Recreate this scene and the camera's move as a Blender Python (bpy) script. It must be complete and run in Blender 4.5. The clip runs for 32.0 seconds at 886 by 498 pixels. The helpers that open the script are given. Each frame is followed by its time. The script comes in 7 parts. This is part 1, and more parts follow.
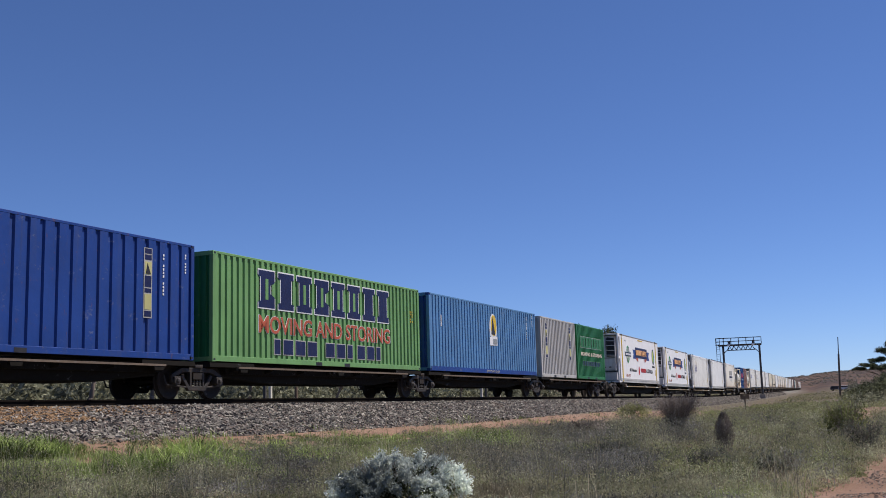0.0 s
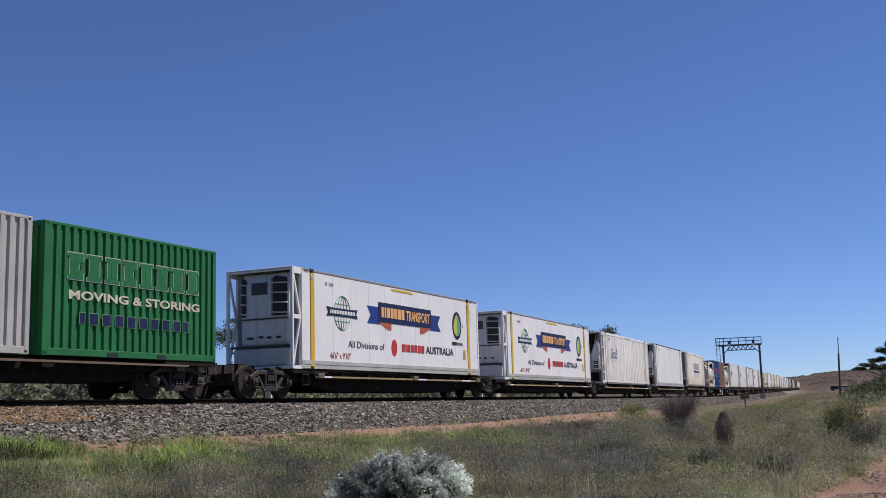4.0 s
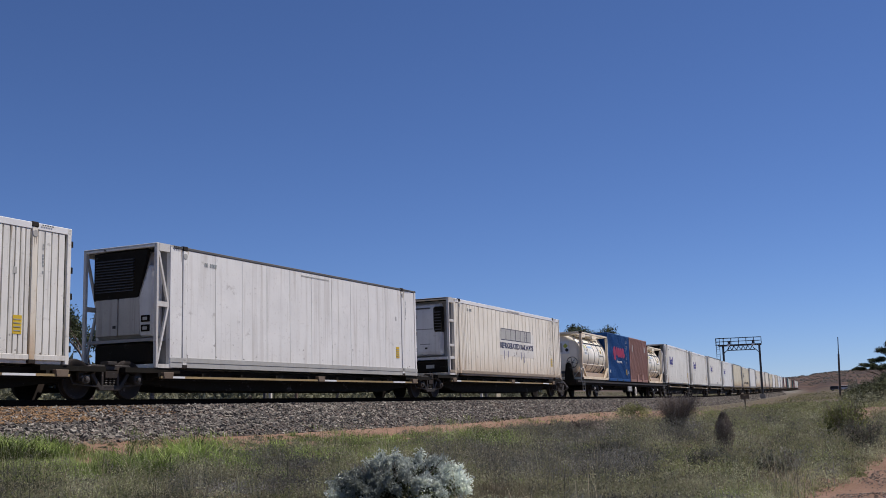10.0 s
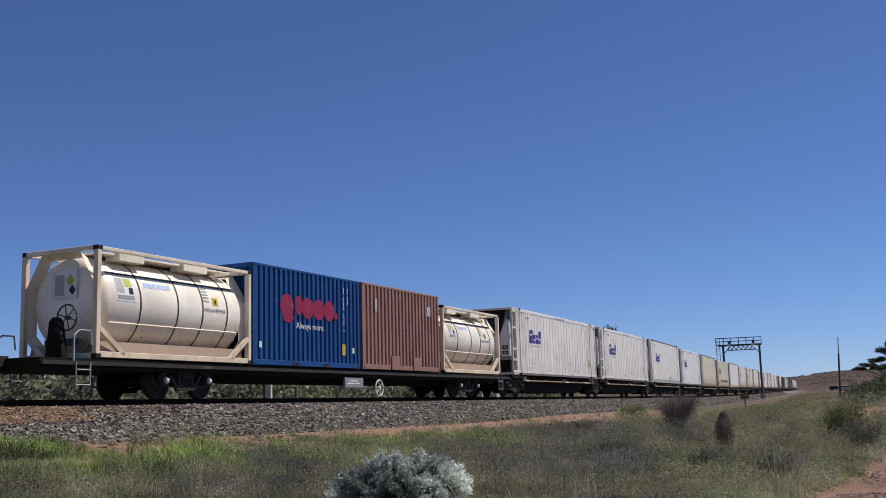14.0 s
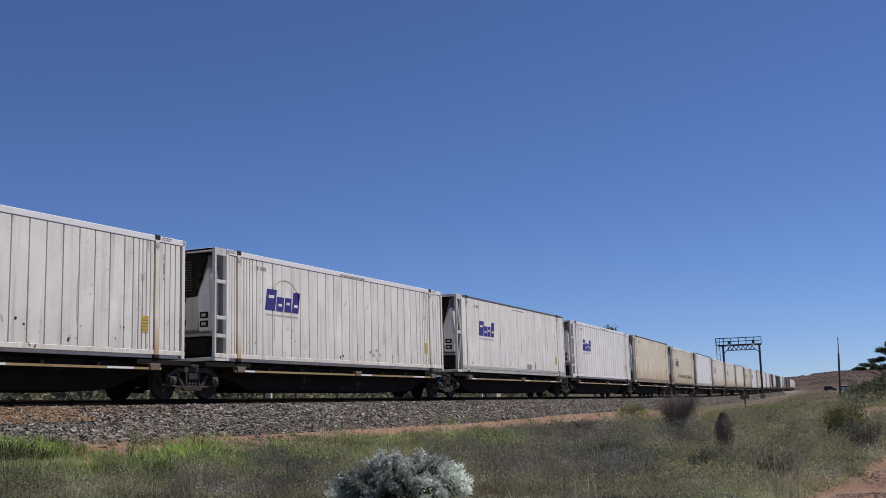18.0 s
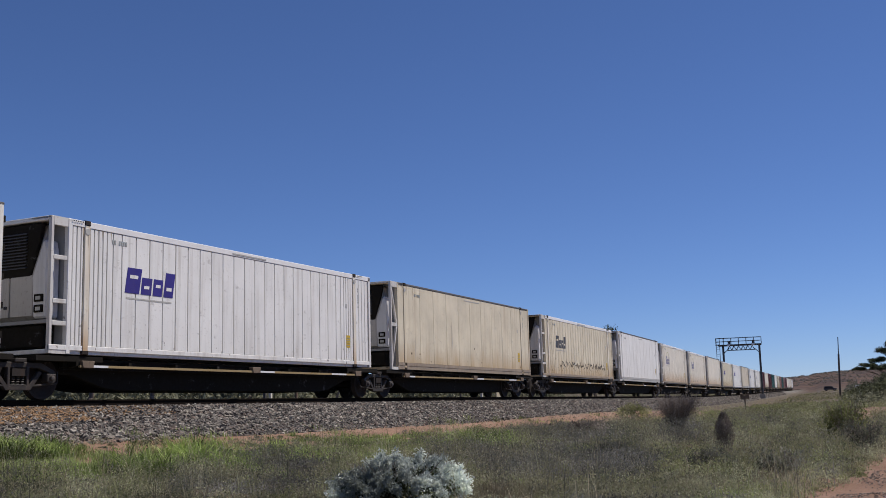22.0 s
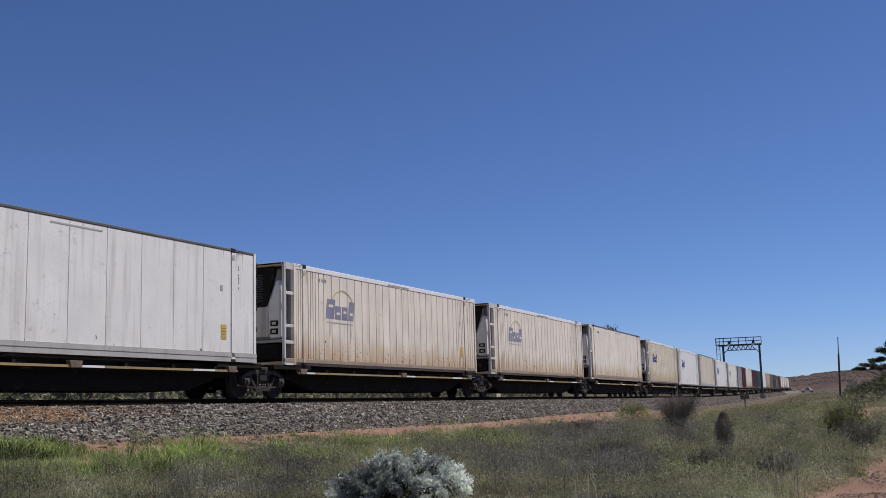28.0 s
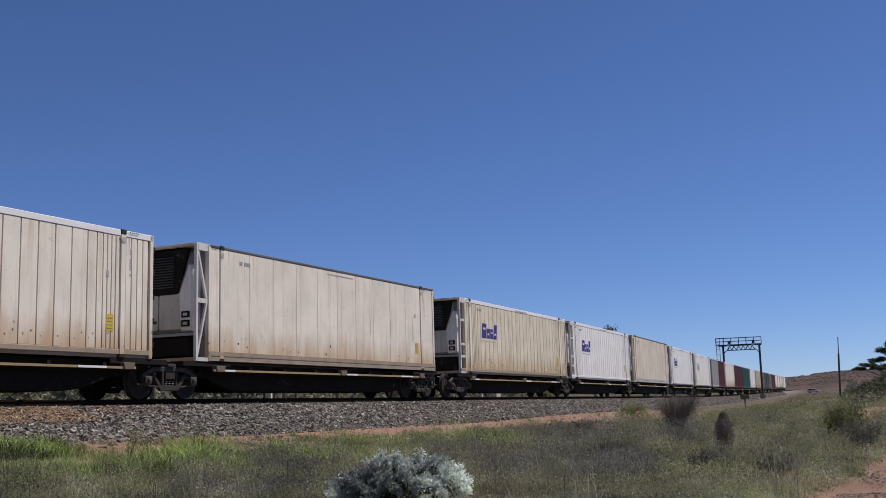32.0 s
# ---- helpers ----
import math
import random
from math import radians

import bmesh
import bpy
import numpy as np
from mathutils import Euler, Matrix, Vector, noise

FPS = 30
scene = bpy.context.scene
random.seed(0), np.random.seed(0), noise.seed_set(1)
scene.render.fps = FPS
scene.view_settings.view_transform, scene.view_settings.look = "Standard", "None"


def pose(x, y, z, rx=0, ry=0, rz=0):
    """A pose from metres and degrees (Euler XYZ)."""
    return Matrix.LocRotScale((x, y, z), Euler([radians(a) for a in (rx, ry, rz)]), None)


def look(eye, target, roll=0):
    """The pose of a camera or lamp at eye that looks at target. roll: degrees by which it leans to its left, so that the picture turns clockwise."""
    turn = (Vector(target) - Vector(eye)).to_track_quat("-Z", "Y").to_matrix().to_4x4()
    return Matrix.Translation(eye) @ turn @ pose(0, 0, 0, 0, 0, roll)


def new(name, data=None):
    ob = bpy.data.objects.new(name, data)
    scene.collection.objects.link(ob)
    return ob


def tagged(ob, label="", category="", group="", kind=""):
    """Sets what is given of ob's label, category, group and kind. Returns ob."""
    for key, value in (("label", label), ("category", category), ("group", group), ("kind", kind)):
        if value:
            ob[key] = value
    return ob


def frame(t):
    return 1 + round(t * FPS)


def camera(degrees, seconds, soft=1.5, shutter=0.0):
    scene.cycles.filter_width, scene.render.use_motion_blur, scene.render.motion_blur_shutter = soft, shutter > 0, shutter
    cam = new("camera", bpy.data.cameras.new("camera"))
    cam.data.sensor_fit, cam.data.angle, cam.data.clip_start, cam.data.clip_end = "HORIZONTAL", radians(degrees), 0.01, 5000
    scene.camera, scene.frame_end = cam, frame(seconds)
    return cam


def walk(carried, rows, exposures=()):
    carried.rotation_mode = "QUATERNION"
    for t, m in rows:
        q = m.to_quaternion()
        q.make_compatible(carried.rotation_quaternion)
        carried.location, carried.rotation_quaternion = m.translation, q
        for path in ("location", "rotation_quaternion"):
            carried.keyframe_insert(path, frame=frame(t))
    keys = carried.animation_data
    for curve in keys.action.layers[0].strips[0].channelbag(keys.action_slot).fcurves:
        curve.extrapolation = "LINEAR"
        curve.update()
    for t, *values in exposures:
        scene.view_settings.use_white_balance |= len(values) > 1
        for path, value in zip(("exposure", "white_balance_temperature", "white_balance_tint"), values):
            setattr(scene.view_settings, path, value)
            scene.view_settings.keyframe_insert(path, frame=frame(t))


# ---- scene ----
EXPO, KELVIN, TINT, SKY_STRENGTH, SUN_STRENGTH = 0.30, 5600, 22, 0.0610, 4.2

# The camera stands still on a low tripod beside the line.
EYE = Vector((0.0, 0.0, 1.5))
YAW, PITCH, ROLL = 1.13885, 0.14917, -1.588
cam = camera(45.488, 32.0, soft=0.9)
AHEAD = Vector((math.sin(YAW) * math.cos(PITCH), math.cos(YAW) * math.cos(PITCH), math.sin(PITCH)))
STAND = look(EYE, EYE + AHEAD * 10, ROLL)
walk(cam, [(0, STAND), (32, STAND)], exposures=[(0, EXPO + 0.24, KELVIN, TINT), (3.3, EXPO + 0.24, KELVIN, TINT), (5.4, EXPO, KELVIN, TINT), (32, EXPO, KELVIN, TINT)])

# ---- daylight: clear sky, high sun on the camera's side of the train ----
SUN = Vector((0.38, -0.372, 0.835)).normalized()
world = bpy.data.worlds.new("sky")
scene.world = world
world.use_nodes = True
wn = world.node_tree.nodes
wn.clear()
sky = wn.new("ShaderNodeTexSky")
sky.sky_type = "NISHITA"
sky.sun_disc = False
sky.sun_elevation = math.asin(SUN.z)
sky.sun_rotation = math.atan2(SUN.x, SUN.y)
sky.altitude = 3000
sky.air_density, sky.dust_density, sky.ozone_density = 1.0, 0.0, 6.0
wbg = wn.new("ShaderNodeBackground")
wbg.inputs["Strength"].default_value = SKY_STRENGTH
wout = wn.new("ShaderNodeOutputWorld")
world.node_tree.links.new(sky.outputs[0], wbg.inputs["Color"])
world.node_tree.links.new(wbg.outputs[0], wout.inputs["Surface"])
sun = new("sun", bpy.data.lights.new("sun", "SUN"))
sun.data.energy, sun.data.angle, sun.data.color = SUN_STRENGTH, radians(0.53), (1.0, 0.91, 0.68)
sun.matrix_world = look(Vector((0, 0, 60)), Vector((0, 0, 60)) - SUN)

# ---- the line's plan: a straight, a gentle bend to the left, a straight that climbs slightly ----
LINE_S = np.arange(-400, 1600, 0.5)
LINE_K = np.interp(LINE_S, [-20, 10, 40, 70, 110], [0, -0.00096, 0.00196, 0.0015, 0.00002])
LINE_H = np.concatenate([[0], np.cumsum((LINE_K[1:] + LINE_K[:-1]) * 0.25)])
LINE_H -= np.interp(0, LINE_S, LINE_H)
_mid = (LINE_H[1:] + LINE_H[:-1]) / 2
LINE_X = np.concatenate([[0], np.cumsum(np.cos(_mid) * 0.5)])
LINE_Y = np.concatenate([[0], np.cumsum(np.sin(_mid) * 0.5)])
LINE_X -= np.interp(0, LINE_S, LINE_X)
LINE_Y += 18.946 - np.interp(0, LINE_S, LINE_Y)
RAIL_Z = 1.92


def rise(s):
    """How far the line has climbed at s metres along it."""
    return 3.52e-5 * np.clip(s - 60, 0, 150) ** 2 + 8.41e-3 * np.clip(s - 210, 0, 500)


def line(s, side=0.0):
    """Place and heading of the line at s; side: metres towards the far side."""
    h = np.interp(s, LINE_S, LINE_H)
    return (np.interp(s, LINE_S, LINE_X) - side * np.sin(h), np.interp(s, LINE_S, LINE_Y) + side * np.cos(h), rise(s), h)


GONE_T = np.arange(0, 32.01, 0.05)
_v = np.interp(GONE_T, [0, 8, 16, 24, 32], [9.659, 9.5435, 9.385, 9.146, 8.928])
GONE_S = np.concatenate([[0], np.cumsum((_v[1:] + _v[:-1]) * 0.025)])


def gone(t):
    """Metres that the train has run at t seconds."""
    return float(np.interp(t, GONE_T, GONE_S))


def on_line(s, z):
    """Pose of a vehicle whose middle is at s, z metres above the first rail's zero."""
    x, y, up, h = (float(a) for a in line(s))
    pitch = math.atan(float(rise(s + 3) - rise(s - 3)) / 6)
    return Matrix.Translation((x, y, z + up)) @ Euler((0, -pitch, h)).to_matrix().to_4x4()


# ---- helpers for meshes ----
class Geo:
    def __init__(self):
        self.v, self.f = [], []

    def add(self, vs, fs):
        n = len(self.v)
        self.v += [tuple(p) for p in vs]
        self.f += [tuple(i + n for i in f) for f in fs]
        return self

    def box(self, x0, x1, y0, y1, z0, z1, m=None):
        vs = [Vector((x, y, z)) for x in (x0, x1) for y in (y0, y1) for z in (z0, z1)]
        if m is not None:
            vs = [m @ p for p in vs]
        return self.add(vs, [(0, 1, 3, 2), (4, 6, 7, 5), (0, 4, 5, 1), (2, 3, 7, 6), (0, 2, 6, 4), (1, 5, 7, 3)])

    def bar(self, a, b, w, h=None):
        """A square bar from a to b."""
        a, b = Vector(a), Vector(b)
        m = Matrix.Translation(a) @ (b - a).to_track_quat("X", "Z").to_matrix().to_4x4()
        h = h or w
        return self.box(0, (b - a).length, -w / 2, w / 2, -h / 2, h / 2, m)

    def tube(self, pts, r, n=8, r1=None):
        pts = [Vector(p) for p in pts]
        rings = []
        for i, p in enumerate(pts):
            d = (pts[min(i + 1, len(pts) - 1)] - pts[max(i - 1, 0)]).normalized()
            q = d.to_track_quat("Z", "X")
            rad = r if r1 is None else r + (r1 - r) * i / (len(pts) - 1)
            rings.append([p + q @ Vector((rad * math.cos(2 * math.pi * k / n), rad * math.sin(2 * math.pi * k / n), 0)) for k in range(n)])
        vs = [p for ring in rings for p in ring]
        fs = [(i * n + k, i * n + (k + 1) % n, (i + 1) * n + (k + 1) % n, (i + 1) * n + k) for i in range(len(pts) - 1) for k in range(n)]
        fs += [tuple(range(n))[::-1], tuple((len(pts) - 1) * n + k for k in range(n))]
        return self.add(vs, fs)

    def lathe(self, prof, n=24, m=None):
        """prof: (along, radius) pairs, turned round the x axis."""
        vs = [Vector((a, r * math.cos(2 * math.pi * k / n), r * math.sin(2 * math.pi * k / n))) for a, r in prof for k in range(n)]
        if m is not None:
            vs = [m @ p for p in vs]
        fs = [(i * n + k, i * n + (k + 1) % n, (i + 1) * n + (k + 1) % n, (i + 1) * n + k) for i in range(len(prof) - 1) for k in range(n)]
        fs += [tuple(range(n))[::-1], tuple((len(prof) - 1) * n + k for k in range(n))]
        return self.add(vs, fs)

    def plate(self, pts, axis, a, b):
        """A flat outline given in the two other axes, from a to b along axis."""
        def at(p, c):
            return {"x": (c, p[0], p[1]), "y": (p[0], c, p[1]), "z": (p[0], p[1], c)}[axis]
        n = len(pts)
        vs = [at(p, a) for p in pts] + [at(p, b) for p in pts]
        fs = [tuple(range(n)), tuple(range(2 * n - 1, n - 1, -1))] + [(i, i + n, (i + 1) % n + n, (i + 1) % n) for i in range(n)]
        return self.add(vs, fs)

    def mesh(self, name, material=None, bevel=0.0, smooth=False):
        me = bpy.data.meshes.new(name)
        me.from_pydata(self.v, [], self.f)
        bm = bmesh.new()
        bm.from_mesh(me)
        bmesh.ops.recalc_face_normals(bm, faces=bm.faces)
        if bevel:
            bmesh.ops.bevel(bm, geom=list(bm.edges), offset=bevel, segments=1, affect="EDGES", clamp_overlap=True)
        if smooth:
            for f in bm.faces:
                f.smooth = True
            for e in bm.edges:
                e.smooth = len(e.link_faces) == 2 and e.calc_face_angle(0) < 0.7
        bm.to_mesh(me)
        bm.free()
        if material:
            me.materials.append(material)
        return me


def part(name, geo, material, parent, label="", bevel=0.0, smooth=False):
    """Links a Geo or a mesh as one mesh object under a thing or a part."""
    me = geo.mesh(name, material, bevel, smooth) if isinstance(geo, Geo) else geo
    ob = new(name, me)
    ob.parent = parent
    if label:
        ob["label"] = label
    return ob


def thing(name, label, category, group="", kind="", m=None):
    ob = new(name)
    ob.empty_display_size = 0.3
    if m is not None:
        ob.matrix_basis = m
    return tagged(ob, label, category, group, kind)


# ---- materials ----
def shader(name):
    mt = bpy.data.materials.new(name)
    mt.use_nodes = True
    nt = mt.node_tree
    return mt, nt.nodes, nt.links, nt.nodes["Principled BSDF"]


def mix(n, l, fac, a, b):
    """A colour mix node; fac, a and b are sockets or values."""
    x = n.new("ShaderNodeMix")
    x.data_type = "RGBA"
    for sock, val in ((x.inputs[0], fac), (x.inputs[6], a), (x.inputs[7], b)):
        if hasattr(val, "links"):
            l.new(val, sock)
        elif isinstance(val, tuple):
            sock.default_value = (*val, 1)[:4]
        else:
            sock.default_value = val
    return x.outputs[2]


def ramp(n, l, src, lo, hi, a=0.0, b=1.0):
    r = n.new("ShaderNodeMapRange")
    l.new(src, r.inputs[0])
    for i, val in enumerate((lo, hi, a, b)):
        r.inputs[i + 1].default_value = val
    return r.outputs[0]


def noisy(n, l, scale, detail=4.0, stretch=(1, 1, 1), kind="Object", rough=0.55, own=True):
    tc, mp, nz = n.new("ShaderNodeTexCoord"), n.new("ShaderNodeMapping"), n.new("ShaderNodeTexNoise")
    mp.inputs["Scale"].default_value = stretch
    if own:
        info, far = n.new("ShaderNodeObjectInfo"), n.new("ShaderNodeVectorMath")
        far.operation = "SCALE"
        far.inputs[0].default_value = (31, 17, 23)
        l.new(info.outputs["Random"], far.inputs["Scale"])
        l.new(far.outputs[0], mp.inputs["Location"])
    l.new(tc.outputs[kind], mp.inputs[0])
    l.new(mp.outputs[0], nz.inputs["Vector"])
    nz.inputs["Scale"].default_value, nz.inputs["Detail"].default_value, nz.inputs["Roughness"].default_value = scale, detail, rough
    return nz.outputs[0]


def bump(n, l, bsdf, src, strength, dist):
    b = n.new("ShaderNodeBump")
    b.inputs["Strength"].default_value, b.inputs["Distance"].default_value = strength, dist
    l.new(src, b.inputs["Height"])
    l.new(b.outputs[0], bsdf.inputs["Normal"])


def paint(name, col, dirt=(0.16, 0.11, 0.07), amount=0.3, rough=0.5, metal=0.0, rust=0.0, vary=0.06, streaks=True, low=0.0, spec=0.22):
    """Weathered paint: cloudy fading, streaks that run down, specks of dirt and rust."""
    mt, n, l, b = shader(name)
    cloud = noisy(n, l, 0.9, 4)
    fine = noisy(n, l, 14, 6)
    dark = tuple(c * (1 - 3 * vary) for c in col)
    lite = tuple(min(1, c * (1 + vary)) for c in col)
    c = mix(n, l, ramp(n, l, cloud, 0.3, 0.7), dark, lite)
    run = noisy(n, l, 3.2, 5, (1.6, 1.6, 0.09) if streaks else (1, 1, 1))
    c = mix(n, l, ramp(n, l, run, 0.52, 0.78, 0, amount), c, dirt)
    c = mix(n, l, ramp(n, l, fine, 0.6, 0.75, 0, amount * 0.7), c, dirt)
    if streaks:
        thin = noisy(n, l, 8.0, 3, (2.2, 2.2, 0.045))
        c = mix(n, l, ramp(n, l, thin, 0.62, 0.74, 0, amount * 0.6), c, tuple(0.6 * d for d in dirt))
        scuff = noisy(n, l, 2.4, 8, (1, 1, 1.4), rough=0.75)
        c = mix(n, l, ramp(n, l, scuff, 0.60, 0.67, 0, amount), c, tuple(0.5 * d + 0.2 for d in dirt))
        info = n.new("ShaderNodeObjectInfo")
        c = mix(n, l, ramp(n, l, info.outputs["Random"], 0.0, 1.0, 0, 0.10), c, dark)
    if low:
        # dust thrown up by the wheels, thick at the sill and ragged above; on cream_tank also painted reflection
        tc, sep = n.new("ShaderNodeTexCoord"), n.new("ShaderNodeSeparateXYZ")
        l.new(tc.outputs["Object"], sep.inputs[0])
        rag = n.new("ShaderNodeMath")
        rag.operation = "MULTIPLY_ADD"
        rag.inputs[1].default_value = 1.7
        l.new(noisy(n, l, 1.6, 5, (1.5, 1.5, 0.35)), rag.inputs[0])
        l.new(sep.outputs["Z"], rag.inputs[2])
        c = mix(n, l, ramp(n, l, rag.outputs[0], 0.9, 1.85, low, 0.0), c, tuple(1.25 * d for d in dirt))
        chip = n.new("ShaderNodeMath")
        chip.operation = "MULTIPLY"
        l.new(ramp(n, l, noisy(n, l, 7, 3, (1, 1, 0.8)), 0.68, 0.71), chip.inputs[0])
        l.new(ramp(n, l, rag.outputs[0], 1.1, 1.9, 0.9, 0.0), chip.inputs[1])
        c = mix(n, l, chip.outputs[0], c, (0.07, 0.05, 0.04))
    if rust:
        spot = noisy(n, l, 6, 7, (1, 1, 0.5), rough=0.7)
        c = mix(n, l, ramp(n, l, spot, 0.66 - 0.1 * rust, 0.72, 0, min(1, rust)), c, (0.16, 0.06, 0.03))
    l.new(c, b.inputs["Base Color"])
    l.new(ramp(n, l, fine, 0.3, 0.7, rough - 0.1, rough + 0.15), b.inputs["Roughness"])
    b.inputs["Metallic"].default_value = metal
    b.inputs["Specular IOR Level"].default_value = spec
    bump(n, l, b, fine, 0.12, 0.01)
    if streaks:
        dent = n.new("ShaderNodeBump")
        dent.inputs["Strength"].default_value, dent.inputs["Distance"].default_value = 0.35, 0.02
        l.new(noisy(n, l, 2.1, 2), dent.inputs["Height"])
        top = b.inputs["Normal"].links[0].from_node
        l.new(dent.outputs[0], top.inputs["Normal"])
    return mt


M = {}
M["white_clean"] = paint("white_clean", (0.76, 0.75, 0.735), (0.4, 0.36, 0.3), 0.12, vary=0.02)
M["white_used"] = paint("white_used", (0.77, 0.755, 0.72), (0.32, 0.27, 0.21), 0.50, vary=0.03, low=0.10)
M["white_worn"] = paint("white_worn", (0.78, 0.755, 0.69), (0.28, 0.23, 0.17), 0.55, vary=0.05, low=0.18)
M["cream_pale"] = paint("cream_pale", (0.82, 0.765, 0.65), (0.36, 0.25, 0.14), 0.38, vary=0.04, rust=0.06, low=0.5)
M["cream_worn"] = paint("cream_worn", (0.76, 0.70, 0.585), (0.36, 0.235, 0.12), 0.45, vary=0.05, rust=0.1, low=0.9)
M["tan_dirty"] = paint("tan_dirty", (0.68, 0.61, 0.455), (0.34, 0.24, 0.125), 0.5, vary=0.06, rust=0.12, low=0.85)
M["beige"] = paint("beige", (0.62, 0.55, 0.43), (0.3, 0.18, 0.09), 0.3)
# low brown on the shell is dust plus the ground's reflection, painted in
M["cream_tank"] = paint("cream_tank", (0.92, 0.85, 0.70), (0.42, 0.27, 0.13), 0.15, rough=0.28, low=0.5, spec=0.5)
M["tank_frame"] = paint("tank_frame", (0.80, 0.715, 0.56), (0.28, 0.15, 0.08), 0.35, rust=0.35)
M["tank_under"] = paint("tank_under", (0.36, 0.27, 0.19), (0.26, 0.15, 0.08), 0.5, rust=0.2)
M["sign_yellow"] = paint("sign_yellow", (0.50, 0.47, 0.20), (0.4, 0.4, 0.3), 0.3)
M["deck_rust"] = paint("deck_rust", (0.17, 0.128, 0.092), (0.06, 0.04, 0.03), 0.5, rough=0.8, rust=0.6)
M["blue_deep"] = paint("blue_deep", (0.017, 0.053, 0.235), (0.07, 0.07, 0.09), 0.35, rust=0.5)
M["blue_light"] = paint("blue_light", (0.10, 0.225, 0.42), (0.08, 0.09, 0.12), 0.4, rust=0.45)
M["blue_royal"] = paint("blue_royal", (0.012, 0.07, 0.23), (0.05, 0.06, 0.09), 0.3, rust=0.2)
M["green_lime"] = paint("green_lime", (0.165, 0.325, 0.115), (0.08, 0.11, 0.05), 0.35, rust=0.2)
M["green_deep"] = paint("green_deep", (0.025, 0.16, 0.05), (0.06, 0.08, 0.04), 0.25)
M["grey_light"] = paint("grey_light", (0.44, 0.43, 0.40), (0.22, 0.17, 0.12), 0.35)
M["brown_red"] = paint("brown_red", (0.31, 0.17, 0.13), (0.17, 0.10, 0.07), 0.4, rust=0.2)
M["red_deep"] = paint("red_deep", (0.12, 0.028, 0.025), (0.1, 0.045, 0.035), 0.4)
M["teal"] = paint("teal", (0.035, 0.11, 0.09), (0.08, 0.09, 0.07), 0.3)
M["black_grime"] = paint("black_grime", (0.015, 0.013, 0.010), (0.024, 0.018, 0.014), 0.4, rough=0.8, spec=0.1)
M["iron_dark"] = paint("iron_dark", (0.032, 0.026, 0.022), (0.075, 0.045, 0.03), 0.5, rough=0.7, spec=0.15)
M["steel_worn"] = paint("steel_worn", (0.32, 0.30, 0.28), (0.15, 0.09, 0.06), 0.3, rough=0.35, metal=0.8)
M["grey_mid"] = paint("grey_mid", (0.28, 0.28, 0.28), amount=0.25)
M["grey_dark"] = paint("grey_dark", (0.07, 0.07, 0.075), amount=0.3)
M["yellow"] = paint("yellow", (0.62, 0.42, 0.03), (0.2, 0.14, 0.06), 0.3)
M["ochre_line"] = paint("ochre_line", (0.34, 0.25, 0.12), (0.16, 0.10, 0.06), 0.5, streaks=False)
M["sill_dusty"] = paint("sill_dusty", (0.32, 0.26, 0.19), (0.15, 0.10, 0.065), 0.6, rust=0.4, streaks=False)
M["bay_grey"] = paint("bay_grey", (0.62, 0.60, 0.56), (0.22, 0.15, 0.10), 0.5, rust=0.25)
M["rail_grey"] = paint("rail_grey", (0.13, 0.125, 0.12), (0.07, 0.06, 0.05), 0.4, streaks=False)
M["machine_white"] = paint("machine_white", (0.66, 0.65, 0.64), (0.2, 0.17, 0.14), 0.35, low=0.2)
M["cast_worn"] = paint("cast_worn", (0.036, 0.030, 0.025), (0.10, 0.068, 0.048), 0.6, rough=0.6, rust=0.4, spec=0.3)
M["stain_soft"] = paint("stain_soft", (0.50, 0.45, 0.37), (0.25, 0.18, 0.12), 0.5)
M["navy_ink"] = paint("navy_ink", (0.014, 0.02, 0.075), amount=0.1)
M["streak_tan"] = paint("streak_tan", (0.50, 0.41, 0.29), (0.24, 0.16, 0.10), 0.6)
# machine white greyed to stand in for the bay's shade, with dirt on top
M["unit_shaded"] = paint("unit_shaded", (0.44, 0.42, 0.39), (0.12, 0.10, 0.08), 0.6, low=0.3)
M["frame_dusty"] = paint("frame_dusty", (0.76, 0.63, 0.45), (0.26, 0.13, 0.06), 0.45, rust=0.4)
M["purple_ink"] = paint("purple_ink", (0.045, 0.035, 0.22), amount=0.12)
M["faded_ink"] = paint("faded_ink", (0.23, 0.22, 0.31), (0.55, 0.51, 0.45), 0.75)
M["red_ink"] = paint("red_ink", (0.45, 0.035, 0.03), amount=0.1)
M["red_faded"] = paint("red_faded", (0.30, 0.022, 0.06), (0.05, 0.04, 0.12), 0.5)
M["rust_ink"] = paint("rust_ink", (0.42, 0.10, 0.05), amount=0.2)
M["orange_ink"] = paint("orange_ink", (0.78, 0.42, 0.17), amount=0.1)
M["black_ink"] = paint("black_ink", (0.03, 0.03, 0.035), amount=0.1)
M["white_ink"] = paint("white_ink", (0.75, 0.75, 0.74), amount=0.1)
M["grey_ink"] = paint("grey_ink", (0.34, 0.36, 0.35), amount=0.2)
M["green_ink"] = paint("green_ink", (0.12, 0.35, 0.18), amount=0.1)
M["lime_ink"] = paint("lime_ink", (0.50, 0.52, 0.08), amount=0.1)
M["blue_ink"] = paint("blue_ink", (0.02, 0.047, 0.21), amount=0.1)
M["wood_grey"] = paint("wood_grey", (0.16, 0.12, 0.09), (0.07, 0.05, 0.04), 0.5, rough=0.85)
M["pale_blue_ink"] = paint("pale_blue_ink", (0.42, 0.56, 0.74), amount=0.1)


# ---- the ground: one sheet from the camera's feet to the horizon ----
def smooth(a, b, x):
    t = np.clip((x - a) / (b - a), 0, 1)
    return t * t * (3 - 2 * t)


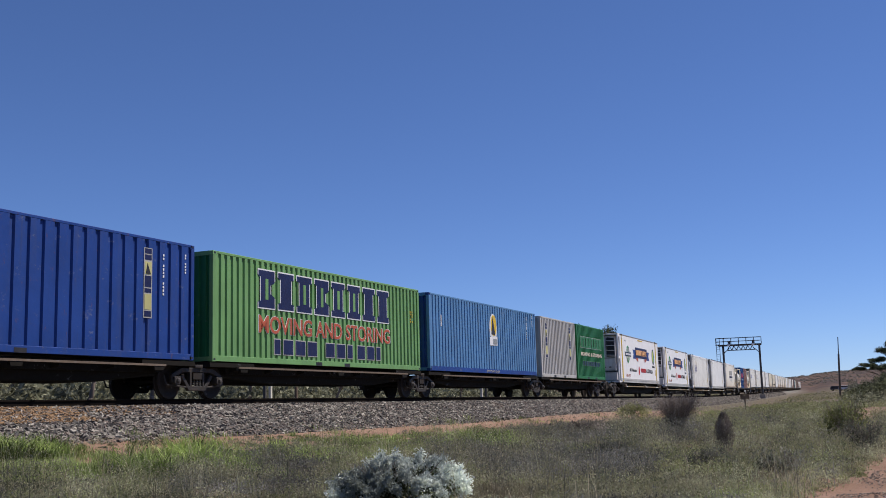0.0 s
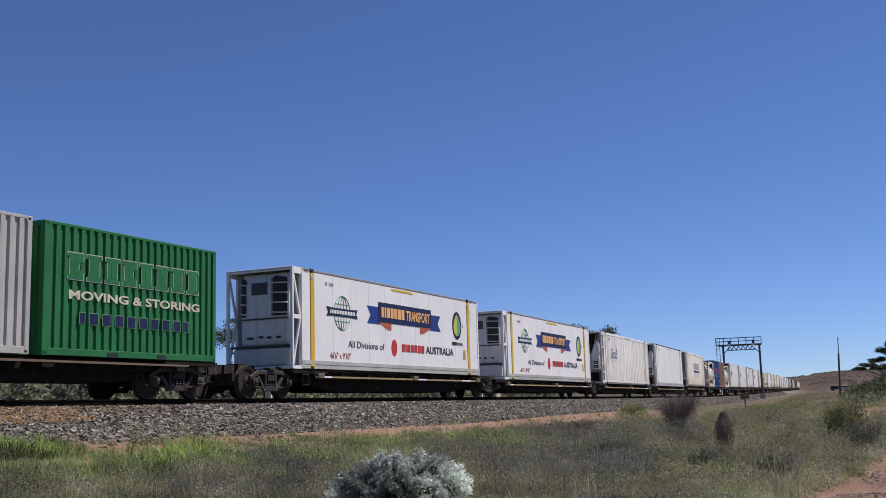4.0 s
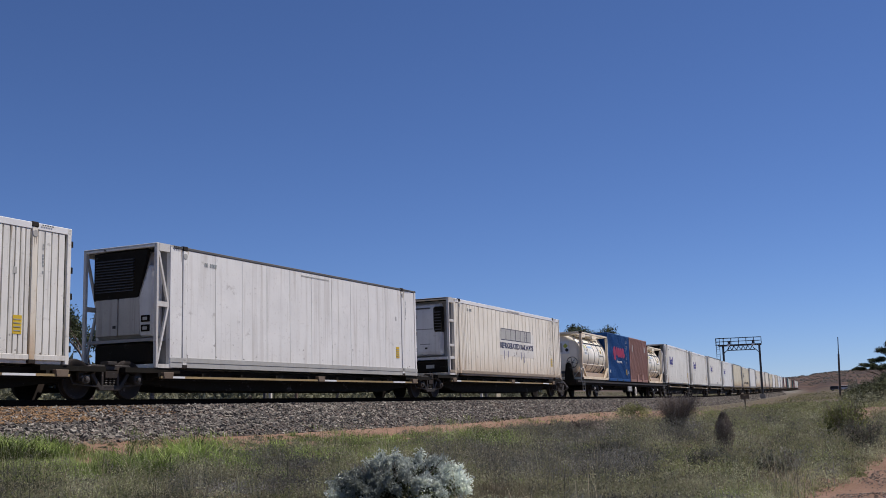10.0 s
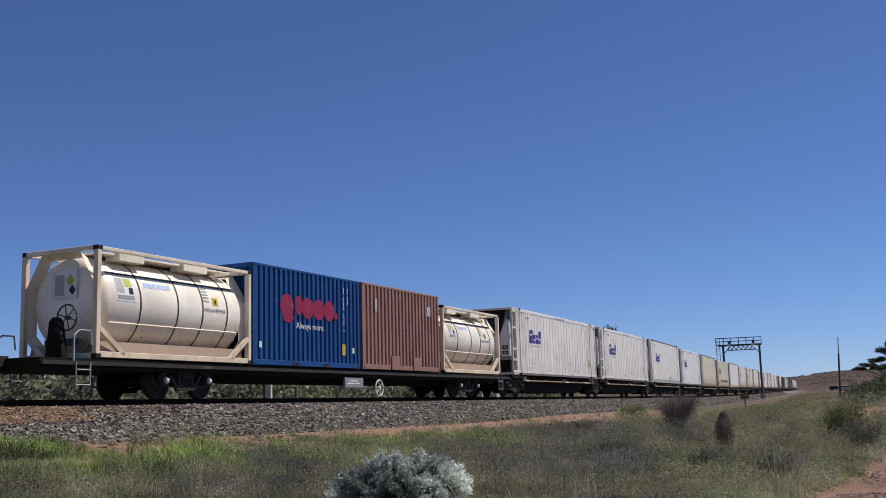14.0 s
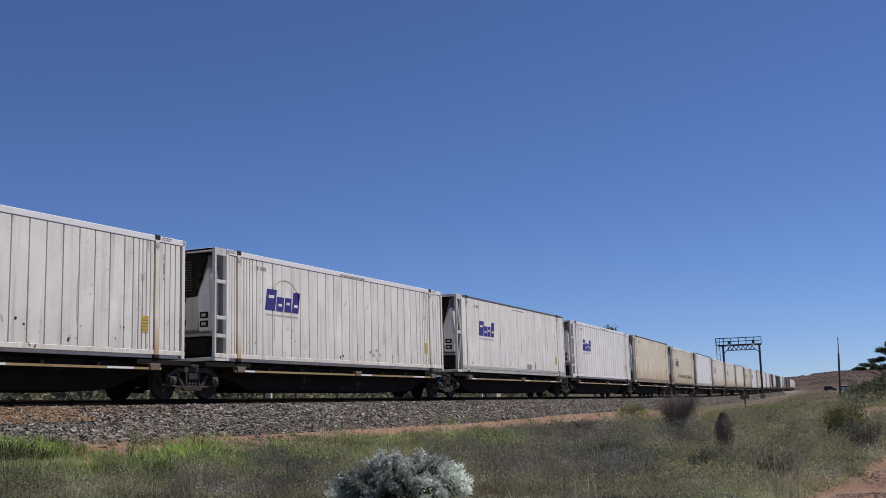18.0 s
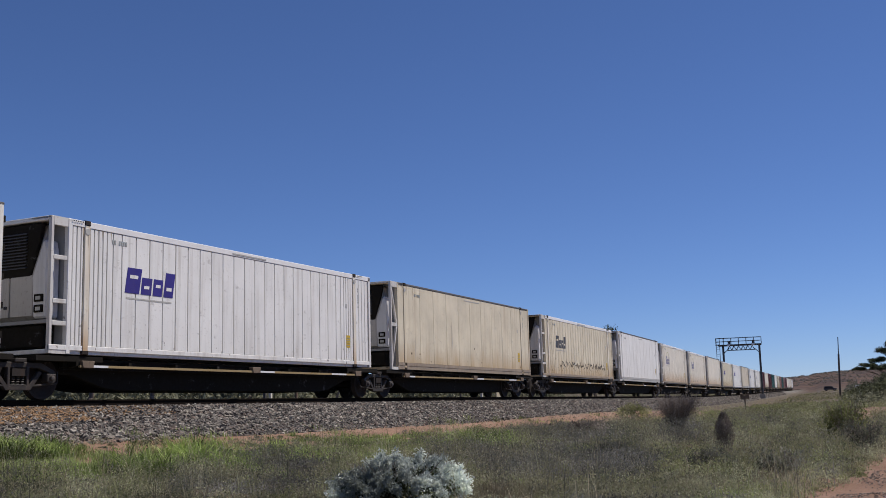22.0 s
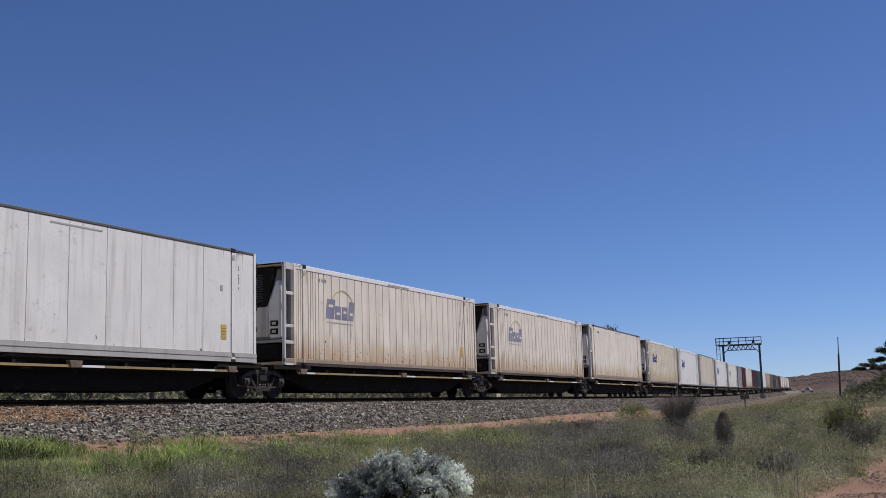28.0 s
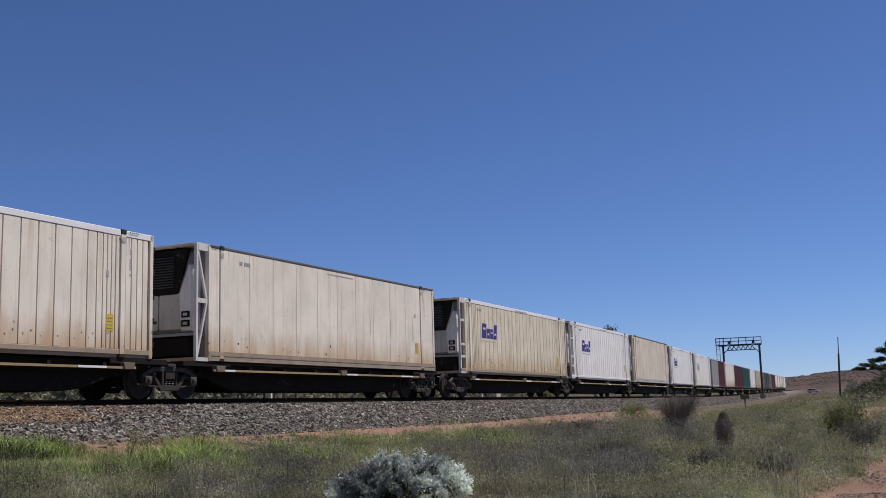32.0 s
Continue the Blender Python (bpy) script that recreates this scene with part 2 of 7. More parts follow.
def near_line(x, y):
    """s along the line and the offset from it (negative on the camera's side), for arrays."""
    s = np.clip(x, -390, 1500)
    for _ in range(3):
        lx, ly = np.interp(s, LINE_S, LINE_X), np.interp(s, LINE_S, LINE_Y)
        h = np.interp(s, LINE_S, LINE_H)
        s = np.clip(s + (x - lx) * np.cos(h) + (y - ly) * np.sin(h), -390, 1500)
    lx, ly, h = np.interp(s, LINE_S, LINE_X), np.interp(s, LINE_S, LINE_Y), np.interp(s, LINE_S, LINE_H)
    return s, -(x - lx) * np.sin(h) + (y - ly) * np.cos(h)


def land(x, y):
    """Height of the ground, for arrays."""
    s, u = near_line(x, y)
    up = rise(s)
    toe = 1.0 - 0.45 * smooth(15, 75, s)
    near = 0.40 + (toe - 0.2 - 0.40) * smooth(-13, -4.6, u)
    far = 0.95 + 4.0 * smooth(9, 110, u)
    flat = np.where(u < 0, near, far)
    w = np.abs(u)
    z = np.where(u < 0, toe - 0.2 * smooth(3.4, 5.0, w), 1.0)
    z = np.where(w > 4.6, flat, z)
    z = np.where(w < 3.6, toe + (1.72 - toe) * np.clip((3.6 - w) / 1.9, 0, 1) ** 0.9, z)
    bumps = 0.05 * np.sin(x * 0.9 + 1.7 * np.sin(y * 0.6)) * np.cos(y * 1.1 + x * 0.23) + 0.03 * np.sin(2.3 * x + y) * np.sin(1.9 * y - 0.7 * x)
    z = z + bumps * smooth(3.7, 6, w)
    r = np.hypot(x, y)
    z = z + up * (1 - 0.6 * smooth(30, 220, w)) + 0.25 * np.sin(x * 0.045) * np.sin(y * 0.05 + 1) * smooth(25, 80, w)
    # low stony range on the horizon
    az = np.degrees(np.arctan2(x, y))
    z = z + 0.0045 * np.clip(x - 240, 0, 400) * smooth(6, 16, -u)
    ridge = (20 + 11 * smooth(80, 90, az) + 0.6 * np.sin(az * 0.9)) * smooth(30, 74, az) * (1 - smooth(150, 200, az))
    z = z + ridge * smooth(650, 1500, r) * (1 - 0.75 * smooth(2200, 4200, r))
    z = z + ridge * smooth(700, 1400, r) * 0.006 * (np.sin(x * 0.021 + y * 0.004) + np.sin(y * 0.017 + 2))
    return z


def grid_mesh(name, xs, ys):
    X, Y = np.meshgrid(xs, ys, indexing="ij")
    Z = land(X.ravel(), Y.ravel())
    nx, ny = len(xs), len(ys)
    me = bpy.data.meshes.new(name)
    me.vertices.add(nx * ny)
    me.vertices.foreach_set("co", np.stack([X.ravel(), Y.ravel(), Z], 1).astype(np.float32).ravel())
    i = (np.arange(nx - 1)[:, None] * ny + np.arange(ny - 1)[None, :]).ravel()
    quads = np.stack([i, i + ny, i + ny + 1, i + 1], 1)
    me.loops.add(quads.size)
    me.polygons.add(len(quads))
    me.loops.foreach_set("vertex_index", quads.astype(np.int32).ravel())
    me.polygons.foreach_set("loop_start", np.arange(0, quads.size, 4, dtype=np.int32))
    me.polygons.foreach_set("use_smooth", np.ones(len(quads), dtype=bool))
    me.update()
    me.validate()
    return me


def graded(lo, hi, a, b, step, grow=1.07):
    """Even steps from a to b, ever longer ones out to lo and hi."""
    mid = list(np.arange(a, b, step))
    up, d = [b], step
    while up[-1] < hi:
        d *= grow
        up.append(up[-1] + d)
    dn, d = [a - step], step
    while dn[-1] > lo:
        d *= grow
        dn.append(dn[-1] - d)
    return np.array(dn[::-1] + mid + up)


# what grows where: a mosaic of patches on the plain, each of one kind
PATCHES = (
    ("lush", 13.7, 14.2, 0.7, 1.6), ("lush", 12.3, 10.6, 0.28, 0.9), ("lush", 15.3, 12.0, 0.6, 1.7), ("lush", 24.2, 10.1, 1.0, 1.9), ("lush", 82.5, 17.1, 1.2, 2.6),
    ("heath", 12.2, 11.0, 0.3, 1.0), ("heath", 11.2, 8.7, 0.6, 0.7), ("heath", 12.3, 8.2, 0.6, 0.8), ("heath", 17.9, 6.2, 2.2, 3.0), ("heath", 21.5, 8.3, 1.6, 2.6), ("heath", 28.7, 8.7, 2.2, 4.2),
    # the heath at 54.4, 8.0 is added to darken a strip of shadow
    ("heath", 35.4, 7.6, 0.6, 4.0), ("heath", 54.4, 8.0, 1.2, 4.0), ("heath", 28.2, 2.0, 0.5, 4.0), ("heath", 15.3, 9.9, 0.6, 1.2),
    ("grass", 13.3, 12.6, 0.6, 1.8), ("grass", 18.0, 11.9, 1.3, 1.6), ("grass", 18.5, 10.4, 0.7, 1.6), ("grass", 23.0, 7.2, 0.6, 1.6),
    ("green", 115.0, 19.7, 3.8, 6.0), ("green", 178.0, 21.6, 4.8, 9.0), ("green", 22.6, 5.1, 0.8, 2.2), ("green", 17.7, 3.5, 0.7, 2.2), ("green", 19.8, 2.1, 0.6, 2.4),
    ("straw", 12.1, 5.0, 0.4, 1.0), ("straw", 14.4, 1.9, 0.5, 1.5), ("bare", 26.6, 5.6, 0.45, 2.0), ("bare", 45.5, 5.3, 0.6, 1.6),
    ("bare", 90.8, 4.7, 1.6, 9.0), ("bare", 40.5, 2.3, 0.5, 5.0), ("herb", 10.3, 9.7, 1.0, 0.8), ("herb", 13.0, 3.4, 0.9, 0.8))
KINDS = ("grass", "lush", "heath", "herb", "green", "straw", "bare")


def lumps(x, y, size, seed):
    """Smooth random values from 0 to 1 on a lattice of the given size."""
    lat = np.random.default_rng(seed).uniform(0, 1, (64, 64))
    gx, gy = x / size, y / size
    i, j = np.floor(gx).astype(int), np.floor(gy).astype(int)
    p, q = gx - i, gy - j
    p, q = p * p * (3 - 2 * p), q * q * (3 - 2 * q)
    def at(a, b):
        return lat[a % 64, b % 64]
    return (at(i, j) * (1 - p) + at(i + 1, j) * p) * (1 - q) + (at(i, j + 1) * (1 - p) + at(i + 1, j + 1) * p) * q


def zone(x, y):
    """Which kind (an index into KINDS) grows at each point."""
    s, u = near_line(x, y)
    far = smooth(30, 60, np.hypot(x, y))
    score = {}
    for k, (name, base, spread) in enumerate((("grass", 0.42, 0.55), ("lush", 0.08, 0.5), ("heath", 0.42, 0.75), ("herb", 0.66, 0.7), ("green", 0.48, 0.7), ("straw", 0.22, 0.7), ("bare", 0.31, 0.7))):
        score[name] = base + spread * (0.65 * lumps(x, y, 1.1 + 2.2 * far, 50 + k) + 0.35 * lumps(x, y, 0.4 + far, 80 + k) - 0.5)
    score["grass"] = score["grass"] + 0.75 * np.clip(1 - np.abs(u + 6.6) / 3.4, 0, 1) * (1 - 0.7 * smooth(24, 32, s))
    score["heath"] = score["heath"] + 0.25 * smooth(28, 34, s) * smooth(-11, -6, u) * (1 - smooth(52, 60, s))
    score["green"] = score["green"] + 0.30 * smooth(56, 70, s)
    score["bare"] = score["bare"] + 0.55 * np.exp(-((y - 3.6) / 1.9) ** 2) * smooth(42, 60, x) * (1 - smooth(120, 170, x))
    for name, cx, cy, across, along in PATCHES:
        cr = math.hypot(cx, cy)
        side = (x * cy - y * cx) / cr
        ahead = (x * cx + y * cy) / cr - cr
        score[name] = score[name] + {"heath": 0.75, "lush": 1.75}.get(name, 0.85) * np.exp(-(side / across) ** 2 - (ahead / along) ** 2)
    return np.argmax(np.stack([score[k] for k in KINDS]), axis=0)


def ground_material():
    """Dark litter on red earth; bare red earth on the verge and the track."""
    mt, n, l, b = shader("red_earth")
    big = noisy(n, l, 0.16, 5, own=False)
    mid = noisy(n, l, 1.3, 6, own=False)
    fine = noisy(n, l, 22, 8, rough=0.7, own=False)
    c = mix(n, l, ramp(n, l, mid, 0.35, 0.65), (0.19, 0.115, 0.076), (0.275, 0.178, 0.124))
    c = mix(n, l, ramp(n, l, fine, 0.45, 0.7, 0, 0.6), c, (0.12, 0.066, 0.042))
    plant = mix(n, l, ramp(n, l, noisy(n, l, 3.1, 6, own=False), 0.38, 0.62), (0.045, 0.042, 0.028), (0.125, 0.10, 0.066))
    bare = n.new("ShaderNodeAttribute")
    bare.attribute_name = "bare"
    rag = n.new("ShaderNodeMath")
    rag.operation = "MULTIPLY_ADD"
    rag.inputs[1].default_value = 0.7
    l.new(noisy(n, l, 2.2, 6, own=False), rag.inputs[0])
    l.new(bare.outputs["Fac"], rag.inputs[2])
    c = mix(n, l, ramp(n, l, rag.outputs[0], 0.70, 0.90, 0.92, 0.0), c, plant)
    grit = mix(n, l, ramp(n, l, noisy(n, l, 30, 5, rough=0.7, own=False), 0.4, 0.62), (0.07, 0.062, 0.053), (0.25, 0.23, 0.20))
    stones = n.new("ShaderNodeAttribute")
    stones.attribute_name = "gravel"
    c = mix(n, l, stones.outputs["Fac"], c, grit)
    # the stony range is darker than the plain
    tc, sep = n.new("ShaderNodeTexCoord"), n.new("ShaderNodeSeparateXYZ")
    l.new(tc.outputs["Object"], sep.inputs[0])
    stony = mix(n, l, ramp(n, l, noisy(n, l, 0.035, 6, own=False), 0.4, 0.6), (0.052, 0.035, 0.027), (0.105, 0.065, 0.045))
    c = mix(n, l, ramp(n, l, sep.outputs["X"], 420, 800), c, stony)
    l.new(c, b.inputs["Base Color"])
    b.inputs["Roughness"].default_value = 0.95
    b.inputs["Specular IOR Level"].default_value = 0.15
    bump(n, l, b, fine, 0.6, 0.04)
    return mt


def bare_earth(x, y):
    """1 where no plant covers the red earth: along the ballast's foot and on the dirt track."""
    s, u = near_line(x, y)
    verge = smooth(-6.6, -5.6, u) * (1 - smooth(-3.2, -2.9, u)) * (1 - 0.85 * smooth(60, 100, s))
    edge = 1.5 - 0.06 * (x - 12)
    lane = smooth(edge + 0.5, edge - 0.1, y) * smooth(4, 8, x) * (1 - smooth(45, 70, x))
    old = 0.75 * np.exp(-((y - 4.5 + 0.01 * (x - 90)) / 2.2) ** 2) * smooth(55, 75, x) * (1 - smooth(150, 190, x))
    gaps = 0.8 * ((zone(x, y) == KINDS.index("bare")) & (np.hypot(x, y) < 170) & (u < -5))
    return np.clip(np.maximum(np.maximum(np.maximum(verge, lane), old), gaps), 0, 1)


def gravel_bed(x, y):
    """1 on the stone ballast of the bank."""
    s, u = near_line(x, y)
    return 1 - smooth(3.3 - 0.55 * smooth(26, 55, s), 3.6 - 0.55 * smooth(26, 55, s), np.abs(u))


M["earth"] = ground_material()
ground = new("ground", grid_mesh("ground", graded(-2500, 4600, -4, 130, 0.45, 1.06), graded(-2500, 4600, -2, 40, 0.35, 1.06)))
ground.data.materials.append(M["earth"])
_co = np.zeros(len(ground.data.vertices) * 3, dtype=np.float32)
ground.data.vertices.foreach_get("co", _co)
for _name, _rule in (("bare", bare_earth), ("gravel", gravel_bed)):
    _mask = ground.data.attributes.new(_name, "FLOAT", "POINT")
    _mask.data.foreach_set("value", _rule(_co[0::3].astype(float), _co[1::3].astype(float)).astype(np.float32))
tagged(ground, "red earth plain with thin grass, a raised railway bank and a low stony range", "ground", kind="structure")


# ---- the track ----
def sweep(name, prof, material, s0, s1, parent, step=2.0, label=""):
    """A closed profile (side, height) carried along the line."""
    ss = np.arange(s0, s1 + step, step)
    g, n = Geo(), len(prof)
    for s in ss:
        for side, z in prof:
            x, y, up, h = line(s, side)
            g.v.append((float(x), float(y), float(z + up)))
    for i in range(len(ss) - 1):
        for k in range(n):
            g.f.append((i * n + k, i * n + (k + 1) % n, (i + 1) * n + (k + 1) % n, (i + 1) * n + k))
    return part(name, g, material, parent, label)


track = thing("railway_track", "rusty steel rails, coloured near black as train shade, on concrete sleepers bedded in stone ballast", "track", kind="structure")
# rail colour taken down to near black in place of the train's shadow
M["rail_shaded"] = paint("rail_shaded", (0.014, 0.011, 0.009), (0.012, 0.010, 0.009), 0.5, rough=0.95, streaks=False, spec=0.02)
for sd in (-0.752, 0.752):
    foot = [(-0.07, -0.16), (0.07, -0.16), (0.07, -0.145), (0.012, -0.13), (0.01, -0.045), (0.036, -0.035), (0.036, -0.003), (0.03, 0.0),
            (-0.03, 0.0), (-0.036, -0.003), (-0.036, -0.035), (-0.01, -0.045), (-0.012, -0.13), (-0.07, -0.145)]
    sweep("rail", [(sd + a, RAIL_Z + b) for a, b in foot], M["rail_shaded"], -90, 760, track)
M["concrete"] = paint("concrete", (0.34, 0.32, 0.29), (0.16, 0.11, 0.08), 0.4, rough=0.9)
sleeper_mesh = Geo().plate([(-0.13, -0.2), (0.13, -0.2), (0.10, 0.0), (-0.10, 0.0)], "y", -1.25, 1.25).mesh("sleeper", M["concrete"])
for i in range(280):
    s = 8 + i * 0.68
    x, y, up, h = (float(a) for a in line(s))
    ob = part("sleeper", sleeper_mesh, None, track)
    ob.matrix_basis = pose(x, y, RAIL_Z - 0.165 + up, 0, 0, math.degrees(h))


def stone_material():
    mt, n, l, b = shader("ballast_stone")
    geo = n.new("ShaderNodeNewGeometry")
    pick = n.new("ShaderNodeValToRGB")
    el = pick.color_ramp.elements
    el[0].position, el[0].color = 0.0, (0.022, 0.020, 0.018, 1)
    el[1].position, el[1].color = 1.0, (0.40, 0.36, 0.295, 1)
    for p, c in ((0.25, (0.058, 0.053, 0.046, 1)), (0.5, (0.12, 0.106, 0.086, 1)), (0.68, (0.13, 0.09, 0.07, 1)), (0.85, (0.21, 0.19, 0.156, 1))):
        e = el.new(p)
        e.color = c
    l.new(geo.outputs["Random Per Island"], pick.inputs[0])
    grain = noisy(n, l, 60, 4, own=False)
    c = mix(n, l, ramp(n, l, grain, 0.4, 0.7, 0, 0.35), pick.outputs[0], (0.12, 0.09, 0.08))
    spill = noisy(n, l, 0.35, 3, own=False)
    c = mix(n, l, ramp(n, l, spill, 0.66, 0.74, 0, 0.3), c, (0.20, 0.12, 0.075))
    l.new(c, b.inputs["Base Color"])
    b.inputs["Roughness"].default_value = 0.85
    return mt


M["stone"] = stone_material()
M["stone_rusty"] = paint("stone_rusty", (0.25, 0.155, 0.08), (0.16, 0.10, 0.06), 0.5, rough=0.95, streaks=False)


def scatter(name, rng, x, y, z, size, material, squash=0.7):
    """Many angular stones, one island each, in one mesh."""
    n = len(x)
    base = np.array([(1, 0, 0), (-1, 0, 0), (0, 1, 0), (0, -1, 0), (0, 0, 1), (0, 0, -1)], dtype=float)
    tri = np.array([(0, 2, 4), (2, 1, 4), (1, 3, 4), (3, 0, 4), (2, 0, 5), (1, 2, 5), (3, 1, 5), (0, 3, 5)])
    v = base[None] * rng.uniform(0.55, 1.0, (n, 6, 1)) * size[:, None, None]
    v += rng.normal(0, 0.16, (n, 6, 3)) * size[:, None, None]
    q = rng.normal(0, 1, (n, 4))
    q /= np.linalg.norm(q, axis=1, keepdims=True)
    w, i, j, k = q.T
    R = np.stack([np.stack([1 - 2 * (j * j + k * k), 2 * (i * j - k * w), 2 * (i * k + j * w)], -1),
                  np.stack([2 * (i * j + k * w), 1 - 2 * (i * i + k * k), 2 * (j * k - i * w)], -1),
                  np.stack([2 * (i * k - j * w), 2 * (j * k + i * w), 1 - 2 * (i * i + j * j)], -1)], 1)
    v = np.einsum("nab,npb->npa", R, v)
    v[:, :, 2] *= squash
    v += np.stack([x, y, z], 1)[:, None]
    f = (tri[None] + (np.arange(n) * 6)[:, None, None]).reshape(-1, 3)
    return tris(name, v.reshape(-1, 3), f, material)


def tris(name, v, f, material, smooth_faces=False):
    """A mesh object from arrays of corners and triangles."""
    me = bpy.data.meshes.new(name)
    me.vertices.add(len(v))
    me.vertices.foreach_set("co", v.astype(np.float32).ravel())
    me.loops.add(f.size)
    me.polygons.add(len(f))
    me.loops.foreach_set("vertex_index", f.astype(np.int32).ravel())
    me.polygons.foreach_set("loop_start", np.arange(0, f.size, 3, dtype=np.int32))
    me.polygons.foreach_set("use_smooth", np.full(len(f), smooth_faces))
    me.update()
    me.materials.append(material)
    return new(name, me)


def bed(rng, n, s0, s1, u0, u1, lo, hi, name, material, lift=0.0):
    s = rng.uniform(s0, s1, n)
    u = u1 - rng.uniform(0, 1, n) * (u1 - u0) * (1 - 0.24 * smooth(26, 55, s))
    x, y, up, h = line(s, u)
    z = land(x, y) + lift
    return scatter(name, rng, x, y, z, rng.uniform(lo, hi, n), material)


RNG = np.random.default_rng(7)
tagged(bed(RNG, 42000, 9, 62, -3.65, -0.85, 0.04, 0.10, "ballast_stones", M["stone"]), "grey and brown crushed stone ballast", "ballast", kind="stuff")
tagged(bed(RNG, 25000, 62, 135, -3.6, -0.85, 0.05, 0.09, "ballast_stones", M["stone"]), "grey crushed stone ballast further along", "ballast", kind="stuff")
tagged(bed(RNG, 9000, 135, 300, -3.6, -0.85, 0.075, 0.12, "ballast_stones", M["stone"]), "grey crushed stone ballast in the distance", "ballast", kind="stuff")
tagged(bed(RNG, 2600, 13.2, 17.6, -2.6, -1.55, 0.025, 0.055, "spilled_gravel", M["stone_rusty"], 0.02), "rust-coloured gravel spilled on the ballast shoulder", "gravel", kind="stuff")
tagged(bed(RNG, 260, 17.6, 20.5, -2.3, -1.55, 0.025, 0.05, "spilled_gravel", M["stone_rusty"], 0.02), "thin scatter of rust-coloured gravel on the ballast", "gravel", kind="stuff")


# ---- wagons ----
CACHE = {}


def piece(parent, name, key, make, mat, label="", bevel=0.0, smooth=False, m=None):
    """A part whose mesh is made once for each key and material."""
    k = (key, mat)
    if k not in CACHE:
        CACHE[k] = make().mesh(name, M[mat], bevel, smooth)
    ob = part(name, CACHE[k], None, parent, label)
    if m is not None:
        ob.matrix_basis = m
    return ob


def side_frame():
    g = Geo()
    g.box(-0.18, 0.18, -0.95, 0.95, 0.48, 0.64)
    for y in (-1.02, 0.92):
        g.plate([(-1.02, 0.62), (-0.62, 0.80), (0.62, 0.80), (1.02, 0.62), (1.02, 0.42), (0.90, 0.42), (0.86, 0.58), (0.55, 0.68), (-0.55, 0.68), (-0.86, 0.58), (-0.90, 0.42), (-1.02, 0.42)], "y", y, y + 0.1)
        g.plate([(-0.66, 0.58), (-0.34, 0.20), (0.34, 0.20), (0.66, 0.58), (0.56, 0.62), (0.28, 0.29), (-0.28, 0.29), (-0.56, 0.62)], "y", y, y + 0.1)
        for x in (-0.30, 0.22):
            g.box(x, x + 0.08, y, y + 0.1, 0.27, 0.70)
    return g


def springs():
    g = Geo()
    for x in (-0.13, 0.0, 0.13):
        for k in range(4):
            g.lathe([(0, 0.045), (0.02, 0.062), (0.04, 0.045)], 8, Matrix.Translation((x, 0, 0.30 + 0.055 * k)) @ pose(0, 0, 0, 0, -90, 0))
    g.box(-0.2, 0.2, -0.05, 0.05, 0.27, 0.31)
    return g


def wheelset_geo():
    g = Geo()
    turn = pose(0, 0, 0, 0, 0, 90)
    for sgn in (-1, 1):
        prof = [(0.65, 0.10), (0.66, 0.38), (0.672, 0.485), (0.70, 0.485), (0.715, 0.462), (0.80, 0.455), (0.805, 0.40), (0.765, 0.34), (0.755, 0.18), (0.79, 0.12), (0.80, 0.10)]
        g.lathe([(a * sgn, r) for a, r in prof], 28, turn)
    g.lathe([(-1.1, 0.07), (1.1, 0.07)], 12, turn)
    return g


M["cap_steel"] = paint("cap_steel", (0.10, 0.088, 0.078), (0.05, 0.04, 0.03), 0.6, rough=0.55, metal=0.3)
WHEELSETS = []


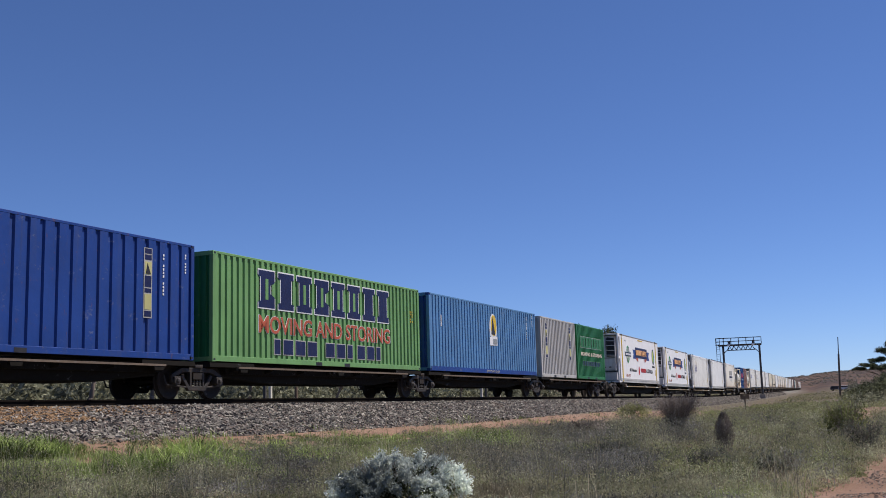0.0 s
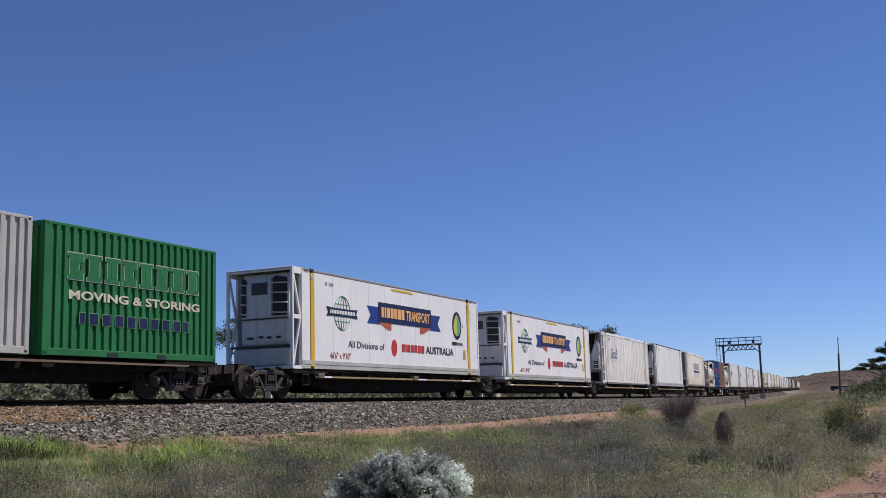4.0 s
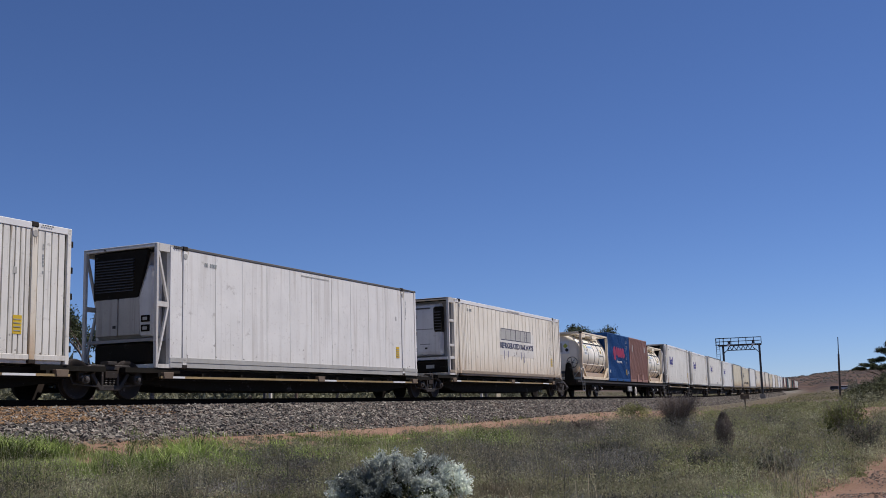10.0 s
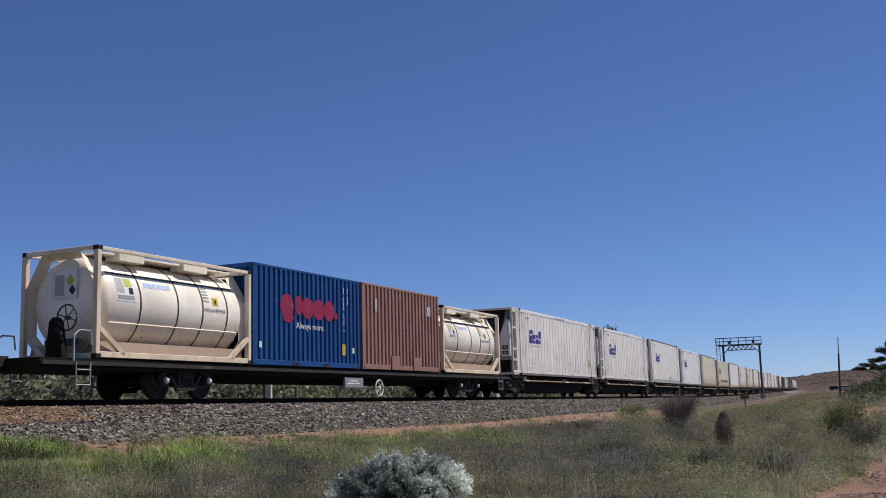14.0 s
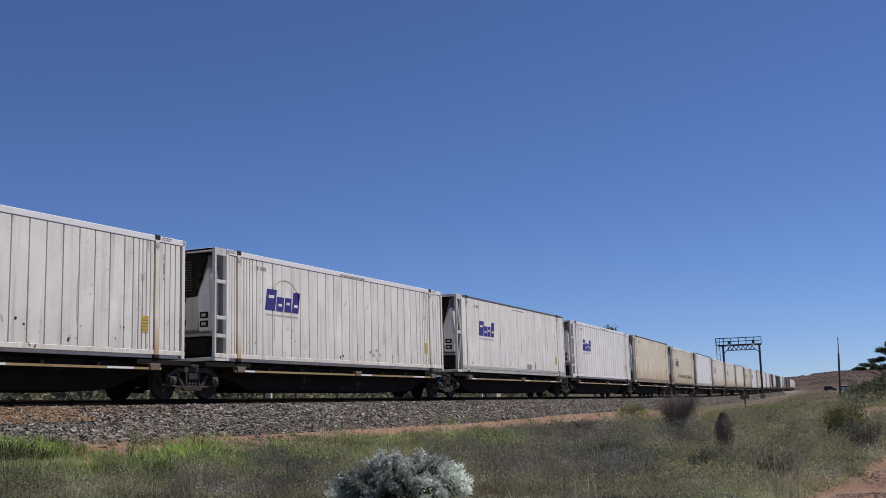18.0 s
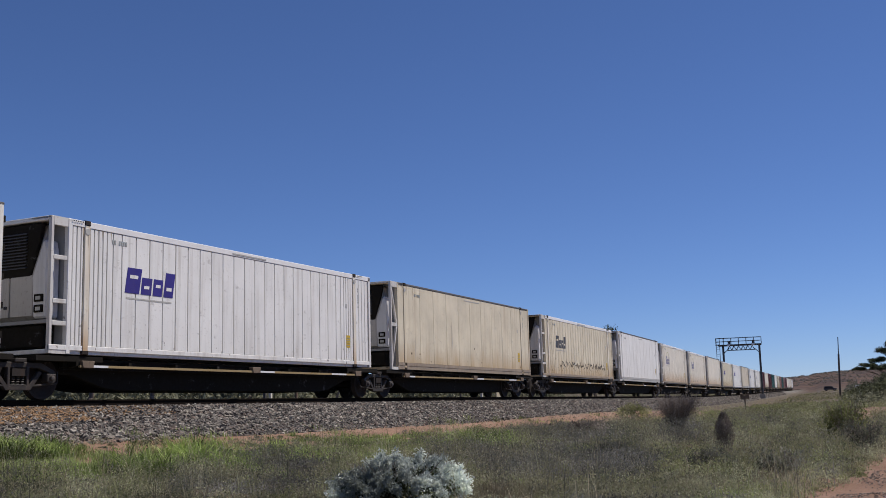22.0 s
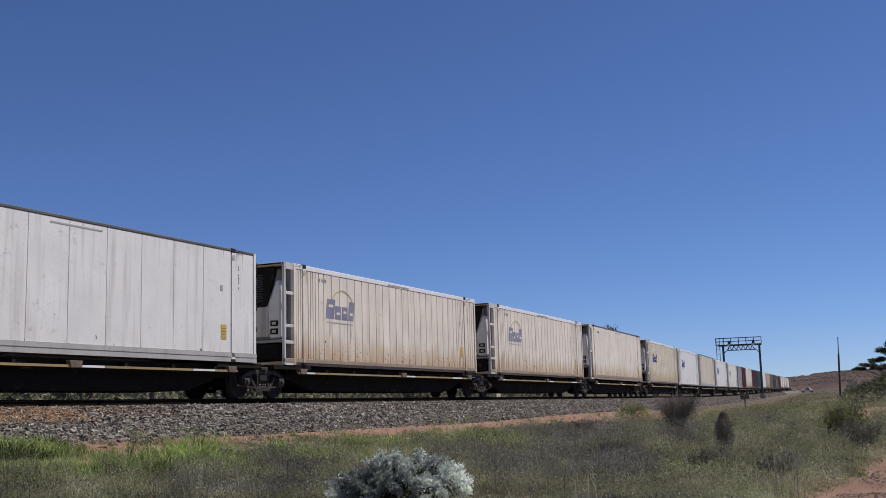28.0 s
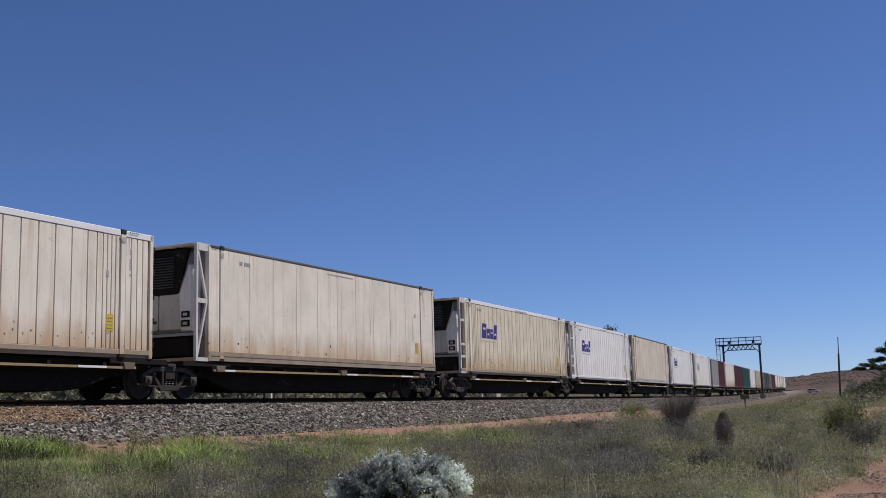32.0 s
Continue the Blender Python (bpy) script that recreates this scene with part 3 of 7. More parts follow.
def bogie(wagon, x, cap="cap_steel", m=None):
    """A two-axle cast-steel bogie with its middle at x on the wagon."""
    b = piece(wagon, "bogie", "frame", side_frame, "cast_worn", "cast steel bogie, worn and grimy", 0.012, m=pose(x, 0, 0))
    piece(b, "bolster", "bolster", lambda: Geo().box(-0.2, 0.2, -1.05, 1.05, 0.5, 0.66).box(-0.35, 0.35, -0.4, 0.4, 0.62, 0.8), "iron_dark")
    for y in (-0.97, 0.97):
        piece(b, "spring_nest", "springs", springs, "cast_worn", "coiled steel springs", m=pose(0, y, 0))["kind"] = "stuff"
    for y in (-1.0, 1.0):
        piece(b, "brake_rod", "rod", lambda: Geo().tube([(-1.15, 0.05, 0.36), (-0.5, 0, 0.30), (0.5, 0, 0.30), (1.15, 0.05, 0.36)], 0.022, 6).tube([(-1.15, 0.05, 0.36), (-1.2, 0.1, 0.62)], 0.02, 6).tube([(1.15, 0.05, 0.36), (1.2, 0.1, 0.62)], 0.02, 6), "cast_worn", m=pose(0, y, 0))
        piece(b, "side_bearing", "bearing", lambda: Geo().box(-0.16, 0.16, -0.12, 0.12, 0.80, 0.88), "cast_worn", bevel=0.01, m=pose(0, y * 0.96, 0))
    for sx in (-0.86, 0.86):
        for y in (-1.0, 1.0):
            piece(b, "axle_box", "abox", lambda: Geo().plate([(-0.13, 0.40), (-0.07, 0.35), (0.07, 0.35), (0.13, 0.40), (0.13, 0.56), (-0.13, 0.56)], "y", -0.09, 0.09), "cast_worn", bevel=0.015, m=pose(sx, y, 0))
        w = piece(b, "wheelset", "wheelset", wheelset_geo, "iron_dark", "steel wheels on an axle", smooth=True, m=pose(sx, 0, 0.46))
        w["turns"] = sx
        WHEELSETS.append(w)
        for y, r in ((-1.13, 0), (1.13, 180)):
            piece(b, "axle_cap", "cap", lambda: Geo().lathe([(-0.04, 0.03), (-0.03, 0.055), (0.02, 0.065), (0.025, 0.095), (0.09, 0.105)], 14, pose(0, 0, 0, 0, 0, 90)), cap, m=pose(sx, y * 0.985, 0.46, 0, 0, r), smooth=True)
        piece(b, "brake_beam", "shoe", lambda: Geo().box(-0.05, 0.05, -0.8, 0.8, 0.38, 0.5).box(-0.06, 0.06, -0.8, -0.7, 0.3, 0.65).box(-0.06, 0.06, 0.7, 0.8, 0.3, 0.65), "iron_dark", m=pose(sx * 0.36, 0, 0))
    return b


def belly(x0, x1, top, low, half):
    """A deep sill that tapers up towards the bogies."""
    g = Geo()
    n = min(1.3, (x1 - x0) / 4)
    g.plate([(x0 - 0.9, top), (x0 - 0.9, top - 0.22), (x0 + 0.2, top - 0.26), (x0 + n, low + 0.05), (x0 + n + 0.5, low), (x1 - n - 0.5, low), (x1 - n, low + 0.05), (x1 - 0.2, top - 0.26), (x1 + 0.9, top - 0.22), (x1 + 0.9, top)], "y", -half, half)
    return g


WAGONS, LOADS = [], []


def platform(a, b, deck, low, first=False, last=False, ochre=True, lift=1.0, cap="cap_steel", ends=(0.4, -0.4)):
    """One articulated platform from joint a to joint b; deck: height of its top over the rail."""
    L = b - a
    w = thing("container_wagon", "black skeletal container wagon platform with " + ("faded ochre side rails" if ochre else "dusty brown deck edges"), "wagon", "train of container wagons")
    h = L / 2
    piece(w, "centre_sill", ("belly", round(L, 1), deck, low), lambda: belly(-h + 1.5, h - 1.5, deck - 0.14, low, 0.76), "black_grime", bevel=0.02)
    for y in (-0.95, 0.83):
        piece(w, "side_sill", ("sill", round(L, 1), deck), lambda: Geo().plate([(-h + 1.3, deck - 0.30), (h - 1.3, deck - 0.30), (h - 1.3, deck - 0.05), (-h + 1.3, deck - 0.05)], "y", 0, 0.12), "black_grime", m=pose(0, y, 0))
    edge = "ochre_line" if ochre else "deck_rust"
    rail_h = 0.055 if ochre else 0.05
    zr = deck - (0.26 if ochre else 0.16)
    for y in (-1.27, 1.21):
        piece(w, "edge_rail", ("edge", round(L, 1), round(zr, 2)), lambda: Geo().box(-h + 1.5, h - 1.5, 0, 0.06, zr, zr + rail_h), edge, "faded ochre edge rail" if ochre else "", m=pose(0, y, 0))
    if ochre:
        for x, ln in ((-h + 1.6, 0.8), (0.6, 0.7), (h - 3.4, 0.9)):
            piece(w, "reflective_marker", ("mark", ln), lambda: Geo().box(0, ln, -0.008, 0.0, 0, 0.05), "white_ink", "white reflective strip", m=pose(x, -1.273, zr + 0.003))
    for k in range(int((L - 3) // 1.7) + 1):
        piece(w, "crossbearer", ("cross", deck), lambda: Geo().plate([(-1.22, deck - 0.22), (-0.74, deck - 0.3), (0.74, deck - 0.3), (1.22, deck - 0.22), (1.22, deck - 0.12), (-1.22, deck - 0.12)], "x", -0.05, 0.05), "black_grime", m=pose(-h + 1.5 + 1.7 * k, 0, 0))
    for x in (-h + lift + 0.75, h - lift - 0.75, 0.4):
        piece(w, "support_bracket", ("brk", deck, ochre), lambda: Geo().plate([(-0.16, deck - 0.27), (0.16, deck - 0.27), (0.20, deck - 0.11), (-0.20, deck - 0.11)], "y", -1.30 if ochre else -1.26, -1.17), "deck_rust" if ochre else "black_grime", "dusty steel container bracket" if ochre else "grimy steel container bracket", 0.008, m=pose(x, 0, 0))
    for y in (-0.9, 0.9):
        for x in (-h + 1.3, h - 1.3):
            piece(w, "deck_plate", ("dk", deck), lambda: Geo().box(-1.0, 1.0, -0.3, 0.3, deck - 0.13, deck - 0.01), "black_grime", m=pose(x, y, 0))
    bogie(w, -h + (ends[0] if first else 0.0), cap)
    if last:
        bogie(w, h + ends[1], cap)
    piece(w, "articulation", ("art", deck), lambda: Geo().box(-1.5, 1.5, -0.3, 0.3, deck - 0.36, deck - 0.14).lathe([(-0.2, 0.28), (0.2, 0.28)], 14, pose(0, 0, deck - 0.2, 0, 90, 0)), "iron_dark", m=pose(-h, 0, 0))
    if first or last:
        x = -h - 0.9 if first else h + 0.9
        piece(w, "coupler", ("cpl", deck), lambda: Geo().box(-0.75, 0.75, -0.12, 0.12, 0.72, 0.98).box(-0.2, 0.2, -0.2, 0.2, 0.68, 1.02).tube([(-0.6, 0.3, 0.8), (0, 0.35, 0.45), (0.6, 0.3, 0.8)], 0.03), "iron_dark", m=pose(x, 0, 0))
        for y in (-1.25, 1.25):
            piece(w, "shunter_step", ("step", deck), lambda: Geo().tube([(-0.17, 0, deck - 0.1), (-0.17, 0, 0.38), (0.17, 0, 0.38), (0.17, 0, deck - 0.1)], 0.018).tube([(-0.17, 0, 0.7), (0.17, 0, 0.7)], 0.015), "cast_worn", "bent steel step", m=pose(-h + 0.9 if first else h - 0.9, y, 0))
    WAGONS.append((w, (a + b) / 2))
    return w


def pack(joints, deck, low, **kw):
    made = []
    for i in range(len(joints) - 1):
        made.append(platform(joints[i], joints[i + 1], deck[i] if isinstance(deck, tuple) else deck, low, i == 0, i == len(joints) - 2, **kw))
    return made


def flat_wagon(a, b, deck, bogies):
    L, h, mid = b - a, (b - a) / 2, (a + b) / 2
    w = thing("flat_wagon", "long grimy black flat wagon carrying four short containers", "wagon", "train of container wagons")
    part("centre_sill", belly(-h + 6.5, h - 6.5, deck - 0.25, 0.45, 0.35), M["black_grime"], w, bevel=0.02)
    part("deck", Geo().box(-h, h, -1.15, 1.15, deck - 0.28, deck - 0.012), M["black_grime"], w)
    for y in (-1.24, 1.16):
        part("side_sill", Geo().plate([(-h, deck - 0.17), (h, deck - 0.17), (h, deck - 0.08), (-h, deck - 0.08)], "y", y, y + 0.08), M["cast_worn"], w, "grimy brown side sill")
    for x in bogies:
        bogie(w, x - mid, "white_worn")
    part("name_board", Geo().box(-0.9, 0.3, -1.27, -1.2, deck - 0.62, deck - 0.3), M["grey_mid"], w, "grey painted data panel", 0.01)
    for k, (x0, x1, z) in enumerate(((-0.75, -0.35, 0.46), (-0.28, 0.05, 0.46), (-0.6, -0.1, 0.38))):
        part("data_line", Geo().box(x0, x1, -1.275, -1.27, deck - z - 0.04, deck - z), M["white_ink"], w)
    for x in (-h + 1.2, h - 1.2):
        for y in (-1.25, 1.25):
            part("shunter_step", Geo().tube([(x - 0.22, y, deck - 0.1), (x - 0.22, y, 0.32), (x + 0.22, y, 0.32), (x + 0.22, y, deck - 0.1)], 0.02).tube([(x - 0.22, y, 0.66), (x + 0.22, y, 0.66)], 0.016), M["grey_light"], w, "bent steel step")
    for y in (-1.2, 1.2):
        part("hand_rail", Geo().tube([(-h + 0.95, y, deck - 0.1), (-h + 0.95, y, deck + 0.5), (-h + 1.1, y, deck + 0.62), (-h + 1.45, y, deck + 0.62), (-h + 1.5, y, deck + 0.3)], 0.022), M["grey_light"], w, "bent steel handrail")
    part("brake_column", Geo().plate([(-0.75, deck), (-0.2, deck), (-0.3, deck + 0.85), (-0.4, deck + 0.95), (-0.5, deck + 0.95), (-0.6, deck + 0.85)], "x", -h + 1.05, -h + 1.25), M["black_grime"], w, bevel=0.02)
    part("brake_wheel", spoked(0.30, pose(-h + 1.3, -0.62, deck + 0.95)), M["grey_dark"], w, "black spoked brake wheel")
    part("brake_wheel", spoked(0.27, pose(1.35, -1.3, deck - 0.62, 0, 0, 90)), M["white_worn"], w, "white spoked brake wheel")
    part("air_tank", Geo().lathe([(-0.5, 0.1), (-0.45, 0.2), (0.45, 0.2), (0.5, 0.1)], 16, pose(-2.6, -0.75, 0.75)), M["black_grime"], w, smooth=True)
    part("air_pipe", Geo().tube([(-h - 0.3, 0.5, 0.55), (-h + 0.8, 0.6, 0.8), (h - 0.8, 0.6, 0.8), (h + 0.3, 0.5, 0.55)], 0.025), M["black_grime"], w)
    for x in (-h - 0.6, h + 0.6):
        part("coupler", Geo().box(x - 0.7, x + 0.7, -0.12, 0.12, 0.74, 0.98).box(x - 0.2, x + 0.2, -0.2, 0.2, 0.7, 1.02), M["iron_dark"], w)
    WAGONS.append((w, mid))
    return w


def spoked(r, m):
    """A spoked hand wheel about the local x axis."""
    g = Geo()
    ring = [m @ Vector((0, r * math.cos(a), r * math.sin(a))) for a in np.linspace(0, 2 * math.pi, 25)]
    g.tube(ring, 0.022, 6)
    for k in range(3):
        a = k * math.pi / 3 + 0.3
        d = Vector((0, r * math.cos(a), r * math.sin(a)))
        g.tube([m @ d, m @ -d], 0.014, 5)
    g.tube([m @ Vector((-0.04, 0, 0)), m @ Vector((0.09, 0, 0))], 0.05, 8)
    return g


D = 1.5 - RAIL_Z  # turns a height over the eye into one over the rail
pack([9.5, 22.75, 35.9, 48.92, 62.1], 1.385 + D, 0.42, ochre=False, ends=(1.2, -1.6))
pack([65.2, 81.1, 98.2, 115.4, 132.5, 148.5], (1.29 + D, 1.18 + D, 1.18 + D, 1.18 + D, 1.28 + D), 0.20, ends=(-0.6, 0.2))
flat_wagon(150.9, 178.2, 1.355 + D, (156.0, 174.0))
pack([178.5, 193.8, 209.45, 225.1, 240.8, 256.2], 1.39 + D, 0.20, ends=(1.1, -1.9))
pack([257.2, 272.9, 288.7, 304.7, 320.6, 336.2], 1.39 + D, 0.20, ends=(0.9, -1.3))
pack([337.5, 352.9, 368.3, 383.9, 399.6, 415.6], 1.37 + D, 0.20, ends=(0.9, -1.3))
pack([416.5, 431.9, 447.0, 461.9, 477.0, 492.6], 1.37 + D, 0.32, ends=(0.9, -1.3))
pack([493.5, 508.6, 524.0, 539.3, 554.7, 570.3], 1.37 + D, 0.32, ends=(0.9, -1.3))
pack([571.2, 586.5, 602.0, 617.3, 632.7, 648.2], 1.37 + D, 0.32, ends=(0.9, -1.3))


# ---- containers ----
W2 = 1.22  # half a container's width


def written(words, height, mat, parent, x, z, y=-W2 - 0.006, width=None, name="lettering", label="", lean=0.0, bold=0.0):
    """Words in the built-in font on the camera's side of a load, from x, standing on z."""
    key = ("words", words, height, width, lean, bold)
    if (key, mat) not in CACHE:
        cu = bpy.data.curves.new("words", "FONT")
        cu.body, cu.size, cu.extrude, cu.shear, cu.offset, cu.resolution_u = words, height * 1.4, 0.003, lean, bold, 3
        tmp = bpy.data.objects.new("words", cu)
        scene.collection.objects.link(tmp)
        me = bpy.data.meshes.new_from_object(tmp.evaluated_get(bpy.context.evaluated_depsgraph_get()))
        bpy.data.objects.remove(tmp)
        bpy.data.curves.remove(cu)
        co = np.array([v.co[:] for v in me.vertices])
        span = co[:, 0].max() - co[:, 0].min()
        k = (width / span) if width else 1.0
        for v in me.vertices:
            v.co = ((v.co.x - co[:, 0].min()) * k, -v.co.z, v.co.y)
        me.materials.clear()
        me.materials.append(M[mat])
        CACHE[(key, mat)] = me
    ob = part(name, CACHE[(key, mat)], None, parent, label)
    ob.matrix_basis = pose(x, y, z)
    return ob


def slab(parent, name, x0, x1, z0, z1, mat, y=-W2 - 0.002, t=0.005, label=""):
    """A thin painted or stuck-on patch on the camera's side."""
    return piece(parent, name, ("slab", round(x1 - x0, 3), round(z1 - z0, 3), t), lambda: Geo().box(0, x1 - x0, -t, 0, 0, z1 - z0), mat, label, m=pose(x0, y, z0))


def shape(parent, name, pts, mat, y=-W2 - 0.002, t=0.005, label=""):
    key = (name, tuple((round(a, 3), round(b, 3)) for a, b in pts))
    return piece(parent, name, key, lambda: Geo().plate(pts, "y", -t, 0), mat, label, m=pose(0, y, 0))


def letter_blocks(parent, x0, x1, z0, z1, widths, mat, edge=None, gap=0.05, lean=0.0, y=-W2 - 0.002, name="letter_shape", solid=False, hole=None):
    """A trade name drawn as plain shapes, one a letter, that spell nothing."""
    x = x0
    unit = (x1 - x0 - gap * (len(widths) - 1)) / sum(widths)
    for i, w in enumerate(widths):
        a, b = x, x + w * unit
        e = min(0.028, 0.07 * (z1 - z0))

        def make(grow, y0, y1):
            lo, hi, p, q = z0 - grow, z1 + grow, a - grow, b + grow
            return Geo().plate([(p, lo), (q, lo), (q + lean, hi), (p + lean, hi)], "y", y0, y1)
        if edge:
            piece(parent, name + "_outline", (name, "o", round(a, 3), round(z0, 3)), lambda: make(e, -0.004, 0), edge, m=pose(0, y, 0))
        piece(parent, name, (name, round(a, 3), round(b, 3), round(z0, 3)), lambda: make(0, -0.004, 0), mat, m=pose(0, y - 0.005, 0))
        if hole:
            wd, ht = b - a, z1 - z0
            cuts = (((0.34, 0.66, 0.50, 0.82), (0.42, 0.70, 0.12, 0.36)), ((0.32, 0.70, 0.60, 0.80), (0.32, 0.70, 0.20, 0.42)), ((0.32, 0.68, 0.20, 0.80),), ((0.32, 0.68, 0.16, 0.62),))[i % 4]
            for p0, p1, q0, q1 in cuts:
                lo, hi = z0 + q0 * ht, z0 + q1 * ht
                sh = [lean * q0, lean * q1]
                shape(parent, name + "_slot", [(a + p0 * wd + sh[0], lo), (a + p1 * wd + sh[0], lo), (a + p1 * wd + sh[1], hi), (a + p0 * wd + sh[1], hi)], hole, y=y - 0.0085, t=0.003)
        x = b + gap


def slab_shapes(parent, x0, x1, z0, z1, kinds, mat, edge, gap, slot):
    """A big trade name as a row of slab-ended blocks with a pale edge, which spell nothing."""
    wd = (x1 - x0 - gap * (len(kinds) - 1)) / len(kinds)
    for i, k in enumerate(kinds):
        a = x0 + i * (wd + gap)
        if k < 2:
            pts = [(0, 0), (1, 0), (1, 0.17), (0.84, 0.17), (0.84, 0.83), (1, 0.83), (1, 1), (0, 1), (0, 0.83), (0.16, 0.83), (0.16, 0.17), (0, 0.17)]
        else:
            pts = [(0, 0), (1, 0), (1, 0.3), (0.74, 0.38), (0.74, 0.62), (1, 0.7), (1, 1), (0, 1), (0, 0.83), (0.14, 0.83), (0.14, 0.17), (0, 0.17)]
        grow = 0.045
        shape(parent, "letter_shape_outline", [(a + wd * (p + (grow if p > 0.5 else -grow)), z0 + (z1 - z0) * (q + 0.8 * (grow if q > 0.5 else -grow))) for p, q in pts], edge, t=0.004)
        shape(parent, "letter_shape", [(a + wd * p, z0 + (z1 - z0) * q) for p, q in pts], mat, y=-W2 - 0.007, t=0.004)
        if k:
            shape(parent, "letter_shape_slot", [(a + wd * p, z0 + (z1 - z0) * q) for p, q in ((0.42, 0.22), (0.60, 0.22), (0.60, 0.78), (0.42, 0.78))], slot, y=-W2 - 0.0115, t=0.003)


def round_shape(cx, cz, rx, rz, n=22):
    return [(cx + rx * math.cos(2 * math.pi * k / n), cz + rz * math.sin(2 * math.pi * k / n)) for k in range(n)]


def small_bars(parent, x, z, rows, mat, w=0.03, h=0.06, upright=True, n=8, gap=1.5):
    """Unreadable fine print as a column or row of bars."""
    for r in range(rows):
        for k in range(n):
            if (k * 7 + r * 3) % 5 == 4:
                continue
            if upright:
                slab(parent, "print_bar", x + r * w * 2.6, x + r * w * 2.6 + w, z - k * h * gap, z - k * h * gap + h, mat)
            else:
                slab(parent, "print_bar", x + k * w * gap, x + k * w * gap + w, z - r * h * 2.0, z - r * h * 2.0 + h, mat)


def corrugated(L, z0, z1, pitch, depth, y, flip, flat=0.46):
    """A pressed side sheet: trapezoid folds that run upright; flat: the outer flat's share of a fold."""
    n = max(4, round(L / pitch))
    p = L / n
    prof = []
    for i in range(n):
        a = i * p
        prof += [(a, 0.0), (a + p * flat, 0.0), (a + p * (flat + 0.09), depth), (a + p * 0.91, depth)]
    prof.append((L, 0.0))
    g = Geo()
    for x, d in prof:
        yy = y + (d if flip else -d)
        g.v += [(x, yy, z0), (x, yy, z1)]
    g.f = [(2 * i, 2 * i + 2, 2 * i + 3, 2 * i + 1) for i in range(len(prof) - 1)]
    return g


def castings(c, L, H, mat="iron_dark"):
    for x in (0, L - 0.178):
        for y in (-W2, W2 - 0.162):
            for z in (0.0, H - 0.118):
                piece(c, "corner_casting", "casting", lambda: Geo().box(0, 0.178, 0, 0.162, 0, 0.118), mat, bevel=0.012, m=pose(x, y, z))
            # the dark slot in each casting
        for z in (0.04, H - 0.08):
            slab(c, "casting_slot", x + 0.05, x + 0.13, z, z + 0.05, "black_ink", y=-W2 - 0.001, t=0.002)


def dry_box(label, L, H, mat, group, pitch=0.28, rail_mat=None, name="shipping_container", end_shade_mat=None, forks=True):
    """A corrugated steel container; front end at x = 0, camera's side at -y."""
    c = thing(name, label, "container", group)
    rail_mat = rail_mat or mat
    piece(c, "side_panel", ("cor", L, H, pitch), lambda: corrugated(L - 0.2, 0.16, H - 0.07, pitch, 0.044, 0, True, 0.64 if pitch > 0.28 else 0.48), mat, "pressed steel side", m=pose(0.1, -W2 + 0.004, 0))
    piece(c, "side_panel", ("cor2", L, H, pitch), lambda: corrugated(L - 0.2, 0.16, H - 0.07, pitch, 0.036, 0, False), mat, "pressed steel side", m=pose(0.1, W2 - 0.004, 0))
    piece(c, "roof_panel", ("roof", L, H), lambda: Geo().box(0.05, L - 0.05, -W2 + 0.05, W2 - 0.05, H - 0.06, H - 0.03), mat)
    piece(c, "floor", ("floor", L), lambda: Geo().box(0.08, L - 0.08, -W2 + 0.06, W2 - 0.06, 0.1, 0.16), "wood_grey")
    for y in (-W2, W2 - 0.07):
        piece(c, "top_rail", ("trail", L), lambda: Geo().box(0.1, L - 0.1, 0, 0.07, -0.07, 0), mat, bevel=0.008, m=pose(0, y, H))
        piece(c, "bottom_rail", ("brail", L), lambda: Geo().box(0.1, L - 0.1, 0, 0.07, 0.01, 0.165), rail_mat, bevel=0.008, m=pose(0, y, 0))
    for x in (0, L - 0.14):
        for y in (-W2, W2 - 0.12):
            piece(c, "corner_post", ("post", H), lambda: Geo().box(0, 0.14, 0, 0.12, 0.1, H - 0.1), mat, bevel=0.01, m=pose(x, y, 0))
    # front wall with its own folds, in a darker colour for shade where given; doors behind
    piece(c, "end_wall", ("end", H), lambda: corrugated(2 * W2 - 0.24, 0.14, H - 0.1, 0.25, 0.045, 0, True), end_shade_mat or mat, m=pose(0.03, W2 - 0.12, 0, 0, 0, -90))
    for y in (-W2 + 0.12, 0.01):
        piece(c, "door", ("door", H), lambda: Geo().box(-0.05, 0.0, 0, W2 - 0.13, 0.14, H - 0.12), mat, bevel=0.008, m=pose(L - 0.02, y, 0))
        for k in (0.28, 0.8):
            piece(c, "lock_bar", ("lock", H), lambda: Geo().tube([(0, 0, 0.1), (0, 0, H - 0.1)], 0.018, 6), "steel_worn", m=pose(L + 0.02, y + k, 0))
    for x in (0.0, L):
        piece(c, "end_rail", ("erail",), lambda: Geo().box(-0.05, 0.05, -W2 + 0.12, W2 - 0.12, 0, 0.12), mat, m=pose(min(max(x, 0.06), L - 0.06), 0, H - 0.12))
        piece(c, "end_rail", ("erail2",), lambda: Geo().box(-0.05, 0.05, -W2 + 0.12, W2 - 0.12, 0.02, 0.14), mat, m=pose(min(max(x, 0.06), L - 0.06), 0, 0))
    if forks:
        for x in (L / 2 - 1.02, L / 2 + 0.7):
            slab(c, "fork_pocket", x, x + 0.34, 0.012, 0.12, "black_ink")
    castings(c, L, H, mat if mat != "blue_light" else "blue_deep")
    return c


def load(c, s_front, z, L):
    """Notes a load for the train: built from x = 0, carried by its middle."""
    for o in c.children:
        o.matrix_basis = pose(-L / 2, 0, 0) @ o.matrix_basis
    LOADS.append((c, s_front + L / 2, z + 1.5))
    return c


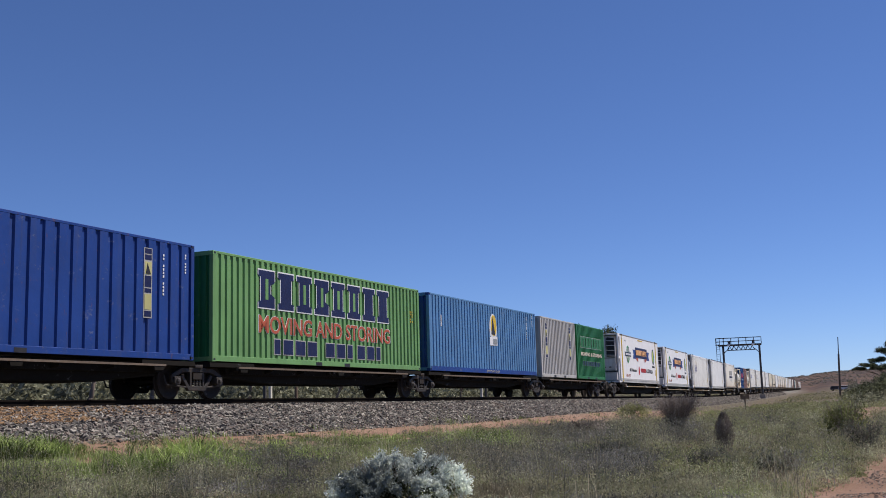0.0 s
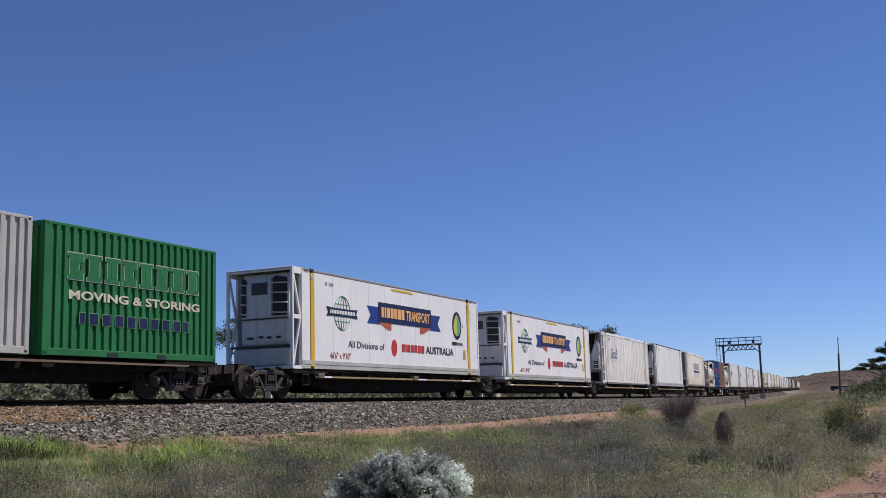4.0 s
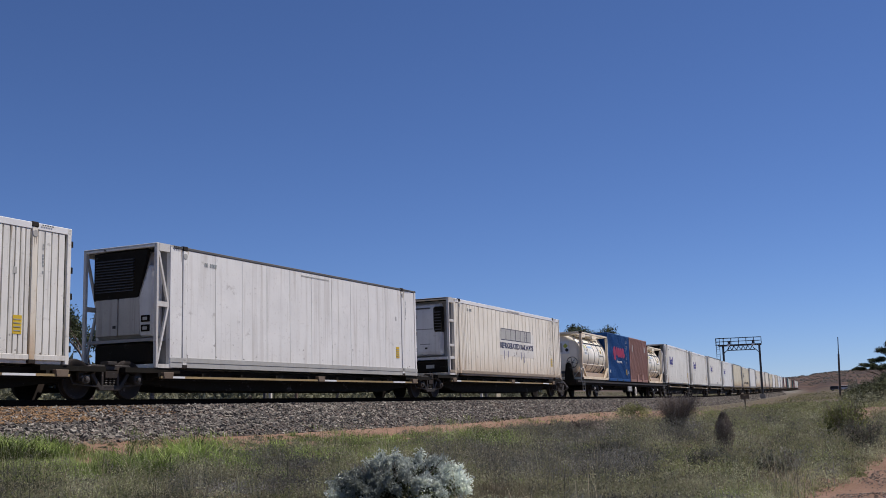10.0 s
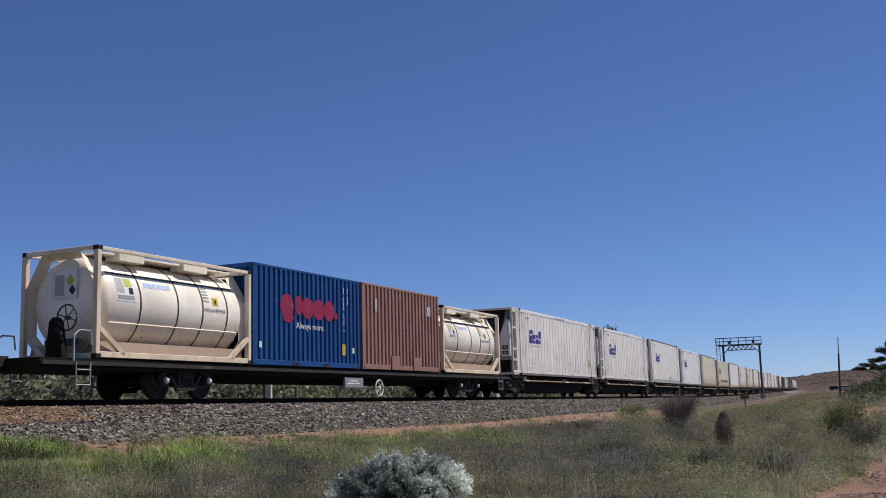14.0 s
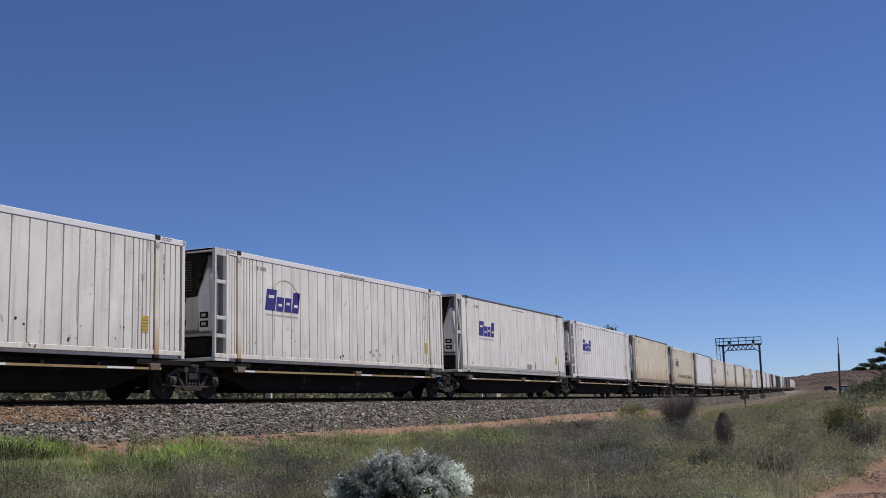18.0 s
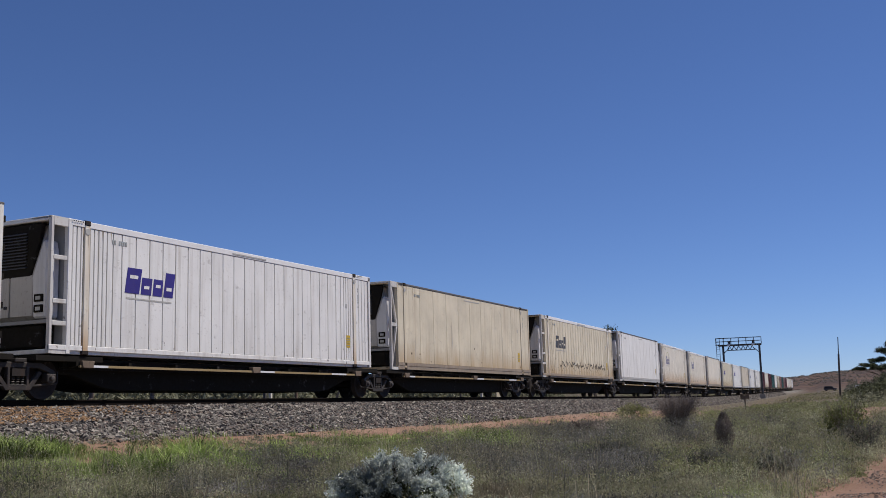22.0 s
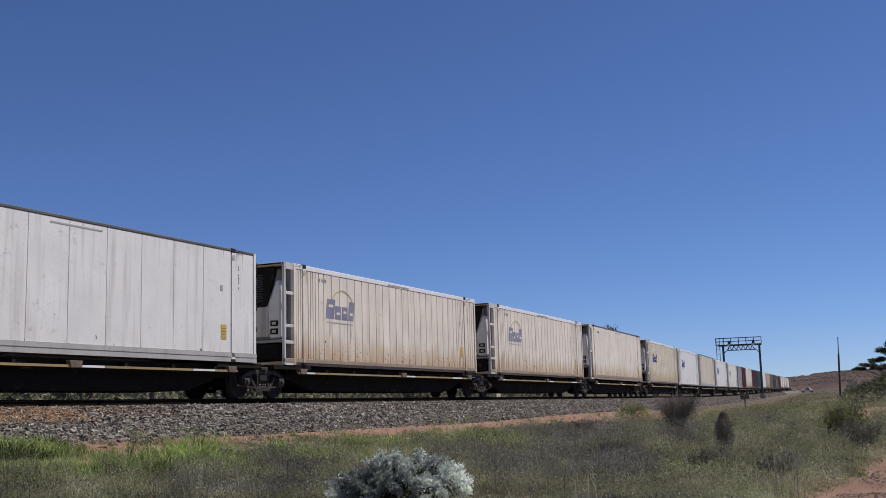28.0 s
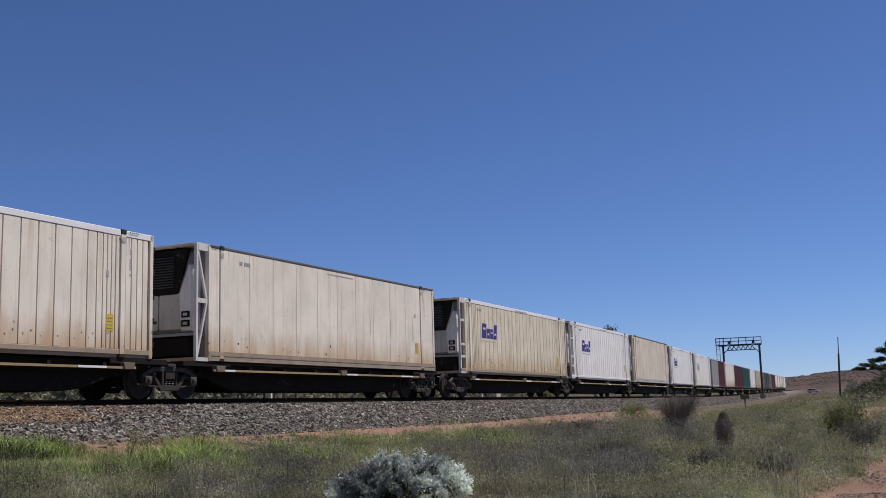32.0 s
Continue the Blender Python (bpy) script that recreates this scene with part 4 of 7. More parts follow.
def unit(c, H, style):
    """The refrigeration machine in the open bay at a reefer's front end."""
    # body and slats are coloured darker to imitate shade inside the bay
    w = "unit_shaded"
    body = piece(c, "refrigeration_unit", ("unit", H), lambda: Geo().plate([(0.50, 0.78), (0.30, 0.78), (0.16, 0.9), (0.14, H * 0.62), (0.20, H - 0.5), (0.34, H - 0.16), (0.50, H - 0.16)], "y", -0.80, 0.92), w, "white refrigeration machine with black grille", 0.03)
    piece(body, "grille_surround", ("gs", H), lambda: Geo().plate([(-0.52, H * 0.57), (0.94, H * 0.57), (0.94, H - 0.12), (-0.86, H - 0.12), (-0.80, H - 0.42)], "x", 0.09, 0.20), "black_grime", bevel=0.02)
    for k in range(12):
        z = H * 0.63 + k * (H * 0.36 - 0.30) / 11.5
        piece(body, "grille_slat", "slat", lambda: Geo().plate([(0.04, 0.0), (0.10, 0.03), (0.10, 0.05), (0.04, 0.02)], "y", -0.42, 0.84), "grey_dark", m=pose(0, 0, z))
    piece(body, "access_door", ("ad", H), lambda: Geo().box(0.10, 0.15, -0.60, 0.10, 0.86, H * 0.58).box(0.10, 0.15, 0.14, 0.86, 0.86, H * 0.58), w, bevel=0.012)
    piece(body, "side_fairing", ("fair", H), lambda: Geo().plate([(-1.02, 0.80), (-0.60, 0.80), (-0.54, H * 0.56), (-0.70, H * 0.70), (-0.86, H * 0.83), (-0.97, H * 0.83), (-1.02, H * 0.74)], "x", 0.10, 0.48), "machine_white", "rounded white side fairing", 0.045)
    for z in (0.93, 1.17):
        piece(body, "control_box", "cb", lambda: Geo().box(0.06, 0.12, -0.13, 0.13, 0, 0.17), "black_grime", bevel=0.012, m=pose(0, -0.80, z))
        piece(body, "control_panel", "cp", lambda: Geo().box(0.05, 0.065, -0.08, 0.06, 0.04, 0.12), "grey_light", m=pose(0, -0.80, z))
    piece(body, "latch", "ltc", lambda: Geo().box(0.08, 0.12, 0.0, 0.09, 0, 0.07), "black_ink", m=pose(0, 0.18, 1.05))
    piece(c, "fuel_tank", "ft", lambda: Geo().box(0.12, 0.5, -0.9, 0.9, 0.14, 0.66), "black_grime", "black fuel tank under the machine", 0.04)
    piece(c, "bay_shelf", "bs", lambda: Geo().box(0.06, 0.55, -1.1, 1.1, 0.68, 0.76), "grey_mid")


def louvre_unit(c, H):
    """A white machine with black side louvres, a small dark window and a pale skirt."""
    w = "machine_white"
    body = piece(c, "refrigeration_unit", ("lu", H), lambda: Geo().plate([(0.50, 0.72), (0.22, 0.72), (0.16, 0.85), (0.14, H - 0.55), (0.22, H - 0.20), (0.32, H - 0.12), (0.50, H - 0.12)], "y", -0.98, 0.76), w, "white refrigeration machine with black side louvres", 0.05)
    for y, wd in ((-0.95, 0.52), (0.56, 0.17)):
        piece(body, "louvre_recess", ("lr", H, wd), lambda: Geo().plate([(0, H * 0.53), (wd, H * 0.53), (wd, H * 0.90), (wd * 0.8, H * 0.925), (0, H * 0.90)], "x", 0.10, 0.17), "black_ink", "black louvre opening", 0.02, m=pose(0, y, 0))
        for k in range(4):
            piece(body, "louvre", ("lv", wd, H), lambda: Geo().plate([(-0.02, 0.0), (wd + 0.02, 0.03), (wd + 0.02, 0.075), (-0.02, 0.045)], "x", 0.05, 0.15), w, "white louvre blade", 0.012, m=pose(0, y, H * 0.545 + k * H * 0.098))
    piece(body, "dark_window", ("dw", H), lambda: Geo().box(0.115, 0.16, -0.22, 0.36, H * 0.745, H * 0.865), "grey_dark", bevel=0.01)
    piece(body, "body_joint", ("bj", H), lambda: Geo().box(0.12, 0.15, -0.96, 0.74, H * 0.495, H * 0.51).box(0.12, 0.15, -0.40, -0.385, H * 0.53, H - 0.3), "grey_dark")
    for y, z in ((-0.35, 0.95), (-0.05, 0.97), (0.3, 0.95), (0.38, 0.95), (-0.7, 0.95)):
        piece(body, "vent_hole", "vh", lambda: Geo().box(0.10, 0.15, 0, 0.13, 0, 0.06), "black_ink", m=pose(0, y, z))
    piece(c, "fuel_tank", "lt", lambda: Geo().box(0.08, 0.5, -1.05, 1.0, 0.12, 0.66), w, "pale grey skirt over the fuel tank", 0.04)
    piece(c, "bay_shelf", "bs", lambda: Geo().box(0.06, 0.55, -1.1, 1.1, 0.68, 0.74), "grey_dark")


def boxy_unit(c, H):
    """A plain white machine with one black vent column on its side."""
    w = "machine_white"
    body = piece(c, "refrigeration_unit", ("bu", H), lambda: Geo().plate([(0.50, 0.80), (0.16, 0.80), (0.10, 0.9), (0.10, H - 0.5), (0.14, H - 0.30), (0.26, H - 0.2), (0.50, H - 0.2)], "y", -0.80, 0.72), w, "plain white refrigeration machine with black side vent", 0.06)
    piece(body, "vent_column", ("vc", H), lambda: Geo().plate([(-0.86, H * 0.56), (-0.56, H * 0.56), (-0.52, H * 0.62), (-0.52, H - 0.42), (-0.60, H - 0.34), (-0.86, H - 0.34)], "x", 0.07, 0.4), "black_grime", "black slatted side vent", 0.02)
    for k in range(7):
        piece(body, "vent_slat", "vs", lambda: Geo().box(0.05, 0.09, -0.84, -0.55, 0, 0.035), "grey_dark", m=pose(0, 0, H * 0.585 + k * 0.115))
    piece(body, "name_strip", ("ns", H), lambda: Geo().box(0.088, 0.105, -0.38, 0.45, H - 0.42, H - 0.37), "grey_dark")
    piece(body, "body_joint", ("bj2", H), lambda: Geo().box(0.09, 0.11, -0.5, 0.7, H * 0.595, H * 0.605).box(0.09, 0.11, -0.35, 0.1, H * 0.40, H * 0.41), "grey_mid")
    piece(body, "latch", "lt3", lambda: Geo().box(0.08, 0.12, -0.22, -0.12, 1.05, 1.12), "black_ink")
    piece(c, "fuel_tank", "ft2", lambda: Geo().box(0.10, 0.5, -0.98, 0.98, 0.12, 0.60), "black_grime", "black fuel tank under the machine", 0.04)
    piece(c, "tank_label", "tl2", lambda: Geo().box(0.085, 0.10, -0.5, -0.15, 0.28, 0.42), "grey_light")
    piece(c, "bay_shelf", "bs2", lambda: Geo().box(0.06, 0.55, -1.1, 1.1, 0.62, 0.72), "machine_white")


def reefer(label, L, H, mat, kind, group, ladder="rungs", sill="", top="", post="beige", machine=""):
    """A refrigerated container with an open machine bay at the front; kind: ribs or smooth."""
    c = thing("refrigerated_container", label, "container", group)
    B = 0.52  # depth of the bay
    piece(c, "insulated_core", ("core", L, H, kind), lambda: Geo().box(B, L - 0.06, -W2 + 0.045, W2 - 0.022, 0.1, H - 0.05), "black_grime" if kind == "ribs" else "grey_mid")
    # bulkhead coloured grey rather than white, as painted shade behind the opening
    piece(c, "bulkhead", ("bulk", H), lambda: Geo().box(B - 0.03, B, -W2 + 0.1, W2 - 0.1, 0.12, H - 0.1), "grey_mid")
    piece(c, "roof_panel", ("rroof", L, H), lambda: Geo().box(0.0, L, -W2 + 0.03, W2 - 0.03, H - 0.055, H - 0.01), "white_worn")
    top = top or mat
    sill = sill or mat
    th = 0.15 if kind == "ribs" else 0.07
    for y in (-W2, W2 - 0.05):
        piece(c, "top_rail", ("rt", L, th), lambda: Geo().box(B, L, 0, 0.05, -th, 0), top, bevel=0.01, m=pose(0, y - (0.012 if y < 0 else 0), H))
        if kind == "ribs":
            piece(c, "bottom_rail", ("rb1", L), lambda: Geo().box(0, L, 0, 0.06, 0.08, 0.2), sill, bevel=0.01, m=pose(0, y - 0.01, 0))
            piece(c, "skirt", ("rb2", L), lambda: Geo().box(0.3, L - 0.2, 0, 0.06, 0.0, 0.085), sill, bevel=0.01, m=pose(0, y + (0.03 if y < 0 else -0.03), 0))
        else:
            piece(c, "bottom_rail", ("rb3", L), lambda: Geo().box(B, L, -0.015, 0.05, 0.02, 0.13).box(B, L, 0.0, 0.05, 0.13, 0.155).box(B, L, -0.02, 0.05, 0.155, 0.265), sill if sill != mat else "grey_light", m=pose(0, y, 0))
    z0 = 0.2 if kind == "ribs" else 0.265
    z1 = H - th
    pw = 0.23 if post == "yellow" else 0.17
    lp = (1.0, L - 1.17)  # lifting posts at the forty-foot places
    for x in lp:
        for y in (-W2, W2 - 0.06):
            piece(c, "lifting_post", ("lp", H, pw), lambda: Geo().box(0, pw, 0, 0.06, 0.0, H - 0.1), post, bevel=0.012, m=pose(x, y - (0.02 if y < 0 else -0.02), 0))
            piece(c, "lifting_casting", "lc", lambda: Geo().box(-0.01, 0.18, 0, 0.1, -0.1, 0.02), "iron_dark", bevel=0.015, m=pose(x, y - (0.03 if y < 0 else 0.01), H))
        piece(c, "twistlock_eye", "eye", lambda: Geo().lathe([(-0.008, 0.075), (0, 0.085)], 14, pose(0, 0, 0, 0, 0, 90)), "grey_light", m=pose(x + 0.085, -W2 - 0.022, H - 0.24))
        piece(c, "foot_casting", "fc", lambda: Geo().box(-0.02, 0.19, 0, 0.12, 0.0, 0.1), "iron_dark", bevel=0.015, m=pose(x, -W2 - 0.025, -0.0))
    # side sheets between dark joints
    cuts = []
    if kind == "ribs":
        x = B + 0.12
        while x < lp[0] - 0.05:
            cuts.append((x, min(x + 0.13, lp[0] - 0.02)))
            x += 0.13
        x = lp[0] + 0.18
        for w in [0.14] * 4 + [0.2, 0.3]:
            cuts.append((x, x + w))
            x += w
        end = lp[1] - 0.02
        body = end - 0.14 * 4 - 0.5 - x
        n = round(body / 0.48)
        for k in range(n):
            cuts.append((x + body * k / n, x + body * (k + 1) / n))
        x += body
        for w in [0.3, 0.2] + [0.14] * 4:
            cuts.append((x, x + w))
            x += w
        x = lp[1] + 0.18
        while x < L - 0.22:
            cuts.append((x, x + 0.2))
            x += 0.2
        gap = 0.015
    else:
        cuts += [(B + 0.1, lp[0] - 0.01)]
        x, end = lp[0] + 0.18, lp[1] - 0.01
        n = 10
        for k in range(n):
            cuts.append((x + (end - x) * k / n, x + (end - x) * (k + 1) / n))
        cuts += [(lp[1] + 0.18, L - 0.15)]
        gap = 0.003 if mat == "white_clean" else 0.006
    for a, b in cuts:
        if b - a < 0.05:
            continue
        wd = round(b - a - 2 * gap, 3)
        piece(c, "panel", ("pan", wd, H, kind), lambda: Geo().box(0, wd, -0.02, 0.025, z0 + 0.004, z1 - 0.004), mat, bevel=0.003, m=pose(a + gap, -W2 + 0.021, 0))
    piece(c, "far_side_sheet", ("fss", L, H, kind), lambda: Geo().box(B + 0.1, L - 0.1, W2 - 0.02, W2 - 0.001, z0, z1), mat)
    for x in (B - 0.02, L - 0.14):
        for y in (-W2 - 0.012, W2 - 0.11):
            piece(c, "corner_post", ("rpost", H), lambda: Geo().box(0, 0.13, 0, 0.122, 0.0, H), mat, bevel=0.012, m=pose(x, y, 0))
    for z in (0.0, H - 0.14):
        piece(c, "rear_beam", "rear", lambda: Geo().box(-0.04, 0.04, -W2 + 0.1, W2 - 0.1, 0, 0.14), mat, m=pose(L - 0.05, 0, z))
    for y in (-W2 + 0.12, 0.01):
        piece(c, "door", ("rdoor", H), lambda: Geo().box(-0.04, 0.02, 0, W2 - 0.13, 0.12, H - 0.12), mat, bevel=0.01, m=pose(L - 0.02, y, 0))
    for k in range(5):
        piece(c, "door_hinge", "hinge", lambda: Geo().box(0, 0.09, -0.03, 0.03, -0.07, 0.07), "black_grime", m=pose(L - 0.04, -W2 + 0.03, 0.35 + k * (H - 0.7) / 4))
    # the open bay at the front: posts, beams and ladder or braces
    fr = "bay_grey" if mat in ("tan_dirty", "cream_worn", "cream_pale", "white_worn", "white_used") else mat
    for y in (-W2, W2 - 0.09):
        piece(c, "bay_post", ("bp", H), lambda: Geo().box(0, 0.09, 0, 0.09, 0, H), fr, bevel=0.01, m=pose(0, y, 0))
        piece(c, "bay_rail", "brl", lambda: Geo().box(0.09, B - 0.02, 0, 0.08, 0, 0.1).box(0.09, B - 0.02, 0, 0.08, -0.1, 0), fr, m=pose(0, y, 0.1 if y > 5 else H - 0.1))
        piece(c, "bay_foot", "bft", lambda: Geo().box(0.09, B - 0.02, 0, 0.08, 0, 0.1), fr, m=pose(0, y, 0))
        if ladder == "rungs":
            for f in (0.38, 0.22, 0.70):
                piece(c, "ladder_rung", "rung", lambda: Geo().box(0.09, B - 0.02, 0, 0.05, -0.05, 0.05), fr, bevel=0.008, m=pose(0, y, f * H))
        else:
            piece(c, "brace", ("brace", H), lambda: Geo().bar((0.07, 0.04, H - 0.12), (B - 0.06, 0.04, H * 0.53), 0.06).bar((B - 0.06, 0.04, H * 0.49), (0.07, 0.04, 0.12), 0.06).box(0.09, B - 0.02, 0.01, 0.07, H * 0.49, H * 0.53), fr, m=pose(0, y, 0))
    for z in (0.0, H - 0.1):
        piece(c, "bay_beam", "bb", lambda: Geo().box(0, 0.09, -W2 + 0.09, W2 - 0.09, 0, 0.1), mat, bevel=0.01, m=pose(0, 0, z))
    {"louvre": louvre_unit, "boxy": boxy_unit}.get(machine, lambda a, b: unit(a, b, ladder))(c, H)
    for k in range(5):
        slab(c, "hazard_stripe", 0.62 + 0.07 * k, 0.655 + 0.07 * k, H - 0.05, H - 0.02, "black_ink", y=-W2 - 0.03)
        slab(c, "hazard_stripe", L - 0.62 - 0.07 * k, L - 0.585 - 0.07 * k, H - 0.05, H - 0.02, "black_ink", y=-W2 - 0.03)
    rs = random.Random(round(L * 100) + len(LOADS) * 7)
    if mat != "white_clean":
        for k in range(6):  # brown runs below the top rail and the lifting castings
            xs = rs.choice((lp[0] + 0.09, lp[1] + 0.09)) + rs.gauss(0, 0.35) if k < 6 else rs.uniform(1.4, L - 1.6)
            ln, wd = rs.uniform(0.12, 0.5), rs.uniform(0.008, 0.024)
            if xs > B + 0.2 and xs < L - 0.2:
                shape(c, "rust_run", [(xs - wd, z1 - 0.01), (xs - 0.3 * wd, z1 - ln * 0.6), (xs, z1 - ln), (xs + 0.4 * wd, z1 - ln * 0.5), (xs + wd, z1 - 0.01)], "streak_tan", y=-W2 - 0.0005 - 0.022 * (min(abs(xs - p - 0.085) for p in lp) < 0.12), t=0.002)
    if mat in ("cream_worn", "tan_dirty", "white_worn"):
        for k in range(9):  # scrapes and rust blisters low on the sheets, a few tall soft stains
            xs = rs.uniform(1.4, L - 1.5)
            if k < 6:
                zs, e = z0 + 0.08 + rs.random() ** 2 * 0.7, rs.uniform(0.012, 0.04)
                pts = [(xs + e * rs.uniform(0.6, 1.4) * math.cos(a), zs + e * rs.uniform(0.6, 1.8) * math.sin(a)) for a in np.linspace(0, 5.4, 7)]
                shape(c, "rust_blister", pts, "iron_dark", y=-W2 - 0.0005, t=0.002)
            else:
                zs, e, ln = rs.uniform(0.5, 1.4), rs.uniform(0.02, 0.06), rs.uniform(0.4, 1.1)
                pts = [(xs - e, zs), (xs - 0.2 * e, zs - 0.15), (xs + e, zs + 0.1), (xs + 0.7 * e, zs + 0.6 * ln), (xs + 0.2 * e, zs + ln), (xs - 0.6 * e, zs + 0.7 * ln)]
                shape(c, "stain", pts, "stain_soft", y=-W2 - 0.0004, t=0.0015)
    if kind == "ribs" and mat in ("cream_worn", "tan_dirty"):
        g = Geo()  # rusty rivet heads along the sheets' feet
        for a, b in cuts:
            for q in (0.28, 0.72):
                if b - a > 0.3 and rs.random() < 0.7:
                    e, zs = rs.uniform(0.012, 0.024), z0 + 0.20 + 0.12 * (q > 0.5) + rs.gauss(0, 0.015)
                    xs = a + q * (b - a)
                    g.plate([(xs - e, zs), (xs, zs - 1.3 * e), (xs + e, zs), (xs, zs + e)], "y", -W2 - 0.003, -W2 + 0.001)
        part("rivet_rust", g, M["iron_dark"], c, "row of rusty rivet heads")["kind"] = "stuff"
    slab(c, "warning_label", L - 1.62, L - 1.38, 0.62, 1.02, "yellow", y=-W2 - 0.001, label="yellow warning sticker")
    for k in range(4):
        slab(c, "print_bar", L - 1.60, L - 1.41, 0.68 + 0.08 * k, 0.70 + 0.08 * k, "grey_ink", y=-W2 - 0.007)
    small_bars(c, L - 0.85, H - 0.5, 1, "grey_ink", 0.04, 0.05, True, 9)
    slab(c, "data_plate", L - 1.65, L - 1.55, H * 0.62, H * 0.62 + 0.14, "grey_light", y=-W2 - 0.001)
    small_bars(c, 1.9, H - 0.42, 1, "grey_ink", 0.05, 0.1, False, 8)
    slab(c, "roof_notice", L * 0.46, L * 0.46 + 1.6, H - 0.11 - (0.1 if kind != "ribs" else 0), H - 0.07 - (0.1 if kind != "ribs" else 0), "grey_light" if post != "yellow" else "yellow", y=-W2 - 0.015 if kind == "ribs" else -W2)
    return c


def swoosh_name(c, H, ink, arc=None, x=2.35, hole=None):
    """A faded trade name: four leaning letter shapes, at times under a thin arc."""
    z = H * 0.50
    def mark(x0, x1, h, cuts, lean):
        """One leaning shape with slots cut out of it."""
        def at(p, q):
            return (x0 + p * (x1 - x0) + lean * q * h / 0.62, z + q * h)
        bar = [at(0.0, 0.0), at(1.0, 0.0), at(1.0, 1.0), at(0.0, 1.0)]
        shape(c, "logo_shape", bar, ink)
        for p0, p1, q0, q1 in cuts:
            shape(c, "logo_slot", [at(p0, q0), at(p1, q0), at(p1, q1), at(p0, q1)], hole or "white_worn", y=-W2 - 0.0065, t=0.003)
    mark(x, x + 0.50, 0.62, ((0.22, 0.78, 0.58, 0.72),), 0.10)
    mark(x + 0.56, x + 0.93, 0.42, ((0.24, 0.76, 0.34, 0.52),), 0.07)
    mark(x + 0.99, x + 1.33, 0.42, ((0.24, 0.76, 0.50, 0.68),), 0.07)
    mark(x + 1.39, x + 1.74, 0.62, ((0.22, 0.78, 0.26, 0.40),), 0.10)
    slab(c, "logo_underline", x + 0.05, x + 1.70, z - 0.15, z - 0.11, "grey_light", y=-W2 - 0.001, t=0.003)
    if arc:
        pts = [(x + 1.05 + 0.75 * math.cos(a), z + 0.35 + 0.62 * math.sin(a)) for a in np.linspace(2.6, -0.1, 14)]
        pts += [(x + 1.05 + 0.70 * math.cos(a), z + 0.35 + 0.57 * math.sin(a)) for a in np.linspace(-0.1, 2.6, 14)]
        shape(c, "logo_arc", pts, "sign_yellow" if arc == "yellow" else arc)


def fleet_livery(c, L, H, ink="navy_ink"):
    """The white fleet's livery: globe, ribbon, drop and wording; trade names as plain shapes."""
    y = -W2 - 0.002
    for k in range(3):
        r = (0.52, 0.30, 0.10)[k]
        ring = round_shape(2.95, 0.6 * H, r, 0.56, 20)
        g = [(2.95 + (a - 2.95) * 0.93, 0.6 * H + (b - 0.6 * H) * 0.93) for a, b in ring]
        piece(c, "globe_line", ("globe", k), lambda: Geo().tube([(a, 0, b) for a, b in ring + ring[:1]], 0.014, 4), "green_ink", m=pose(0, y, 0))
    for dz in (-0.28, 0.28):
        slab(c, "globe_line", 2.5, 3.4, 0.6 * H + dz - 0.012, 0.6 * H + dz + 0.012, "green_ink", y=y)
    shape(c, "ribbon", [(1.95, 0.6 * H - 0.14), (2.4, 0.6 * H - 0.12), (3.5, 0.6 * H - 0.12), (3.95, 0.6 * H - 0.14), (3.85, 0.6 * H), (3.95, 0.6 * H + 0.16), (3.5, 0.6 * H + 0.14), (2.4, 0.6 * H + 0.14), (1.95, 0.6 * H + 0.16), (2.05, 0.6 * H)], "navy_ink", y - 0.004)
    letter_blocks(c, 2.15, 3.75, 0.6 * H - 0.05, 0.6 * H + 0.07, [1] * 16, "white_ink", gap=0.03, y=y - 0.012)
    zc = 0.665 * H
    shape(c, "ribbon_tail", [(4.6, zc - 0.42), (5.5, zc - 0.42), (5.5, zc + 0.18), (4.6, zc + 0.18), (4.85, zc - 0.12)], "blue_ink", y)
    shape(c, "ribbon_tail", [(10.45, zc - 0.42), (9.5, zc - 0.42), (9.5, zc + 0.18), (10.45, zc + 0.18), (10.2, zc - 0.12)], "blue_ink", y)
    shape(c, "ribbon_fold", [(5.4, zc - 0.34), (6.35, zc - 0.34), (6.35, zc - 0.58), (6.1, zc - 0.58)], "rust_ink", y - 0.003)
    shape(c, "ribbon_fold", [(9.6, zc - 0.34), (8.65, zc - 0.34), (8.65, zc - 0.58), (8.9, zc - 0.58)], "rust_ink", y - 0.003)
    slab(c, "ribbon_band", 5.4, 9.6, zc - 0.34, zc + 0.36, "navy_ink", y=y - 0.006)
    letter_blocks(c, 5.6, 7.35, zc - 0.16, zc + 0.2, [0.8, 0.5, 1, 1, 1, 1, 1], "orange_ink", gap=0.05, y=y - 0.012)
    written("TRANSPORT", 0.36, "orange_ink", c, 7.5, zc - 0.16, y - 0.016, width=1.95, bold=0.012)
    # drop sign
    shape(c, "drop_ring", round_shape(12.0, 0.635 * H, 0.44, 0.56), "navy_ink", y)
    def drop(sgn):
        return [(12.0, 0.635 * H - 0.42)] + [(12.0 + sgn * 0.33 * math.sin(a) ** 0.9, 0.635 * H - 0.12 - 0.3 * math.cos(a) + (0.25 * (a / math.pi) ** 2)) for a in np.linspace(0.3, 2.7, 9)] + [(12.0, 0.635 * H + 0.46)]
    shape(c, "drop_half", drop(-1), "lime_ink", y - 0.006)
    shape(c, "drop_half", drop(1)[::-1], "green_ink", y - 0.006)
    letter_blocks(c, 11.5, 12.0, 0.635 * H - 0.79, 0.635 * H - 0.66, [1] * 7, "black_ink", gap=0.02, y=y)
    written("RURAL", 0.13, "black_ink", c, 12.05, 0.635 * H - 0.79, y - 0.004, width=0.5)
